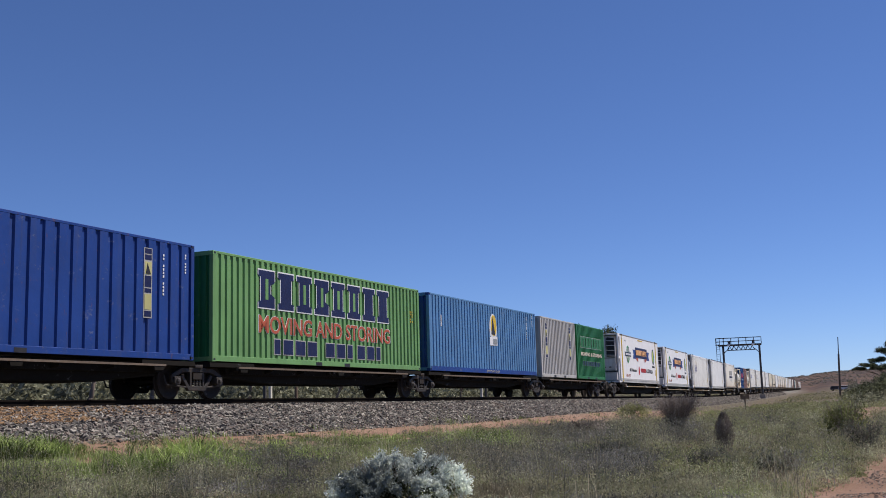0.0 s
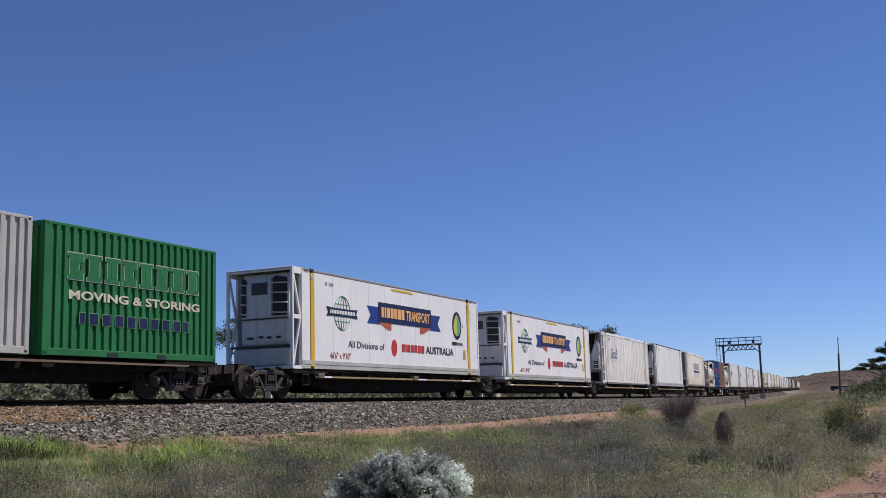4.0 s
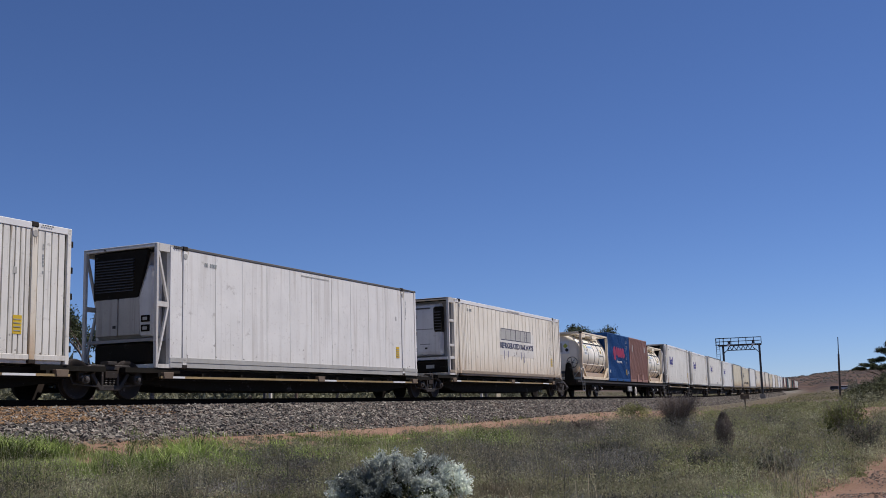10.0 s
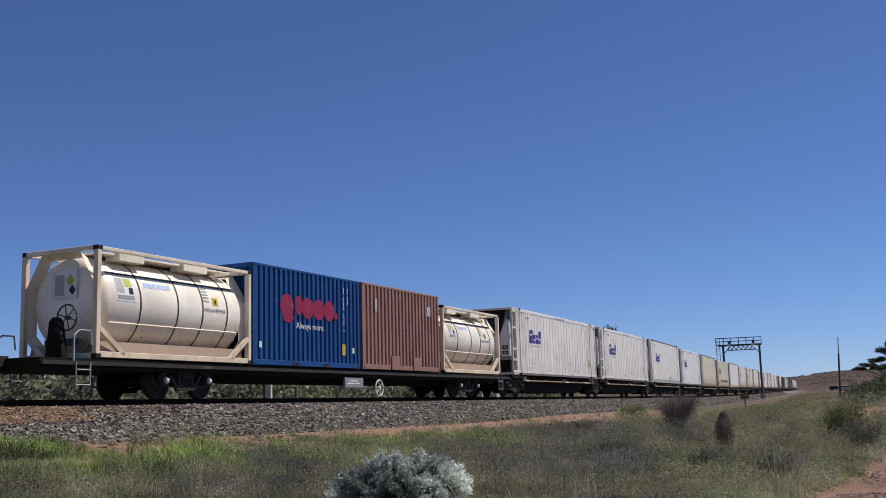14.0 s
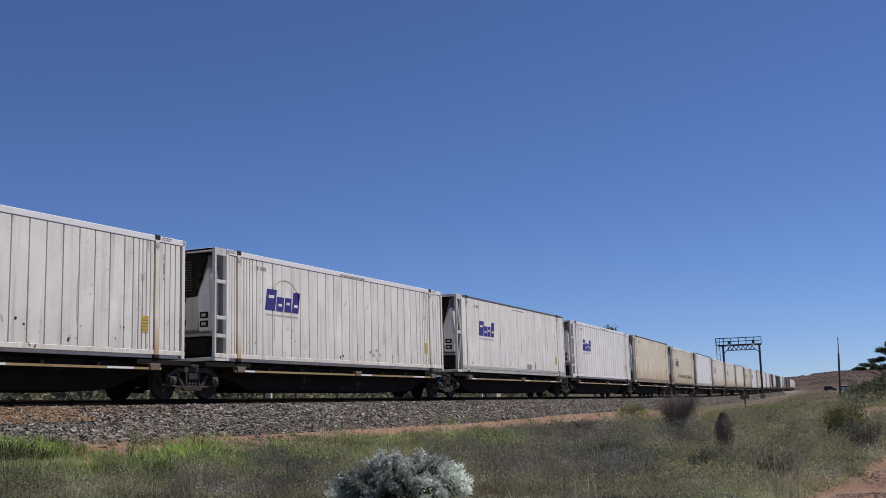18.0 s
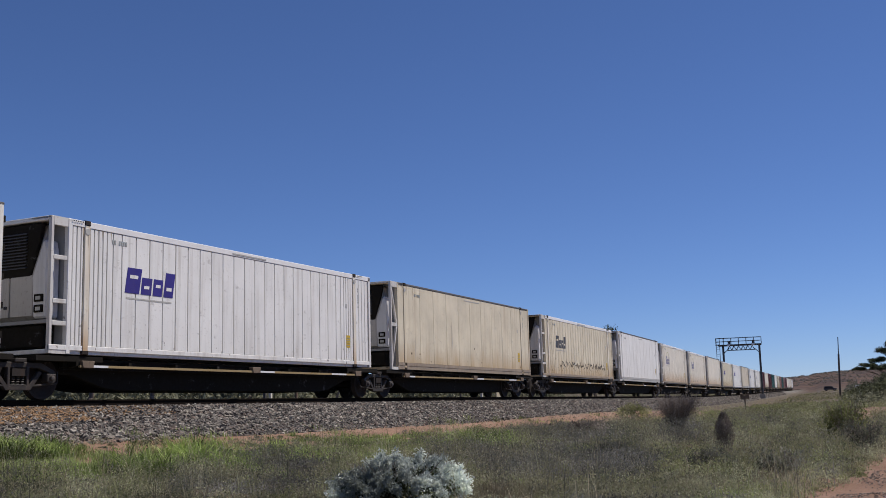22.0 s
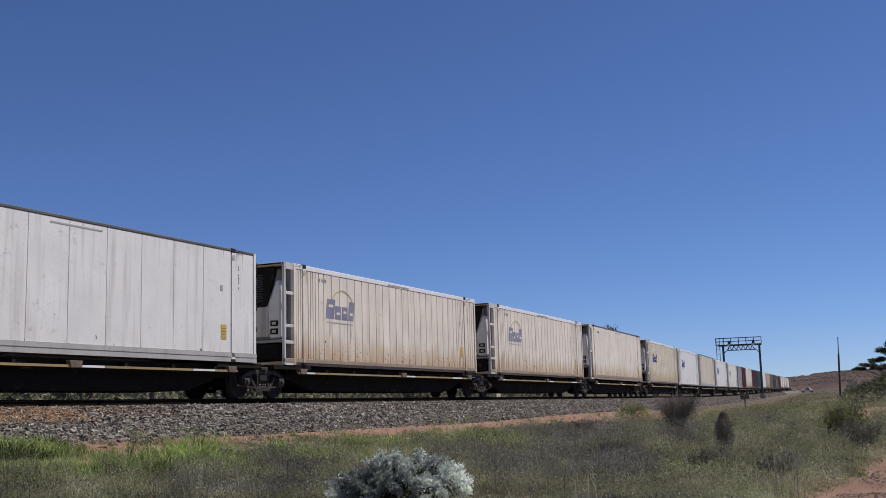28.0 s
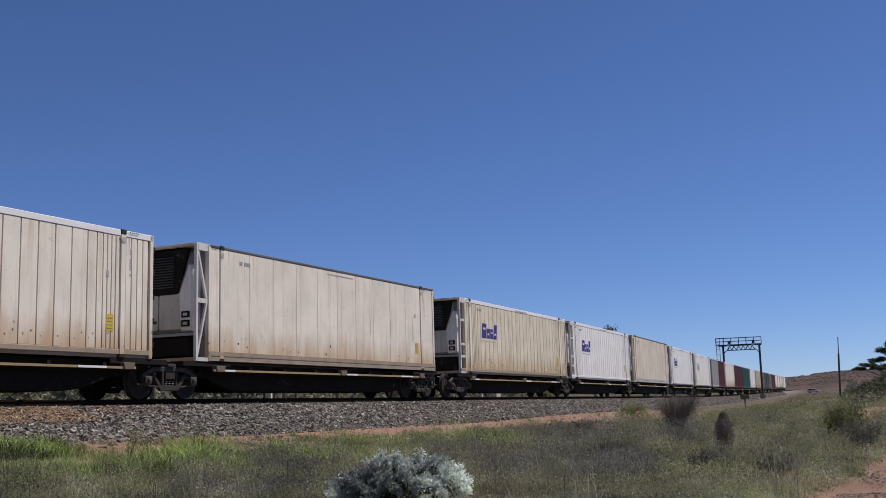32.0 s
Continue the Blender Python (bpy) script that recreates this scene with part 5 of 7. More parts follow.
    written("All Divisions of", 0.23, "black_ink", c, 3.3, 0.245 * H, y - 0.004, width=2.5)
    shape(c, "red_drop", round_shape(6.55, 0.28 * H, 0.22, 0.3, 16), "red_ink", y)
    letter_blocks(c, 7.15, 8.95, 0.245 * H, 0.245 * H + 0.27, [0.9, 0.4, 1, 1, 1, 1, 1], "red_ink", gap=0.06, y=y)
    written("AUSTRALIA", 0.27, "black_ink", c, 9.1, 0.245 * H, y - 0.004, width=2.5, bold=0.008)
    written("46'6\" x 9'10\"", 0.2, "rust_ink", c, 2.15, 0.12 * H, y - 0.004, width=1.3)
    slab(c, "long_notice", 6.4, 8.0, H - 0.2, H - 0.13, "yellow", y=y)


GA, GB, GC = "corrugated dry containers on the train", "refrigerated containers on the train", "tank containers on the train"
D20 = 6.058


def wolf_badge(c, x, z, s=1.0):
    shape(c, "badge", round_shape(x, z, 0.42 * s, 0.62 * s), "white_ink")
    shape(c, "badge_sun", round_shape(x + 0.06 * s, z + 0.12 * s, 0.33 * s, 0.45 * s), "yellow", y=-W2 - 0.007)
    shape(c, "badge_peak", [(x - 0.22 * s, z - 0.25 * s), (x + 0.22 * s, z - 0.3 * s), (x + 0.05 * s, z + 0.2 * s), (x - 0.08 * s, z + 0.5 * s), (x - 0.14 * s, z + 0.15 * s)], "black_ink", y=-W2 - 0.012)
    shape(c, "badge_panel", [(x - 0.42 * s, z - 0.75 * s), (x + 0.45 * s, z - 0.72 * s), (x + 0.45 * s, z - 0.35 * s), (x - 0.42 * s, z - 0.4 * s)], "white_ink", y=-W2 - 0.007)
    letter_blocks(c, x - 0.05 * s, x + 0.4 * s, z - 0.68 * s, z - 0.45 * s, [1, 1, 1, 1], "grey_ink", gap=0.03, y=-W2 - 0.012)


def upright_badge(c, x, z0, z1):
    slab(c, "upright_sign", x, x + 0.3, z0, z1, "grey_light")
    h = z1 - z0
    for a, b, m_ in ((0.92, 0.99, "navy_ink"), (0.83, 0.9, "navy_ink"), (0.62, 0.80, "sign_yellow"), (0.44, 0.60, "navy_ink"), (0.36, 0.42, "navy_ink"), (0.12, 0.34, "sign_yellow"), (0.02, 0.10, "navy_ink")):
        slab(c, "sign_block", x + 0.03, x + 0.27, z0 + a * h, z0 + b * h, m_, y=-W2 - 0.008)
    shape(c, "badge_peak", [(x + 0.06, z0 + 0.63 * h), (x + 0.24, z0 + 0.63 * h), (x + 0.12, z0 + 0.78 * h)], "black_ink", y=-W2 - 0.014)


# the leading blocks: dry containers
c = dry_box("deep blue corrugated steel shipping container, scuffed", 13.2, 3.03, "blue_deep", GA, pitch=0.42)
upright_badge(c, 11.25, 1.0, 2.75)
small_bars(c, 11.95, 2.6, 1, "white_ink", 0.05, 0.06, True, 13)
small_bars(c, 12.8, 2.7, 1, "white_ink", 0.05, 0.05, True, 8)
load(c, 9.18, 1.395, 13.2)
# the deep green front wall is painted-in shade on that end
c = dry_box("lime green corrugated container with navy and rust lettering", 12.38, 3.01, "green_lime", GA, pitch=0.27, end_shade_mat="green_deep")
slab_shapes(c, 2.1, 9.95, 1.62, 2.70, (2, 0, 1, 2, 1, 1, 0, 0), "navy_ink", "white_ink", 0.20, "green_lime")
written("MOVING AND STORING", 0.5, "white_ink", c, 2.10, 0.90, width=7.95, bold=0.022, name="lettering_outline", y=-W2 - 0.001)
written("MOVING AND STORING", 0.5, "rust_ink", c, 2.12, 0.90, width=7.9, bold=0.012)
letter_blocks(c, 2.9, 5.2, 0.3, 0.72, [0.6, 1, 1, 1], "navy_ink", "grey_light", gap=0.17, name="number_bar", solid=True)
letter_blocks(c, 5.75, 7.4, 0.3, 0.72, [1, 1, 0.6], "navy_ink", "grey_light", gap=0.17, name="number_bar", solid=True)
letter_blocks(c, 7.75, 9.3, 0.3, 0.72, [1, 1, 0.6], "navy_ink", "grey_light", gap=0.17, name="number_bar", solid=True)
small_bars(c, 11.6, 2.1, 2, "yellow", 0.06, 0.06, True, 5)
load(c, 23.12, 1.395, 12.38)
# front wall in darker blue stands in for shade on that end
c = dry_box("pale blue corrugated container with dark blue sill and round badge", 12.19, 3.0, "blue_light", GA, pitch=0.285, rail_mat="blue_deep", end_shade_mat="blue_deep")
piece(c, "bottom_band", ("band", 12.0), lambda: Geo().box(0.1, 12.09, -0.012, 0.01, 0.02, 0.19), "blue_deep", m=pose(0, -W2, 0))
wolf_badge(c, 6.6, 1.98, 1.02)
written("EMPTY LIFT ONLY", 0.1, "grey_light", c, 5.7, 0.05, y=-W2 - 0.016, width=1.5)
slab(c, "tear_mark", 1.05, 1.12, 1.75, 2.2, "white_ink")
small_bars(c, 10.9, 2.7, 1, "white_ink", 0.05, 0.06, True, 12)
small_bars(c, 11.7, 2.8, 1, "white_ink", 0.05, 0.05, True, 8)
load(c, 36.31, 1.405, 12.19)
c = dry_box("pale grey short corrugated container with two upright signs", D20, 3.0, "grey_light", GA, pitch=0.26)
upright_badge(c, 0.75, 0.95, 2.7)
upright_badge(c, 4.85, 0.95, 2.7)
load(c, 49.35, 1.375, D20)
c = dry_box("dark green short corrugated container with pale lettering", D20, 3.0, "green_deep", GA, pitch=0.26)
slab_shapes(c, 0.7, 5.3, 1.75, 2.35, (2, 0, 1, 2, 1, 1, 0, 0), "green_deep", "grey_light", 0.12, "green_deep")
written("MOVING & STORING", 0.2, "beige", c, 0.75, 1.3, width=4.6, bold=0.008)
letter_blocks(c, 1.1, 4.9, 0.75, 1.0, [0.6, 1, 1, 1, 1, 1, 1, 1, 1, 0.6], "navy_ink", "green_lime", gap=0.16, name="number_bar", solid=True)
load(c, 55.75, 1.375, D20)

# the white fleet, and the reefers behind it
for sf, zb, H in ((65.45, 1.29, 3.1), (82.52, 1.18, 3.08)):
    c = reefer("clean white refrigerated container with ribbon livery and yellow posts", 14.18, H, "white_clean", "smooth", GB, "braces", sill="grey_light", top="grey_mid", post="yellow", machine="louvre")
    fleet_livery(c, 14.18, H)
    load(c, sf, zb, 14.18)


def common(sf, zb, mat, kind, ink="", arc="", label="", H=3.08, L=14.33, ladder="", machine=""):
    H += 0.07 if kind == "smooth" else 0.0
    c = reefer(label, L, H, mat, kind, GB, ladder or ("rungs" if kind == "ribs" else "braces"), machine=machine, sill=("sill_dusty" if mat in ("tan_dirty", "cream_worn", "cream_pale") else "") if kind == "ribs" else ("sill_dusty" if mat in ("tan_dirty", "cream_worn", "cream_pale") else "grey_light"), top="white_clean" if kind == "ribs" else "rail_grey", post="cream_worn" if kind == "ribs" else mat)
    if ink:
        swoosh_name(c, H, ink, arc, hole=mat)
    load(c, sf, zb, L)
    return c


RIB_W = "white ribbed refrigerated container with a worn purple trade mark"
RIB_C = "dust-stained cream ribbed refrigerated container with a faded mark"
SMO_W = "plain white smooth-sided refrigerated container, lightly soiled"
SMO_T = "tan dust-stained smooth-sided refrigerated container without markings"
common(99.57, 1.18, "white_worn", "ribs", "faded_ink", "tan_dirty", "white ribbed refrigerated container with a peeled lilac mark")
common(116.74, 1.18, "white_used", "smooth", label=SMO_W)
c = common(133.92, 1.285, "cream_pale", "ribs", label="cream ribbed refrigerated container with outlined navy wording", ladder="rungs", machine="boxy")
SX = -14.33 / 2
slab(c, "white_patch", SX + 5.6, SX + 10.2, 0.95, 2.05, "white_worn", y=-W2 - 0.0015, t=0.002)
letter_blocks(c, SX + 5.75, SX + 9.7, 1.68, 2.15, [1, 1, 1, 1, 1, 0.3, 1], "grey_light", "navy_ink", gap=0.1, lean=0.05, y=-W2 - 0.004)
written("REFRIGERATED RAILWAYS", 0.24, "navy_ink", c, SX + 5.65, 1.3, y=-W2 - 0.008, width=4.4, bold=0.01)
for x, ln in ((6.1, 0.35), (6.6, 0.25), (8.3, 0.3), (8.7, 0.45)):
    slab(c, "paint_run", SX + x, SX + x + 0.09, 1.15 - ln, 1.18, "faded_ink", y=-W2 - 0.005, t=0.002)
common(178.91, 1.42, "white_worn", "ribs", "purple_ink", label=RIB_W)
c = common(194.43, 1.42, "white_worn", "ribs", "purple_ink", "tan_dirty", RIB_W)
for x, z in ((8.55, 0.52), (8.75, 0.42), (9.0, 0.6), (9.2, 0.45)):
    shape(c, "scrape", round_shape(SX + x, z, 0.12, 0.06, 9), "grey_light", y=-W2 - 0.001, t=0.003)
c = common(210.08, 1.42, "white_worn", "smooth", "purple_ink", label="off-white smooth-sided refrigerated container, patched, with a purple mark")
for x, w, z, h, m_ in ((5.45, 0.46, 0.34, 0.78, "white_clean"), (7.2, 0.42, 0.34, 0.56, "white_clean"), (8.4, 0.62, 0.29, 0.22, "grey_mid"), (9.45, 0.2, 0.29, 0.22, "grey_mid"), (6.25, 0.2, 0.36, 0.2, "white_clean")):
    slab(c, "repair_patch", SX + x, SX + x + w, z, z + h, m_, y=-W2 - 0.001, t=0.006)
common(225.71, 1.42, "white_used", "ribs", "purple_ink", label="bright white ribbed refrigerated container with a purple mark")
common(241.47, 1.39, "tan_dirty", "smooth", label=SMO_T)
c = common(257.68, 1.37, "tan_dirty", "ribs", "grey_dark", label="brown-dusted ribbed refrigerated container with dark mark and scrawl")
rs = random.Random(4)
for k in range(26):  # finger-drawn scrawl in the dust
    x = 3.0 + k * 0.36
    zz = [0.55 + 0.35 * rs.random() for _ in range(5)]
    piece(c, "scrawl", ("scrawl", k), lambda: Geo().tube([(x + 0.08 * j, 0, z) for j, z in enumerate(zz)], 0.012, 4), "grey_dark", m=pose(-14.33 / 2, -W2 - 0.004, 0))
common(273.81, 1.39, "white_used", "smooth", label=SMO_W)
common(289.51, 1.39, "cream_worn", "ribs", "faded_ink", "yellow", RIB_C)
common(305.40, 1.39, "cream_worn", "ribs", "faded_ink", "yellow", RIB_C)
common(321.37, 1.39, "cream_worn", "smooth", label="cream smooth-sided refrigerated container with brown dust low down")
common(338.1, 1.37, "tan_dirty", "ribs", "purple_ink", "tan_dirty", RIB_C)
common(353.3, 1.37, "white_used", "ribs", "purple_ink", label=RIB_W)
common(368.9, 1.37, "beige", "smooth", label="sand-coloured smooth-sided container on a wagon")
common(384.6, 1.37, "white_used", "ribs", "blue_ink", label=RIB_W)
common(400.6, 1.37, "white_worn", "ribs", "faded_ink", label=RIB_W)
for sf, L, mat, lb in ((417.0, 7.1, "grey_light", "pale grey container far down the train"), (424.4, 7.1, "red_deep", "dark red container far down the train"), (447.2, 14.2, "red_deep", "dark red long container far down the train"),
                       (462.1, 14.2, "teal", "dull green long container far down the train"), (493.8, 14.2, "tan_dirty", "tan long container far down the train"), (508.9, 14.2, "brown_red", "brown long container far down the train"),
                       (524.3, 14.2, "teal", "dark blue-green long container far down the train"), (539.6, 14.2, "brown_red", "red-brown long container far down the train"), (555.0, 14.2, "red_deep", "dark red container far down the train")):
    load(dry_box(lb, L, 3.05, mat, GA, pitch=0.28), sf, 1.375, L)
for sf, mat, kd in ((432.3, "cream_worn", "ribs"), (477.3, "white_worn", "ribs"), (571.5, "cream_worn", "smooth"), (586.8, "white_worn", "ribs"), (602.3, "cream_worn", "ribs"), (617.6, "beige", "smooth"), (633.0, "white_clean", "ribs")):
    common(sf, 1.375, mat, kd, label="pale refrigerated container far down the train")


# ---- tank containers and the two boxes between them ----
def tank_container(s_front, zb):
    H, L, R = 2.66, 6.04, 1.17
    c = thing("tank_container", "cream tank container, a banded cylinder in a steel frame", "tank container", GC)
    cz = 1.36
    half = [(0.16, 0.0), (0.17, 0.4), (0.21, 0.78), (0.28, 1.0), (0.37, 1.11), (0.50, R)]
    sh = half + [(L - a, r) for a, r in half[::-1]]
    tank = part("tank", Geo().lathe([(a, max(r, 0.01)) for a, r in sh], 48, pose(0, 0, cz)), M["cream_tank"], c, "glossy cream insulated tank shell", smooth=True)
    for x in (1.55, 2.95, 3.95, 5.0):
        part("band", Geo().lathe([(x - 0.02, R), (x - 0.02, R + 0.012), (x + 0.02, R + 0.012), (x + 0.02, R)], 48, pose(0, 0, cz)), M["grey_dark"], tank, "dark steel tank band", smooth=True)
    for a in (38, -25, 142, 205):
        y, z = R * math.cos(math.radians(a)), R * math.sin(math.radians(a))
        part("seam_strip", Geo().box(0.55, L - 0.55, -0.012, 0.012, -0.03, 0.03, pose(0, -y, cz + z, a - 90 if a < 90 else a, 0, 0)), M["grey_dark"] if a in (38, 142) else M["cream_tank"], tank)
    part("walkway", Geo().box(0.5, L - 0.5, -0.85, 0.85, 0, 0.05, pose(0, 0, cz + R + 0.0)).box(1.0, 1.9, -0.95, -0.5, -0.12, 0.12, pose(0, 0, cz + R)).box(3.4, 4.4, -0.95, -0.5, -0.12, 0.12, pose(0, 0, cz + R)), M["cream_tank"], c, "top walkway with spill boxes", 0.01)
    f = "tank_frame"
    part("belly_tray", Geo().plate([(-1.08, 0.1), (1.08, 0.1), (1.0, 0.42), (0.5, 0.3), (-0.5, 0.3), (-1.0, 0.42)], "x", 0.2, L - 0.2), M["tank_under"], c, "dusty sheet under the shell")
    for x in (0.0, L - 0.14):
        for y in (-W2, W2 - 0.14):
            part("corner_post", Geo().box(x, x + 0.14, y, y + 0.14, 0.1, H - 0.1), M["frame_dusty" if x < 1 else f], c, bevel=0.012)
        part("end_beam", Geo().box(x, x + 0.12, -W2 + 0.14, W2 - 0.14, 0, 0.13).box(x, x + 0.12, -W2 + 0.14, W2 - 0.14, H - 0.11, H), M[f], c, bevel=0.01)
    for y in (-W2, W2 - 0.11):
        part("bottom_rail", Geo().box(0.14, L - 0.14, y, y + 0.11, 0.02, 0.16), M["frame_dusty"], c, bevel=0.01)
        part("top_rail", Geo().box(0.14, L - 0.14, y, y + 0.09, H - 0.11, H - 0.02), M[f], c, bevel=0.01)
        part("corner_brace", Geo().bar((0.12, y + 0.05, 0.72), (0.95, y + 0.05, 0.12), 0.1, 0.12), M["frame_dusty"], c)
        part("corner_brace", Geo().bar((L - 0.12, y + 0.05, 0.72), (L - 0.95, y + 0.05, 0.12), 0.1, 0.12), M["frame_dusty"], c)
    # octagonal end collars that carry the shell
    for x, sg in ((0.05, 1), (L - 0.05, -1)):
        outer = [(-1.1, 0.55), (-0.65, 0.1), (0.65, 0.1), (1.1, 0.55), (1.1, 1.75), (0.6, H - 0.1), (-0.6, H - 0.1), (-1.1, 1.75)]
        inner = [(0.93 * a, cz + (b - cz) * 0.90) for a, b in outer]
        g = Geo()
        n = len(outer)
        for p in outer:
            g.v.append((x, p[0], p[1]))
        for p in inner:
            g.v.append((x + 0.30 * sg, p[0], p[1]))
        g.f = [(k, (k + 1) % n, (k + 1) % n + n, k + n) for k in range(n)]
        part("end_collar", g, M[f], c, "cream steel end collar")
    castings(c, L, H, "iron_dark")
    for name, pts, mat, off in (("placard", [(-0.46, 1.46), (0.34, 1.46), (0.34, 2.14), (-0.46, 2.14)], "white_ink", 0.0), ("placard_print", [(-0.06, 1.54), (0.24, 1.54), (0.24, 2.04), (-0.06, 2.04)], "grey_light", 0.004),
                                ("yellow_diamond", [(-0.24, 1.74), (-0.10, 1.89), (-0.24, 2.04), (-0.38, 1.89)], "lime_ink", 0.006), ("dark_diamond", [(-0.32, 1.54), (-0.2, 1.66), (-0.32, 1.78), (-0.42, 1.66)], "black_ink", 0.009)):
        part(name, Geo().plate([(p[0], p[1]) for p in pts], "x", 0.135 - off, 0.150 - off), M[mat], c)
    part("end_frame", Geo().box(0.1, 0.19, -0.5, 0.5, 0.35, 0.5), M["grey_dark"], c)
    # sheets on the shell's side, laid against it
    def on_shell(name, x0, x1, a0, a1, mat, off):
        g = Geo()
        for k in range(5):
            a = math.radians(a0 + (a1 - a0) * k / 4)
            for x in (x0, x1):
                g.v.append((x, -(R + off) * math.cos(a), cz + (R + off) * math.sin(a)))
        g.f = [(2 * k, 2 * k + 1, 2 * k + 3, 2 * k + 2) for k in range(4)]
        part(name, g, M[mat], tank)
    on_shell("placard", 0.72, 1.36, 2, 33, "white_ink", 0.006)
    on_shell("placard_print", 0.76, 1.0, 12, 31, "grey_light", 0.009)
    on_shell("placard_print", 0.76, 1.32, 4, 9, "grey_ink", 0.009)
    on_shell("yellow_diamond", 1.05, 1.28, 20, 31, "lime_ink", 0.010)
    on_shell("dark_diamond", 1.16, 1.30, 11, 19, "black_ink", 0.010)
    for k in range(6):
        on_shell("letter_shape", 1.75 + 0.17 * k, 1.88 + 0.17 * k, 22, 29, "pale_blue_ink", 0.006)
    for k in range(5):
        on_shell("print_bar", 4.0, 4.25, 31 - 4.5 * k, 33 - 4.5 * k, "grey_ink", 0.006)
    on_shell("warning_triangle", 4.38, 4.62, 9, 20, "yellow", 0.006)
    on_shell("warning_mark", 4.46, 4.54, 11, 17, "black_ink", 0.009)
    written("HYDROGEN PEROXIDE", 0.08, "grey_ink", tank, 3.95, cz + 0.02, y=-R - 0.012, width=0.95)
    return load(c, s_front, zb, L)


tank_container(152.57, 1.36)
c = dry_box("royal blue short corrugated container with red wording", D20, 2.94, "blue_royal", GA, pitch=0.26)
for k, (x, z, rx, rz) in enumerate(((1.72, 1.80, 0.36, 0.36), (1.78, 1.46, 0.30, 0.16), (2.36, 1.86, 0.22, 0.30), (2.86, 1.80, 0.34, 0.33), (3.48, 1.80, 0.32, 0.33), (4.10, 1.80, 0.32, 0.33), (4.52, 1.66, 0.10, 0.12))):
    shape(c, "logo_shape", round_shape(x, z, rx, rz), "red_faded", y=-W2 - 0.002 - 0.001 * k, t=0.003)
written("Always more.", 0.2, "white_ink", c, 2.2, 1.15, width=1.6)
slab(c, "warning_label", 4.9, 5.1, 0.42, 0.78, "yellow")
small_bars(c, 5.0, 2.55, 1, "white_ink", 0.04, 0.07, True, 14)
small_bars(c, 5.25, 2.55, 1, "white_ink", 0.04, 0.06, True, 6)
for x in (0.3, 5.55):
    slab(c, "white_tag", x, x + 0.12, 0.5, 0.68, "white_ink")
load(c, 158.68, 1.355, D20)
c = dry_box("red-brown short corrugated container with dusty fork pockets", D20, 2.94, "brown_red", GA, pitch=0.27)
slab(c, "pale_patch", 0.9, 1.05, 2.0, 2.45, "grey_light")
slab(c, "pale_patch", 5.0, 5.3, 2.1, 2.45, "grey_light")
for x in (2.05, 3.75):
    slab(c, "pocket_plate", x, x + 0.6, 0.02, 0.5, "brown_red", t=0.03)
load(c, 164.91, 1.365, D20)
tank_container(171.31, 1.36)


# ---- plants ----
def leafy(name, lo, hi, accent=None, share=0.12, rough=0.7):
    """Leaf colour that varies from leaf to leaf and from patch to patch."""
    mt, n, l, b = shader(name)
    geo = n.new("ShaderNodeNewGeometry")
    c = mix(n, l, geo.outputs["Random Per Island"], lo, hi)
    patch = noisy(n, l, 0.5, 3, own=False)
    plant = noisy(n, l, 0.85, 3, own=False)
    c = mix(n, l, ramp(n, l, plant, 0.42, 0.51, 0.82, 0.0), c, tuple(0.42 * a for a in lo))
    c = mix(n, l, ramp(n, l, plant, 0.51, 0.60, 0.0, 0.8), c, tuple(min(1, 1.42 * a) for a in hi))
    if accent:
        c = mix(n, l, ramp(n, l, patch, 0.5, 0.66, 0, 0.75), c, accent)
        pick = n.new("ShaderNodeMath")
        pick.operation = "LESS_THAN"
        pick.inputs[1].default_value = share
        wob = n.new("ShaderNodeMath")
        wob.operation = "PINGPONG"
        wob.inputs[1].default_value = 0.37
        l.new(geo.outputs["Random Per Island"], wob.inputs[0])
        l.new(wob.outputs[0], pick.inputs[0])
        c = mix(n, l, pick.outputs[0], c, accent)
    l.new(c, b.inputs["Base Color"])
    b.inputs["Roughness"].default_value = rough
    b.inputs["Specular IOR Level"].default_value = 0.25
    thin, both = n.new("ShaderNodeBsdfTranslucent"), n.new("ShaderNodeMixShader")
    l.new(c, thin.inputs["Color"])
    both.inputs[0].default_value = 0.34
    l.new(b.outputs[0], both.inputs[1])
    l.new(thin.outputs[0], both.inputs[2])
    l.new(both.outputs[0], n["Material Output"].inputs["Surface"])
    return mt


M["grass_bank"] = leafy("grass_bank", (0.105, 0.15, 0.032), (0.29, 0.37, 0.105), (0.25, 0.285, 0.11))
M["grass_bright"] = leafy("grass_bright", (0.095, 0.14, 0.032), (0.27, 0.335, 0.10))
M["grass_grey"] = leafy("grass_grey", (0.12, 0.13, 0.085), (0.28, 0.28, 0.20), (0.29, 0.28, 0.20))
M["grass_far"] = leafy("grass_far", (0.095, 0.105, 0.05), (0.23, 0.23, 0.115), (0.27, 0.24, 0.15))
M["grass_straw"] = leafy("grass_straw", (0.25, 0.21, 0.13), (0.44, 0.38, 0.26))
M["leaf_salt"] = leafy("leaf_salt", (0.085, 0.092, 0.06), (0.20, 0.20, 0.14), (0.14, 0.13, 0.105))
M["leaf_silver"] = leafy("leaf_silver", (0.34, 0.38, 0.33), (0.66, 0.69, 0.62))
M["leaf_far"] = leafy("leaf_far", (0.115, 0.12, 0.07), (0.25, 0.245, 0.155))
M["leaf_thicket"] = leafy("leaf_thicket", (0.045, 0.052, 0.025), (0.14, 0.145, 0.075))
M["leaf_dusk"] = leafy("leaf_dusk", (0.135, 0.112, 0.092), (0.33, 0.285, 0.24))
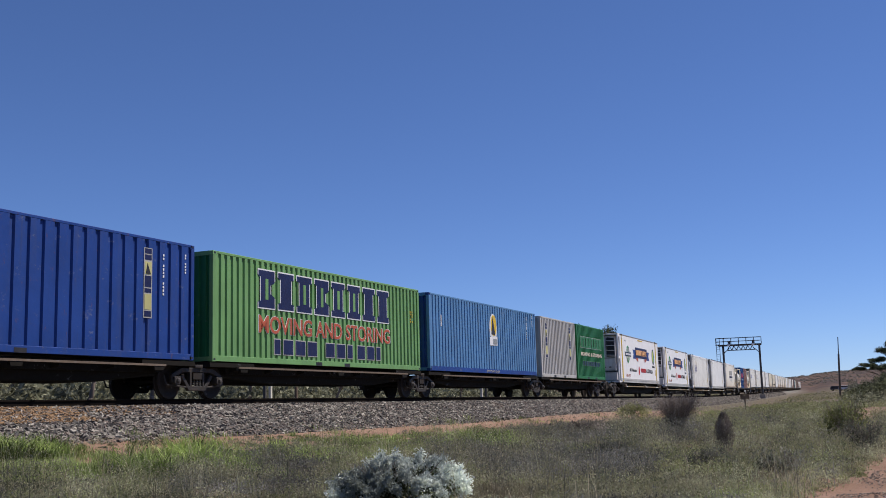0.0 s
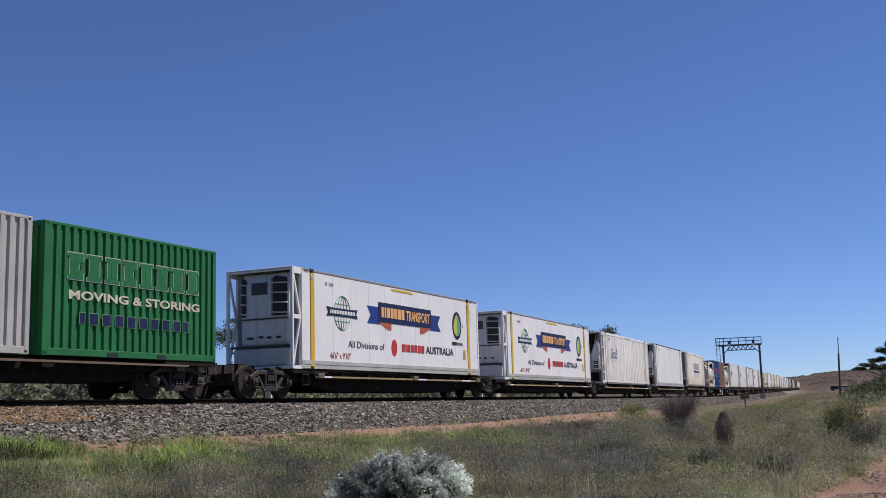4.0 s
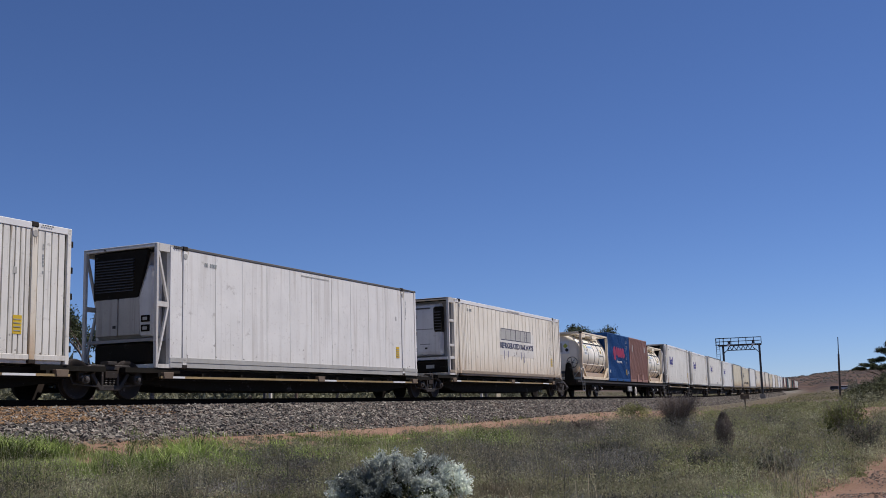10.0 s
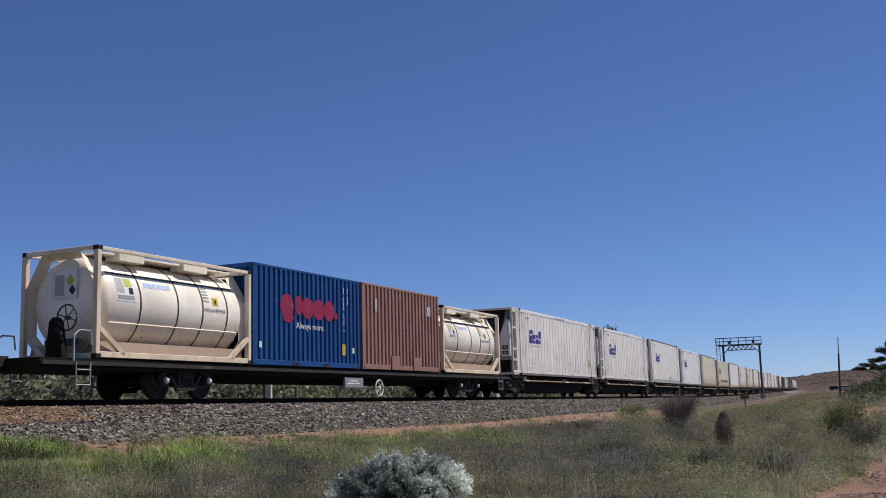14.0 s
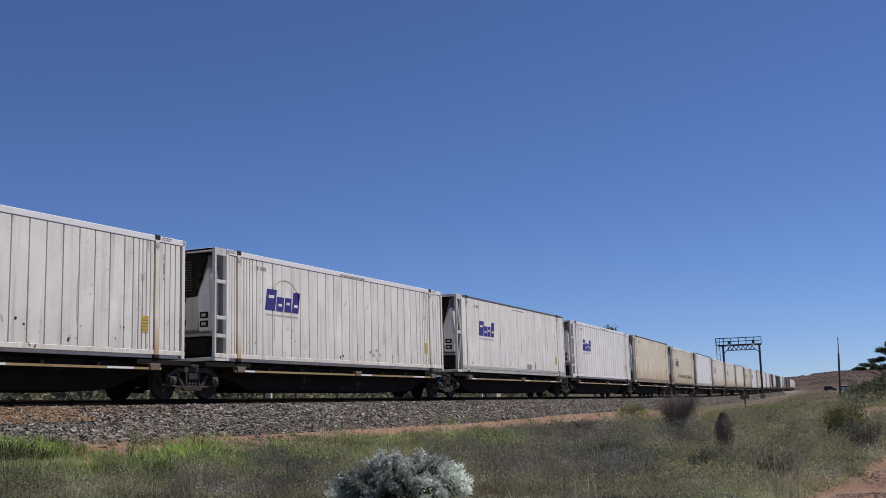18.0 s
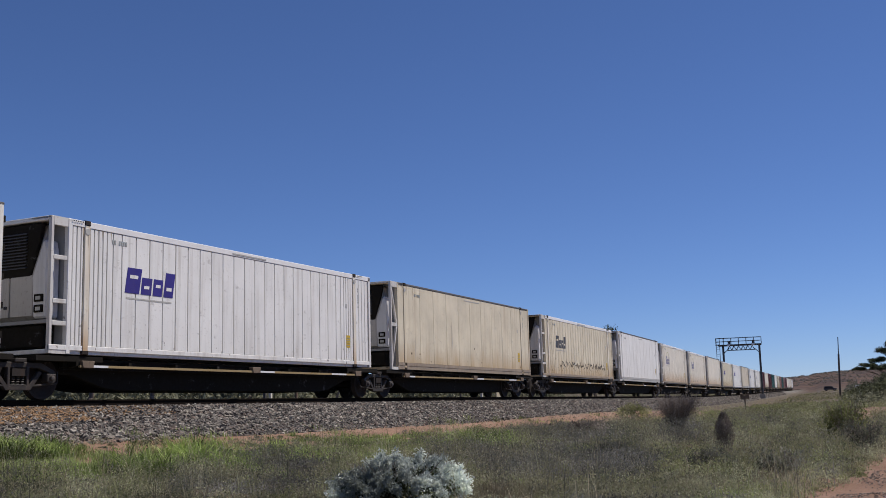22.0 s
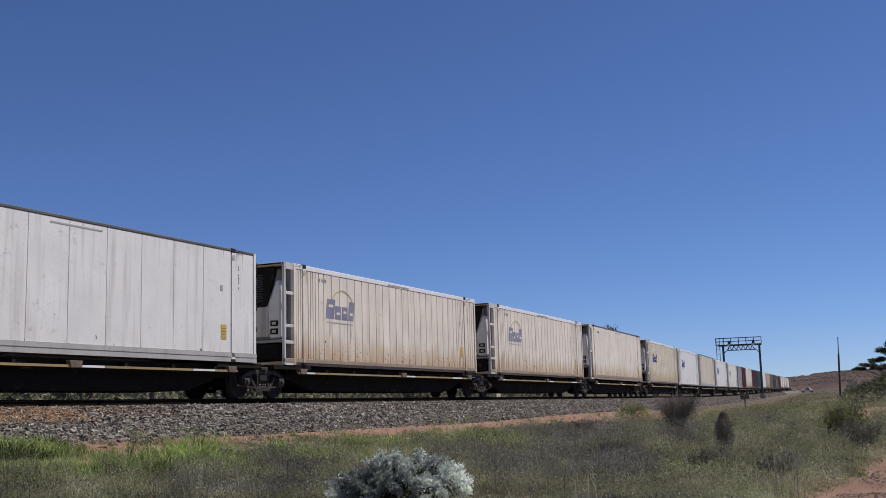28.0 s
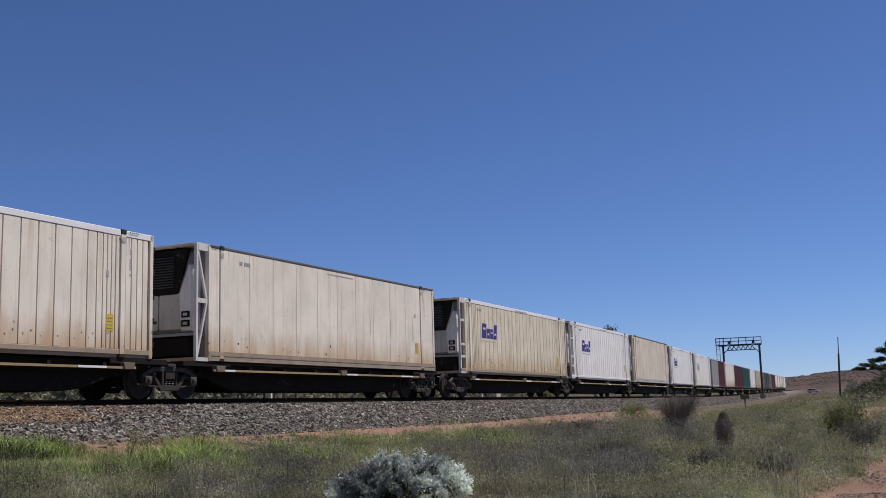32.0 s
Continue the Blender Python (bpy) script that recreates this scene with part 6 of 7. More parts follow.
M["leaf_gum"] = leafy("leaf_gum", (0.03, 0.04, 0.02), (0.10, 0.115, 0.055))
M["leaf_herb"] = leafy("leaf_herb", (0.17, 0.178, 0.10), (0.37, 0.37, 0.225), (0.28, 0.255, 0.165))
M["leaf_green"] = leafy("leaf_green", (0.135, 0.158, 0.058), (0.29, 0.31, 0.125), (0.26, 0.25, 0.135))
M["leaf_mauve"] = leafy("leaf_mauve", (0.098, 0.094, 0.084), (0.23, 0.22, 0.197), (0.16, 0.152, 0.115))
M["leaf_wattle"] = leafy("leaf_wattle", (0.14, 0.155, 0.05), (0.32, 0.32, 0.13))
M["bark"] = paint("bark", (0.20, 0.16, 0.13), (0.08, 0.06, 0.05), 0.5, rough=0.9)
M["twig"] = paint("twig", (0.25, 0.205, 0.17), (0.11, 0.085, 0.068), 0.4, rough=0.9)


def blades(rng, x, y, n, h, w, spread, lean=0.5):
    """Tufts of n bent blades at x, y; returns corners and triangles."""
    m = len(x)
    h = np.broadcast_to(h, (m,))
    z = land(x, y)
    bx = np.repeat(x, n) + rng.normal(0, 1, m * n) * np.repeat(np.broadcast_to(spread, (m,)), n)
    by = np.repeat(y, n) + rng.normal(0, 1, m * n) * np.repeat(np.broadcast_to(spread, (m,)), n)
    bz = np.repeat(z, n) - 0.02
    hh = np.repeat(h, n) * rng.uniform(0.5, 1.15, m * n)
    a = rng.uniform(0, 2 * np.pi, m * n)
    t = rng.uniform(0.1, lean, m * n)
    dx, dy = np.cos(a), np.sin(a)
    ww = np.broadcast_to(w, (m,)).repeat(n) * rng.uniform(0.6, 1.3, m * n)
    sx, sy = -dy * ww, dx * ww
    px = np.stack([bx - sx, bx + sx, bx - sx * 0.7 + dx * t * hh * 0.35, bx + sx * 0.7 + dx * t * hh * 0.35, bx + dx * t * hh], 1)
    py = np.stack([by - sy, by + sy, by - sy * 0.7 + dy * t * hh * 0.35, by + sy * 0.7 + dy * t * hh * 0.35, by + dy * t * hh], 1)
    pz = np.stack([bz, bz, bz + hh * 0.6, bz + hh * 0.6, bz + hh], 1)
    v = np.stack([px, py, pz], -1).reshape(-1, 3)
    f = (np.array([(0, 1, 3), (0, 3, 2), (2, 3, 4)])[None] + (np.arange(m * n) * 5)[:, None, None]).reshape(-1, 3)
    return v, f


def leaves(rng, c, size, up=0.3):
    """A small pointed leaf at each point of c; returns corners and triangles."""
    n = len(c)
    d = rng.normal(0, 1, (n, 3))
    d[:, 2] += up
    d /= np.linalg.norm(d, axis=1, keepdims=True)
    e = np.cross(d, rng.normal(0, 1, (n, 3)))
    e /= np.linalg.norm(e, axis=1, keepdims=True) + 1e-9
    s = np.broadcast_to(size, (n,))[:, None] * rng.uniform(0.6, 1.3, (n, 1))
    v = np.stack([c - d * s + e * s * 0.42, c - d * s * 0.7 - e * s * 0.42, c + d * s], 1).reshape(-1, 3)
    f = np.arange(n * 3).reshape(-1, 3)
    return v, f


def joined(pairs):
    vs, fs, k = [], [], 0
    for v, f in pairs:
        vs.append(v)
        fs.append(f + k)
        k += len(v)
    return np.concatenate(vs), np.concatenate(fs)


def shell_points(rng, n, rx, ry, rz, low=-0.2, fill=0.45):
    """Points in the outer part of a lumpy dome."""
    p = rng.normal(0, 1, (n, 3))
    p /= np.linalg.norm(p, axis=1, keepdims=True)
    p[:, 2] = np.where(p[:, 2] < low, -p[:, 2], p[:, 2])
    lump = 1 + 0.14 * np.sin(5 * np.arctan2(p[:, 1], p[:, 0]) + 4 * p[:, 2]) + 0.09 * np.sin(11 * p[:, 0] + 7 * p[:, 1]) + 0.07 * np.sin(17 * p[:, 1] - 9 * p[:, 2])
    r = (rng.uniform(fill, 1.0, n) ** 0.6) * lump
    return p * r[:, None] * np.array([rx, ry, rz])


def wedge(rng, n, r0, r1, a0=39.0, a1=91.0, power=1.0):
    """Points on the ground in front of the camera between two distances."""
    r = (r0 ** 2 + (r1 ** 2 - r0 ** 2) * rng.uniform(0, 1, n) ** power) ** 0.5
    a = np.radians(rng.uniform(a0, a1, n))
    return r * np.sin(a), r * np.cos(a)


def cleared(x, y):
    """True on the bare dirt track that leaves the picture at the lower right."""
    edge = np.clip(1.45 - 0.06 * (x - 12), 0.3, 1.55) + 0.12 * np.sin(x * 1.1)
    return (y < edge) & (x > 6) & (x < 60)


def grown(x, y, s, u):
    """True where the plain carries plants: off the ballast, its red verge and the dirt track."""
    verge = -3.85 - 0.65 * smooth(17, 26, s) - 0.7 * smooth(28, 36, s) + 0.7 * smooth(42, 54, s) + 0.7 * smooth(70, 110, s) + 0.22 * np.sin(s * 0.9) + 0.15 * np.sin(s * 2.3)
    return (u < verge) & ~cleared(x, y)


def tussocks(rng, x, y, n, r, h, size, flat=1.0):
    """Low leafy clumps: n leaves on each lumpy dome; returns corners and triangles."""
    m = len(x)
    z = land(x, y)
    p = rng.normal(0, 1, (m, n, 3))
    p /= np.linalg.norm(p, axis=2, keepdims=True)
    p[..., 2] = np.abs(p[..., 2])
    ph = rng.uniform(0, 6.28, (m, 1))
    a = np.arctan2(p[..., 1], p[..., 0])
    lump = 1 + 0.28 * np.sin(3 * a + ph) + 0.16 * np.sin(7 * a + 2 * ph) + 0.2 * np.sin(5 * p[..., 2] + ph)
    k = rng.uniform(0.35, 1.0, (m, n)) ** 0.5 * lump
    c = np.stack([x[:, None] + p[..., 0] * k * r[:, None], y[:, None] + p[..., 1] * k * r[:, None], z[:, None] + p[..., 2] * k * h[:, None]], -1)
    return leaves(rng, c.reshape(-1, 3), np.repeat(size, n), 0.6)


def plain(rng, n, r0, r1, a0, a1, label, lots=1.0):
    """Fills a wedge of the plain with clumps of the kinds that grow there."""
    r = rng.uniform(r0, r1, n)
    a = np.radians(rng.uniform(a0, a1, n))
    x, y = r * np.sin(a), r * np.cos(a)
    s, u = near_line(x, y)
    ok = grown(x, y, s, u)
    x, y, r = x[ok], y[ok], r[ok]
    kind = zone(x, y)
    big = np.clip(r / 14, 0.8, 9) ** 0.42 * (0.55 + 0.45 * smooth(-5.2, -8.5, u[ok]))  # coarser clumps further off, low ones by the verge
    fine = np.clip(r / 14, 0.8, 9) ** 0.75
    for k, name in enumerate(KINDS):
        w = kind == k
        if name == "bare" or w.sum() < 4:
            continue
        X, Y, B, Fi = x[w], y[w], big[w], fine[w]
        m = len(X)
        if name in ("herb", "green"):
            rad = (0.10 + 0.26 * rng.uniform(0, 1, m) ** 2.2) * B
            v, f = joined([tussocks(rng, X, Y, int(100 * lots), rad, rad * rng.uniform(0.4, 0.9, m), 0.0165 * Fi),
                           blades(rng, X, Y, 5, rng.uniform(0.08, 0.2, m) * B ** 0.5, 0.004 * Fi, 0.07 * B, 0.9)])
        elif name == "heath":
            rad = (0.12 + 0.26 * rng.uniform(0, 1, m) ** 1.8) * B
            v, f = joined([tussocks(rng, X, Y, int(100 * lots), rad, rad * rng.uniform(0.5, 1.1, m), 0.0155 * Fi),
                           blades(rng, X, Y, 5, rng.uniform(0.12, 0.30, m) * B ** 0.5, 0.0034 * Fi, 0.09 * B, 0.8)])
        elif name == "grass":
            v, f = joined([blades(rng, X, Y, 24, rng.uniform(0.08, 0.20, m) * B ** 0.4, 0.0055 * Fi, 0.10 * B, 1.1),
                           tussocks(rng, X, Y, 16, 0.14 * B, 0.10 * B, 0.012 * Fi)])
        elif name == "lush":
            v, f = joined([blades(rng, X, Y, 22, rng.uniform(0.22, 0.46, m), 0.012 * Fi, 0.10, 1.5),
                           blades(rng, X, Y, 18, rng.uniform(0.14, 0.30, m), 0.008 * Fi, 0.12, 1.0)])
        else:
            v, f = joined([blades(rng, X, Y, 26, rng.uniform(0.10, 0.28, m) * B ** 0.4, 0.0036 * Fi, 0.10 * B, 1.1),
                           tussocks(rng, X, Y, 12, 0.13 * B, 0.08 * B, 0.011 * Fi)])
        title, mat, cat = {"grass": ("yellow-green short grass", "grass_bank", "grass"), "lush": ("lush broad-bladed bright green grass", "grass_bright", "grass"),
                           "heath": ("dark mauve-grey wiry heath", "leaf_mauve", "shrub"), "herb": ("low grey-green herbs", "leaf_herb", "shrub"),
                           "green": ("low fresh green herbs", "leaf_green", "shrub"), "straw": ("pale dead straw-coloured grass", "grass_straw", "grass")}[name]
        tagged(tris({"grass": "short_grass", "lush": "lush_grass", "heath": "dry_heath", "herb": "low_herbs", "green": "green_herbs", "straw": "straw_grass"}[name], v, f, M[mat]), title + " " + label, cat, kind="stuff")


R7 = np.random.default_rng(11)
plain(R7, 5000, 9.4, 20, 40, 91, "close to the camera")
plain(R7, 4000, 20, 42, 41, 91, "on the plain")
plain(R7, 5000, 42, 150, 66, 91, "further off on the plain", 0.55)

# small shrubs that stand over the herbs and shade the ground beside them
for mat, name, label, cnt, seed in (("leaf_herb", "low_shrub", "grey-green low shrubs on the plain", 420, 1), ("leaf_green", "low_shrub", "fresh green low shrubs on the plain", 330, 2), ("leaf_mauve", "heath_shrub", "mauve-grey heath shrubs on the plain", 420, 3), ("leaf_salt", "low_saltbush", "olive-grey saltbush clumps on the plain", 260, 4)):
    rg = np.random.default_rng(300 + seed)
    r, a = rg.uniform(10.5, 60, cnt), np.radians(rg.uniform(42, 90, cnt))
    x, y = r * np.sin(a), r * np.cos(a)
    s, u = near_line(x, y)
    ok = grown(x, y, s, u) & (u < -7.2) & (np.hypot(x - 10.3, y - 5.3) > 1.3) & (zone(x, y) != KINDS.index("bare"))
    if mat == "leaf_mauve":
        ok &= (zone(x, y) == KINDS.index("heath")) | (rg.uniform(0, 1, cnt) < 0.25)
    x, y, r = x[ok], y[ok], r[ok]
    rad = (0.18 + 0.42 * rg.uniform(0, 1, len(x)) ** 1.5) * (r / 18) ** 0.3
    tall = rad * rg.uniform(0.75, 1.3, len(x))
    v, f = joined([tussocks(rg, x, y, 440, rad, tall, 0.0145 * np.clip(r / 16, 0.8, 4) ** 0.7), blades(rg, x, y, 12, tall * 1.25, 0.004, rad * 0.4, 0.6)])
    tagged(tris(name, v, f, M[mat]), label, "shrub", kind="stuff")

s, u = R7.uniform(12, 95, 520), R7.uniform(-5.2, -3.2, 520)
x, y, up_, h_ = line(s, u)
ok = lumps(x, y, 1.6, 9) > 0.5
v, f = blades(R7, x[ok], y[ok], 22, R7.uniform(0.08, 0.26, ok.sum()), 0.007, 0.12, 1.0)
tagged(tris("short_grass", v, f, M["grass_bank"]), "scattered green tufts on the red verge", "grass", kind="stuff")

# single dry stalks that stand out of the rest
x, y = wedge(R7, 900, 9.5, 30)
s, u = near_line(x, y)
ok = grown(x, y, s, u) & (u < -5.5)
v, f = blades(R7, x[ok], y[ok], 3, R7.uniform(0.3, 0.55, ok.sum()), 0.0035, 0.05, 0.5)
tagged(tris("straw_grass", v, f, M["grass_straw"]), "single bleached stalks standing over the herbs", "grass", kind="stuff")

# the plain behind and beside the camera
ang, rad = R7.uniform(91, 399, 7000), R7.uniform(1.2, 40, 7000)
x, y = rad * np.sin(np.radians(ang)), rad * np.cos(np.radians(ang))
ok = (near_line(x, y)[1] < -4.4) & ~cleared(x, y)
v, f = blades(R7, x[ok], y[ok], 9, 0.2, 0.008, 0.14, 1.0)
tagged(tris("grey_grass", v, f, M["grass_grey"]), "grey dry grass on the plain around the camera", "grass", kind="stuff")

# far plain on both sides of the line
x, y = wedge(R7, 9000, 150, 420, 60, 91)
s, u = near_line(x, y)
ok = (np.abs(u) > 4.5) & (lumps(x, y, 14.0, 5) > 0.38)
v, f = blades(R7, x[ok], y[ok], 8, 0.32, 0.06, 0.7, 1.2)
tagged(tris("far_grass", v, f, M["grass_far"]), "sparse olive grass on the distant plain", "grass", kind="stuff")


def mounds(rng, x, y, r, h, per, size):
    out = []
    z = land(x, y)
    for i in range(len(x)):
        p = shell_points(rng, per, r[i], r[i], h[i]) + np.array([x[i], y[i], z[i] + h[i] * 0.15])
        out.append(leaves(rng, p, size))
    return joined(out)


# single bushes
def bush(label, x, y, r, h, mat, n, size, twigs=14, rng=None, name="bush", lift=0.25, up=0.5, rx=1.0, spiky=0.0, sprigs=0, core="", thin=1.0, spindle=False):
    z = float(land(np.array([x]), np.array([y]))[0])
    b = thing(name, label, "bush", m=pose(x, y, z))
    g = Geo()
    for k in range(twigs):
        a = rng.uniform(0, 2 * math.pi)
        e = r * rng.uniform(0.25, 0.85)
        top = h * rng.uniform(0.6, 0.95)
        g.tube([(0.04 * math.cos(a), 0.04 * math.sin(a), -0.05), (e * 0.4 * math.cos(a) * rx, e * 0.4 * math.sin(a), top * 0.5), (e * math.cos(a) * rx, e * math.sin(a), top)], 0.018 * h * thin, 5, 0.004 * h * thin)
    part("stem_clump", g, M["twig"], b, "bare woody stems")
    p = shell_points(rng, n, r * rx, r, h * (1 - lift) / 1.1) + np.array([0, 0, h * lift])
    if sprigs:
        tip = shell_points(rng, sprigs, r * rx, r, h * (1 - lift) / 1.1, fill=0.86) + np.array([0, 0, h * lift])
        root = np.array([0, 0, h * 0.25])
        which = rng.integers(0, sprigs, n)
        back = rng.uniform(0, 1, n) ** 1.5 * 0.24
        p = tip[which] + (root - tip[which]) * back[:, None] + rng.normal(0, 0.024, (n, 3))
    if spiky:
        k = rng.uniform(0, 1, n) ** 0.7
        a = rng.uniform(0, 2 * np.pi, n)
        rr = r * (0.15 + 0.85 * k) * rng.uniform(0.0, 1.0, n) ** 0.5
        p = np.stack([rr * np.cos(a) * rx, rr * np.sin(a), 0.05 + k * h * rng.uniform(0.45, 1.0, n)], 1)
    if spindle:
        k = rng.uniform(0, 1, n)
        a = rng.uniform(0, 2 * np.pi, n)
        rr = r * np.sin(np.pi * np.clip(k, 0.04, 0.97) ** 0.85) ** 0.6 * rng.uniform(0.1, 1.0, n) ** 0.5
        p = np.stack([rr * np.cos(a) * rx, rr * np.sin(a), 0.03 + k * h], 1)
    # inner leaves in a darker material imitate the shade within the bush
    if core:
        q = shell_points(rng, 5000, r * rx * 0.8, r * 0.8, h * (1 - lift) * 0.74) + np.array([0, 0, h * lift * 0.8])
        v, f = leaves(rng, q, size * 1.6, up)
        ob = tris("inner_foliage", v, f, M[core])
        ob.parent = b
        ob["label"] = "inner foliage in a darker colour that stands in for shade"
    v, f = leaves(rng, p, size, up)
    ob = tris("foliage", v, f, M[mat])
    ob.parent = b
    return b


bush("round silver-grey saltbush with woody stems and inner leaves darkened as shade", 10.30, 5.32, 0.70, 0.64, "leaf_silver", 30000, 0.020, 60, R7, name="saltbush", lift=0.34, rx=1.18, sprigs=190, core="leaf_gum")
bush("dark leafless spiky bush beside the bank", 35.2, 7.9, 0.92, 1.36, "leaf_dusk", 3600, 0.024, 520, R7, name="dead_bush", up=3.0, spiky=1, thin=0.4)
bush("narrow dark upright bush on the plain", 22.6, 4.12, 0.21, 0.84, "leaf_dusk", 3600, 0.018, 120, R7, name="dead_bush", up=2.5, spindle=True, thin=0.3)
bush("small rounded green bush at the bank's foot", 56.0, 14.9, 0.95, 0.95, "leaf_wattle", 2000, 0.05, 18, R7)
bush("yellow-green wiry wattle bush on the plain", 28.4, 2.2, 0.62, 1.1, "leaf_wattle", 2600, 0.035, 60, R7, name="wattle_bush", up=1.2)
bush("dry grey wiry bush by the dirt track", 23.0, 1.45, 0.5, 0.62, "leaf_salt", 1300, 0.03, 60, R7, name="dry_bush", up=1.5, spiky=1)
bush("brown dry tussock near the camera", 14.6, 2.0, 0.42, 0.42, "grass_grey", 900, 0.03, 70, R7, name="dry_bush", up=2.0, spiky=1)
bush("grey-green low bush on the plain", 20.5, 5.9, 0.5, 0.42, "leaf_salt", 1200, 0.03, 12, R7)
bush("grey-green low bush on the plain", 17.3, 3.4, 0.45, 0.4, "leaf_salt", 1200, 0.028, 12, R7)
bush("dark low heath bush beside the bank", 30.5, 9.6, 0.7, 0.5, "leaf_dusk", 1400, 0.035, 14, R7)

# dead sticks standing in the grass
for i, (x, y, h, a) in enumerate(((16.0, 4.6, 0.55, 8), (16.15, 4.55, 0.48, 14), (9.6, 7.4, 0.36, 5), (26.2, 13.9, 0.55, -6), (26.5, 13.8, 0.45, 4), (14.7, 8.9, 0.4, 20))):
    z = float(land(np.array([x]), np.array([y]))[0])
    st = thing("dead_stick", "bare bleached stick standing in grass", "stick", "dead sticks in the grass", m=pose(x, y, z, a, a * 0.6, 0))
    part("stem", Geo().tube([(0, 0, -0.05), (0.01, 0.01, h * 0.5), (0.04, -0.01, h)], 0.008, 5, 0.003).tube([(0.01, 0.01, h * 0.55), (-0.06, 0.02, h * 0.85)], 0.004, 4, 0.002), M["grass_straw"], st)


R9 = np.random.default_rng(23)


# trees: tapered trunk, forked limbs, a crown of many small leaves with gaps
def gum(label, x, y, h, spread, rng, n=5200, leaf=0.13, flat=0.45, mat="leaf_gum", name="gum_tree", sink=0.0):
    z = float(land(np.array([x]), np.array([y]))[0]) - sink
    t = thing(name, label, "tree", "gum trees on the plain", m=pose(x, y, z))
    g, tips = Geo(), []
    fork = h * 0.34
    g.tube([(0, 0, -0.3), (0.06 * h * rng.uniform(-1, 1), 0.03 * h, fork * 0.5), (0.03 * h, 0, fork)], 0.028 * h, 8, 0.02 * h)
    for k in range(6):
        a = k * 2 * math.pi / 6 + rng.uniform(-0.4, 0.4)
        r = spread * rng.uniform(0.45, 0.95)
        zt = h * rng.uniform(0.68, 0.93)
        mid = Vector((0.03 * h + 0.45 * r * math.cos(a), 0.45 * r * math.sin(a), (fork + zt) * 0.52))
        tip = Vector((r * math.cos(a), r * math.sin(a), zt))
        g.tube([(0.03 * h, 0, fork * 0.95), mid, tip], 0.014 * h, 6, 0.004 * h)
        tips.append(tip)
        for j in range(2):
            b = a + rng.uniform(-0.9, 0.9)
            e = mid + Vector((0.4 * r * math.cos(b), 0.4 * r * math.sin(b), h * rng.uniform(0.1, 0.25)))
            g.tube([mid, e], 0.007 * h, 5, 0.002 * h)
            tips.append(e)
    part("trunk", g, M["bark"], t, "grey-brown trunk and limbs", smooth=True)
    pts = []
    per = n // len(tips)
    for e in tips:
        q = shell_points(rng, per, spread * 0.34, spread * 0.34, h * 0.13, low=-0.6, fill=0.2)
        pts.append(q + np.array(e) + rng.normal(0, 0.02 * h, 3))
    v, f = leaves(rng, np.concatenate(pts), leaf, -0.4)
    ob = tris("crown", v, f, M[mat])
    ob.parent = t
    return t


def bearing(px_az, dist):
    return dist * math.sin(math.radians(px_az)), dist * math.cos(math.radians(px_az))


for az, d, h, sp, n in ((46.8, 82, 7.5, 3.4, 6500), (49.8, 88, 7.6, 4.4, 6500), (42.6, 110, 3.6, 3.4, 5000), (54.8, 104, 8.2, 5.0, 5000), (73.3, 138, 10.4, 3.6, 9000), (59.5, 130, 6.0, 3.6, 3500), (66.0, 150, 6.2, 3.8, 3500), (38.5, 90, 8.5, 4.8, 4000)):
    x, y = bearing(az, d)
    gum("spreading grey-green gum tree beyond the railway", x, y, h, sp, R9, n, 0.14)


def layered_gum(label, x, y, clouds, rng, leaf=0.15, per=1700, mat="leaf_gum"):
    """A gum whose boughs carry flat, separate clouds of leaves: (across, along, height, half-width, half-height) each."""
    z = float(land(np.array([x]), np.array([y]))[0])
    t = thing("gum_tree", label, "tree", "gum trees on the plain", m=pose(x, y, z, 0, 0, -math.degrees(YAW)))
    top = max(c[2] for c in clouds)
    g = Geo().tube([(0, 0, -0.4), (0.15, 0.1, top * 0.22), (-0.1, 0, top * 0.42)], 0.36, 8, 0.24)
    pts = []
    for a, o, h, w, e in clouds:
        fork = Vector((-0.1 + 0.12 * a, 0.1 * o, min(top * 0.42, h * 0.6)))
        g.tube([(0, 0, top * 0.30), fork, (0.6 * a, 0.6 * o, 0.25 * fork.z + 0.72 * h), (a, o, h)], 0.17, 6, 0.04)
        for k in range(5):
            b = 2 * math.pi * k / 5 + rng.uniform(-0.5, 0.5)
            q = shell_points(rng, per // 5, w * 0.62, w * 0.62, 1.45 * e, low=-0.5, fill=0.15)
            off = np.array([a + 0.6 * w * math.cos(b), o + 0.6 * w * math.sin(b), h + e * rng.uniform(-0.5, 0.6)])
            g.tube([(0.92 * a, 0.92 * o, h - 0.3), tuple(off)], 0.05, 4, 0.015)
            pts.append(q + off)
    part("trunk", g, M["bark"], t, "grey-brown trunk and limbs", smooth=True)
    v, f = leaves(rng, np.concatenate(pts), leaf, -0.3)
    ob = tris("crown", v, f, M[mat])
    ob.parent = t
    return t


x, y = bearing(88.0, 225)
layered_gum("tall dark gum tree with layered boughs at the plain's edge", x, y, ((0.2, 0, 9.9, 1.3, 0.55), (-1.3, 0.6, 8.8, 1.5, 0.5), (0.6, -1, 8.1, 1.9, 0.6), (-2.8, 0.3, 7.0, 1.5, 0.45), (-4.9, -0.4, 6.0, 1.7, 0.32), (-6.3, 0.5, 5.4, 1.2, 0.25), (-2.9, -1, 5.3, 1.9, 0.4), (-0.2, 0.8, 5.6, 2.0, 0.6), (1.8, 0, 7.0, 2.0, 0.7), (3.2, 1, 9.0, 2.2, 0.7), (4.6, -0.5, 6.6, 2.4, 0.7)), R9)
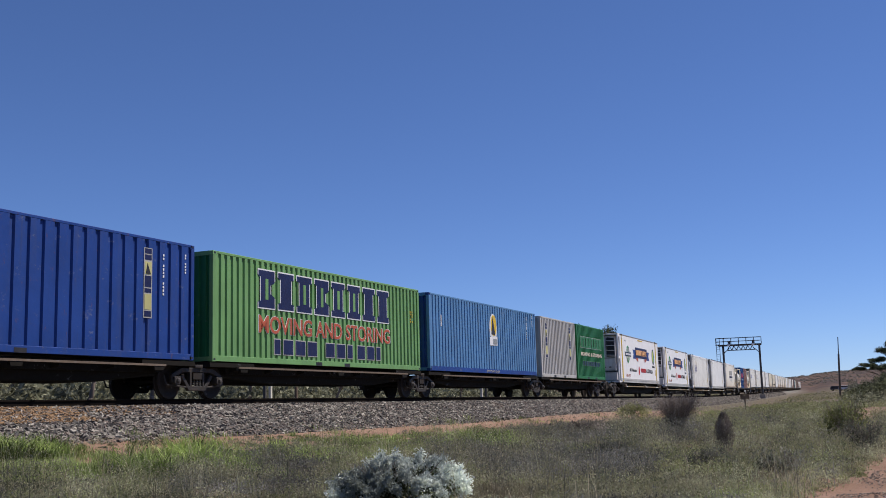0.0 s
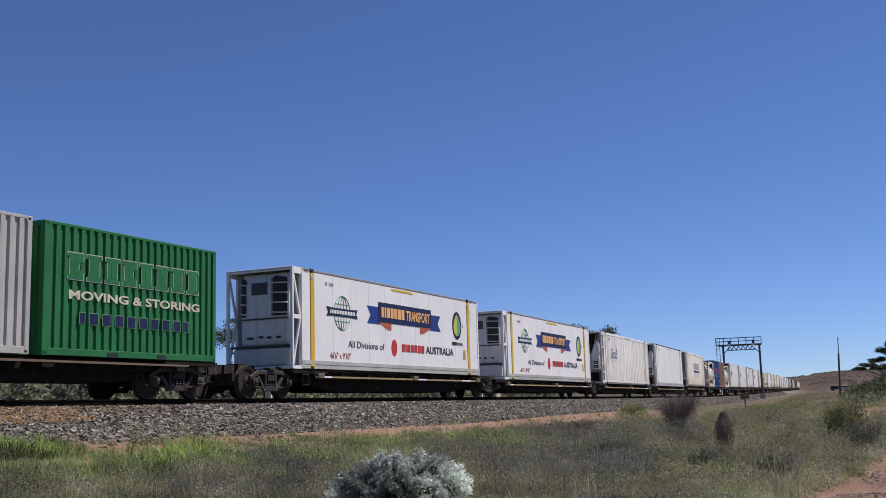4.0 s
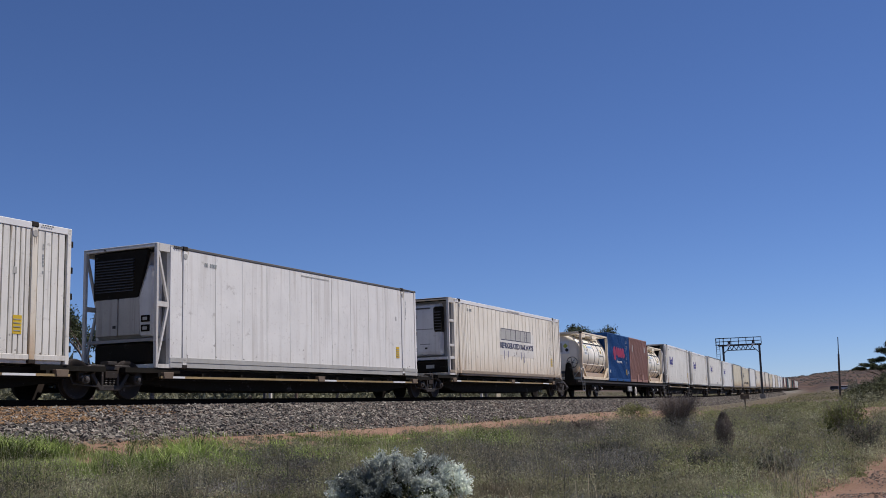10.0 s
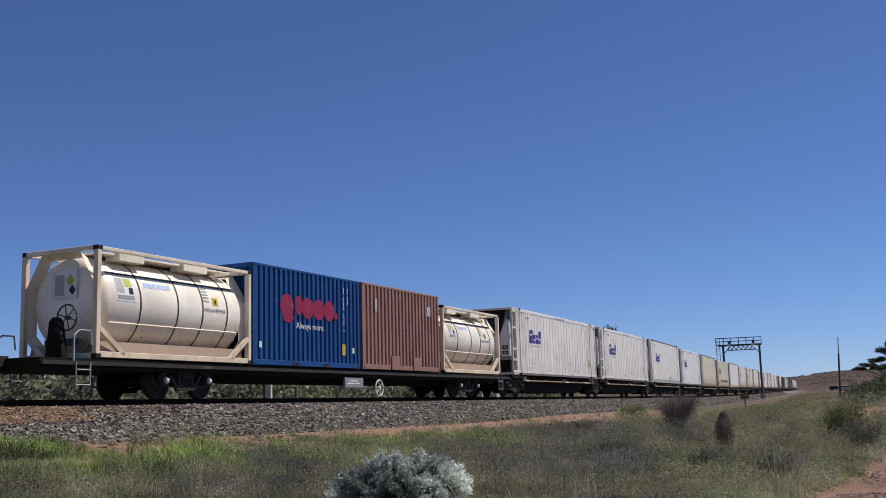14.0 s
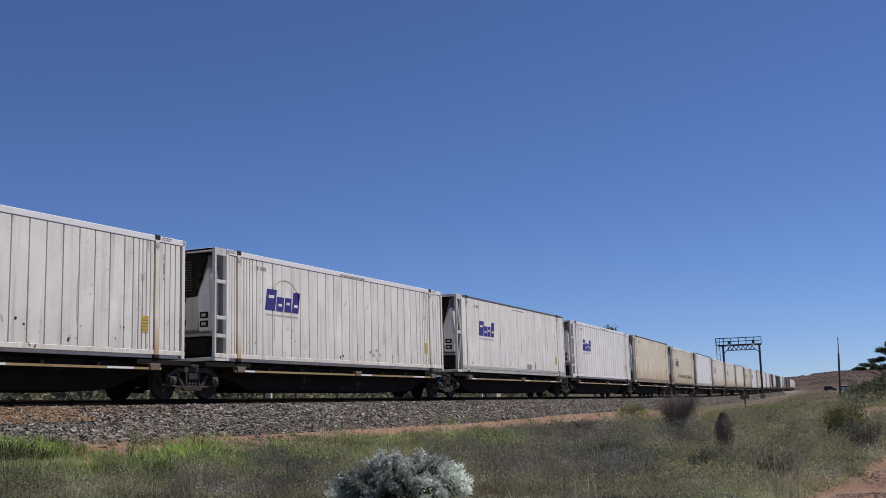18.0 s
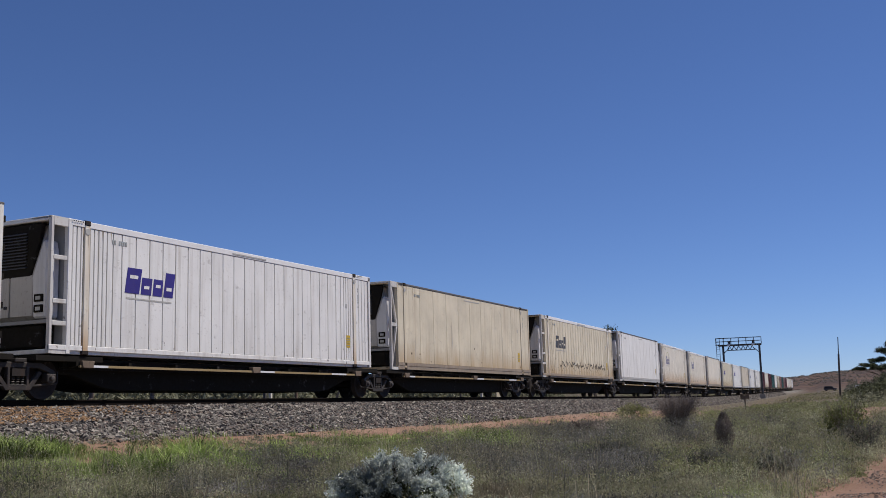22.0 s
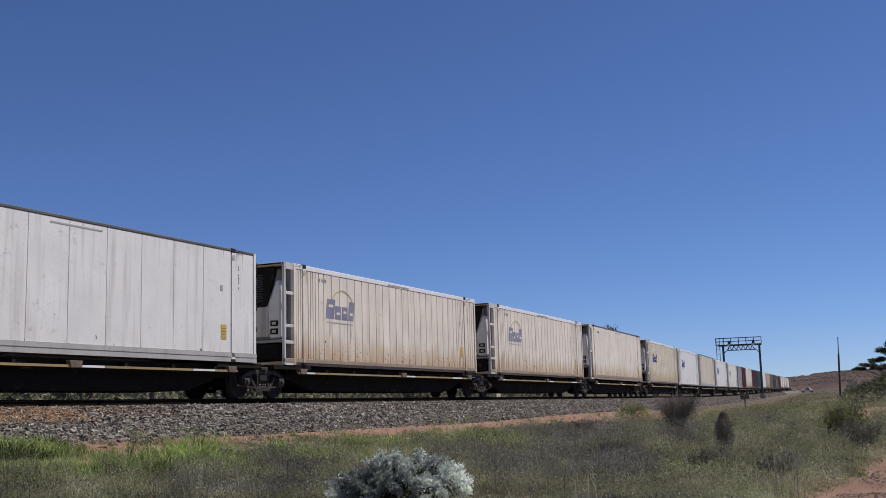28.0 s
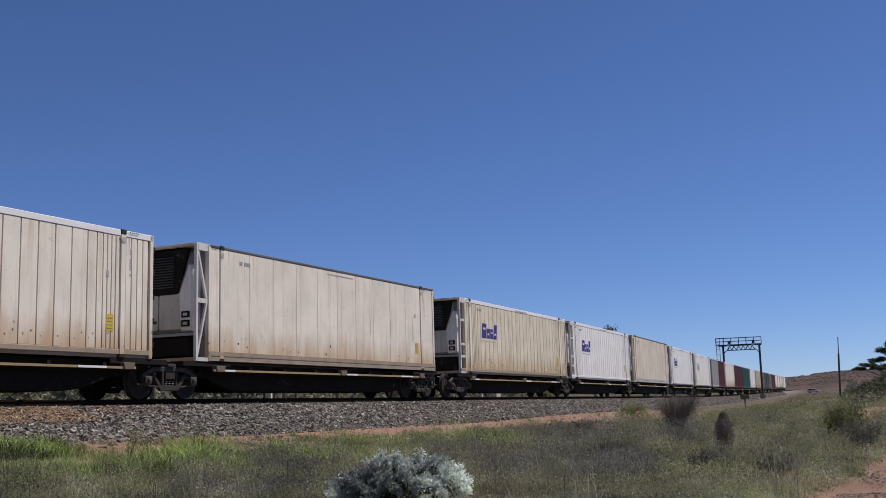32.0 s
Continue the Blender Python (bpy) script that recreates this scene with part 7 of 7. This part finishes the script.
for az, d, k in ((89.6, 196, 0.95), (91.0, 205, 1.0), (88.9, 246, 0.85)):
    x, y = bearing(az, d)
    layered_gum("dark spreading gum tree at the edge of the plain", x, y, [(k * a, k * o, k * h, k * w, k * e) for a, o, h, w, e in ((0, 0, 9.6, 1.8, 0.6), (-2.2, 0.7, 8.0, 1.9, 0.5), (2.4, -0.6, 8.3, 2.0, 0.6), (-3.9, -0.5, 6.2, 1.7, 0.4), (3.9, 0.8, 6.4, 1.8, 0.5), (0.4, 1.2, 6.4, 2.2, 0.6))], R9)

# scrub beyond the line and along the foot of the range
def scrub(name, label, x, y, r, h, per, size, mat):
    v, f = mounds(R7, x, y, r, h, per, size)
    return tagged(tris(name, v, f, M[mat]), label, "scrub", kind="stuff")


s = R7.uniform(2, 190, 700)
u = 15 + 60 * R7.uniform(0, 1, 700) ** 1.2
x, y, up_, h_ = line(s, u)
scrub("scrub", "olive scrub on the plain beyond the railway", x, y, R7.uniform(0.6, 1.7, 700), R7.uniform(0.4, 1.1, 700), 120, 0.12, "leaf_far")
s = R7.uniform(0, 240, 800)
u = 40 + 110 * R7.uniform(0, 1, 800)
x, y, up_, h_ = line(s, u)
scrub("scrub", "dark scrub and wattles far beyond the railway", x, y, R7.uniform(1.8, 4.0, 800), R7.uniform(1.8, 3.6, 800), 130, 0.44, "leaf_far")
az, d = R9.uniform(85.9, 91, 240), R9.uniform(110, 330, 240)
scrub("scrub", "dark scrub under the trees at the plain's edge", d * np.sin(np.radians(az)), d * np.cos(np.radians(az)), R9.uniform(0.8, 2.0, 240), R9.uniform(0.5, 1.5, 240), 110, 0.2, "leaf_far")
az, d = 85.9 + 5.1 * R9.uniform(0, 1, 150), R9.uniform(175, 260, 150)
scrub("thicket", "dark thicket of wattles under the gum trees", d * np.sin(np.radians(az)), d * np.cos(np.radians(az)), R9.uniform(1.0, 2.3, 150), np.clip(1.2 + 1.7 * (az - 85.9), 1.2, 5.2) * R9.uniform(0.55, 1.0, 150), 420, 0.19, "leaf_thicket")
az, d = R7.uniform(85.9, 91, 420), R7.uniform(300, 900, 420)
scrub("scrub", "scattered scrub at the foot of the range", d * np.sin(np.radians(az)), d * np.cos(np.radians(az)), R7.uniform(1.0, 3.0, 420), R7.uniform(0.5, 1.6, 420), 40, 0.5, "leaf_salt")
x, y = wedge(R7, 2600, 900, 1500, 76, 92)
scrub("scrub", "small dark bushes dotted over the stony range", x, y, R7.uniform(0.8, 1.8, 2600), R7.uniform(0.3, 0.7, 2600), 10, 0.6, "leaf_mauve")

# pebbles on the dirt track
x = R7.uniform(10, 26, 9000)
y = np.clip(1.2 - 0.05 * (x - 12), 0.3, 1.3) - R7.uniform(0, 1.6, 9000)
tagged(scatter("pebbles", R7, x, y, land(x, y), R7.uniform(0.007, 0.020, 9000), M["stone"]), "small stones on the red dirt track", "pebbles", kind="stuff")


# ---- lineside fixtures ----
def gantry(s):
    x, y, up, h = (float(a) for a in line(s))
    z0 = RAIL_Z + up - 0.2
    g = thing("signal_gantry", "dark steel signal gantry spanning the railway, seen from behind", "gantry", m=pose(x, y, z0, 0, 0, math.degrees(h)))
    dark = M["grey_dark"]
    for yy in (-2.95, 2.85):
        part("leg", Geo().box(-0.2, 0.2, yy - 0.16, yy + 0.16, 0, 8.2), dark, g, bevel=0.03)
        part("footing", Geo().box(-0.45, 0.45, yy - 0.45, yy + 0.45, -0.6, 0.1), M["concrete"], g)
        sg = 1 if yy < 0 else -1
        part("knee_brace", Geo().bar((0, yy, 6.9), (0, yy + sg * 1.0, 7.75), 0.12), dark, g)
    for xx in (-0.35, 0.35):
        part("truss_chord", Geo().box(xx - 0.07, xx + 0.07, -3.3, 3.6, 8.1, 8.3).box(xx - 0.05, xx + 0.05, -2.2, 2.2, 7.35, 7.45), dark, g)
        for k in range(6):
            a = -2.2 + k * 0.733
            part("truss_web", Geo().bar((xx, a, 7.4), (xx, a + 0.366, 8.12), 0.07).bar((xx, a + 0.366, 8.12), (xx, a + 0.733, 7.4), 0.07), dark, g)
    part("walkway", Geo().box(-0.5, 0.5, -3.3, 4.05, 8.3, 8.36), dark, g)
    for xx in (-0.5, 0.5):
        for k in range(7):
            part("rail_post", Geo().box(xx - 0.03, xx + 0.03, -3.3 + k * 1.21 - 0.03, -3.3 + k * 1.21 + 0.03, 8.36, 9.45), dark, g)
        part("guard_rail", Geo().box(xx - 0.03, xx + 0.03, -3.3, 4.0, 9.4, 9.47), dark, g)
        part("guard_rail", Geo().box(xx - 0.03, xx + 0.03, -3.3, 4.0, 8.85, 8.91), dark, g)
    for yy in (3.4, 3.95):
        part("ladder_stile", Geo().box(-0.04, 0.04, yy - 0.04, yy + 0.04, 0, 9.4), dark, g)
    for k in range(22):
        part("ladder_rung", Geo().box(-0.02, 0.02, 3.4, 3.95, 0.4 + k * 0.4, 0.44 + k * 0.4), dark, g)
    for yy in (-2.0, 1.9):
        head = part("signal_head", Geo().box(0.5, 0.75, yy - 0.2, yy + 0.2, 8.42, 9.0), dark, g, bevel=0.03)
        part("signal_case", Geo().box(-0.9, -0.52, yy - 0.22, yy + 0.22, 8.05, 8.42), M["white_clean"], g, "white signal case", 0.03)
    return g


gantry(180.5)


def standing(x, y):
    return pose(x, y, float(land(np.array([x]), np.array([y]))[0]))


x, y = bearing(85.45, 235)
pl = thing("telegraph_pole", "tall dark pole with a thinner upper length", "pole", m=standing(x, y) @ Matrix.Rotation(radians(2.2), 4, Vector((math.sin(YAW), math.cos(YAW), 0))))
part("lower_pole", Geo().tube([(0, 0, -0.5), (0, 0, 8.9)], 0.22, 10, 0.19), M["wood_grey"], pl, "dark timber pole", smooth=True)
part("upper_pole", Geo().tube([(0, 0, 8.9), (0, 0, 12.4)], 0.10, 8, 0.08), M["grey_dark"], pl, "thin steel extension", smooth=True)

x, y = 107.0, 17.3
sg = thing("track_sign", "brown board on a short post beside the line", "sign", m=standing(x, y) @ pose(0, 0, 0, 0, 0, -80))
part("post", Geo().box(-0.06, 0.06, 0, 0.1, -0.3, 1.35), M["wood_grey"], sg)
part("board", Geo().box(-0.42, 0.42, -0.05, 0.0, 1.12, 1.55), M["deck_rust"], sg, "weathered brown board", 0.01)


def behind(px_az, side):
    """Where a line of sight crosses the line offset to the far side."""
    s = np.linspace(5, 120, 4000)
    x, y, up, h = line(s, side)
    i = int(np.argmin(np.abs(np.degrees(np.arctan2(x, y)) - px_az)))
    return float(x[i]), float(y[i])


for az, side, hgt, lab in ((55.55, 4.4, 1.5, "dark"), (55.85, 4.4, 1.5, "white"), (57.2, 6.0, 1.4, "grey"), (67.1, 4.3, 1.5, "white"), (67.35, 4.3, 1.5, "dark")):
    x, y = behind(az, side)
    p = thing("marker_post", lab + " marker post on the far side of the track", "post", "marker posts beyond the track", m=standing(x, y))
    part("post", Geo().box(-0.06, 0.06, -0.05, 0.05, -0.2, hgt + 0.2), M[{"dark": "grey_dark", "white": "white_worn", "grey": "wood_grey"}[lab]], p, bevel=0.01)
x, y = behind(68.0, 4.6)
bx = thing("equipment_panel", "cream slatted trackside panel on posts", "panel", m=standing(x, y) @ pose(0, 0, 0, 0, 0, 8))
for k in range(6):
    part("slat", Geo().box(-0.5 + 0.17 * k, -0.36 + 0.17 * k, -0.03, 0.03, 0.2, 1.6), M["beige"], bx, bevel=0.008)
part("cross_rail", Geo().box(-0.52, 0.52, 0.03, 0.07, 0.5, 0.6).box(-0.52, 0.52, 0.03, 0.07, 1.3, 1.4), M["wood_grey"], bx)
for az, d, w in ((45.7, 128, 1.6), (46.3, 134, 2.0)):
    x, y = bearing(az, d)
    hs = thing("shed", "small pale iron shed among the scrub", "shed", "sheds beyond the railway", m=standing(x, y) @ pose(0, 0, 0, 0, 0, 30))
    part("wall", Geo().box(-w / 2, w / 2, -1.2, 1.2, 0, 1.9), M["grey_mid"], hs)
    part("roof", Geo().plate([(-1.4, 1.9), (1.4, 1.9), (1.4, 2.0), (0, 2.45), (-1.4, 2.0)], "x", -w / 2 - 0.15, w / 2 + 0.15), M["white_clean"], hs, "bright iron roof")


# ---- road vehicles far off beside the range ----
def vehicle(label, paint_name, kind):
    c = thing("car", label, "car", "road vehicles far off")
    if kind == "wagon":
        side = [(-2.3, 0.45), (2.3, 0.45), (2.35, 0.95), (1.35, 1.05), (0.7, 1.75), (-1.9, 1.8), (-2.3, 1.1)]
    else:
        side = [(-2.6, 0.5), (2.4, 0.5), (2.45, 1.0), (1.4, 1.1), (0.8, 1.8), (-0.4, 1.8), (-0.6, 1.1), (-2.6, 1.1)]
    part("body", Geo().plate(side, "y", -0.88, 0.88), M[paint_name], c, bevel=0.06)
    for y in (-0.895, 0.885):
        part("side_window", Geo().plate([(1.05, 1.12), (0.62, 1.65), (-0.3, 1.67), (-0.3, 1.12)], "y", y, y + 0.01), M["black_ink"], c, "dark side glass")
        if kind == "wagon":
            part("side_window", Geo().plate([(-0.4, 1.12), (-0.4, 1.67), (-1.7, 1.68), (-1.95, 1.12)], "y", y, y + 0.01), M["black_ink"], c, "dark side glass")
    part("windscreen", Geo().box(-0.02, 0.02, -0.7, 0.7, 0.0, 0.72, pose(1.33, 0, 1.1, 0, -43, 0)), M["black_ink"], c)
    for x in (-1.45, 1.45):
        for y in (-0.85, 0.85):
            w = part("wheel", Geo().lathe([(-0.11, 0.2), (-0.11, 0.36), (0.11, 0.36), (0.11, 0.2)], 16, pose(x, y, 0.36, 0, 0, 90)), M["black_grime"], c, "black tyre", smooth=True)
            part("hub", Geo().lathe([(-0.12, 0.02), (-0.12, 0.19), (0.12, 0.19), (0.12, 0.02)], 12, pose(x, y, 0.36, 0, 0, 90)), M["grey_light"], w)
    return c


CARS = [
    (vehicle("white car far off at the foot of the range", "white_clean", "wagon"), [(0, 85.72), (19, 85.72), (21, 86.1), (26, 88.6), (32, 92.5)]),
    (vehicle("dark car far off at the foot of the range", "grey_dark", "wagon"), [(0, 85.25), (14, 85.2), (20, 84.85), (23, 85.1), (28, 87.6), (32, 90.5)]),
    (vehicle("white pickup far off at the foot of the range", "white_clean", "pickup"), [(0, 76.0), (14, 79.0), (24, 81.5), (29, 84.35), (32, 86.2)]),
    (vehicle("white wagon towing dark far off by the range", "white_worn", "wagon"), [(0, 74.0), (18, 78.5), (27, 82.4), (32, 83.95)]),
]


# ---- everything that moves ----
def motions():
    times = [float(t) for t in range(0, 33)]
    for w, s in WAGONS:
        walk(w, [(t, on_line(s - gone(t), RAIL_Z)) for t in times])
    for c, s, z in LOADS:
        walk(c, [(t, on_line(s - gone(t), z)) for t in times])
    for k, (c, way) in enumerate(CARS):
        rows = []
        for t, az in way:
            y = 420 / math.tan(math.radians(az))
            x = 420.0 + 6 * k
            z = float(land(np.array([x]), np.array([y]))[0])
            rows.append((t, pose(x, y, z, 0, 0, -90)))
        walk(c, rows)
    # all wheels roll alike: two sets of keys, shared by the axles in the same place
    rolls = {}
    for w in WHEELSETS:
        sx = w["turns"]
        del w["turns"]
        if sx not in rolls:
            walk(w, [(k / 15, pose(sx, 0, 0.46, 0, -math.degrees(gone(k / 15) / 0.46), 0)) for k in range(0, 481)])
            rolls[sx] = w.animation_data
        else:
            w.rotation_mode = "QUATERNION"
            keys = w.animation_data_create()
            keys.action = rolls[sx].action
            keys.action_slot = rolls[sx].action_slot


motions()
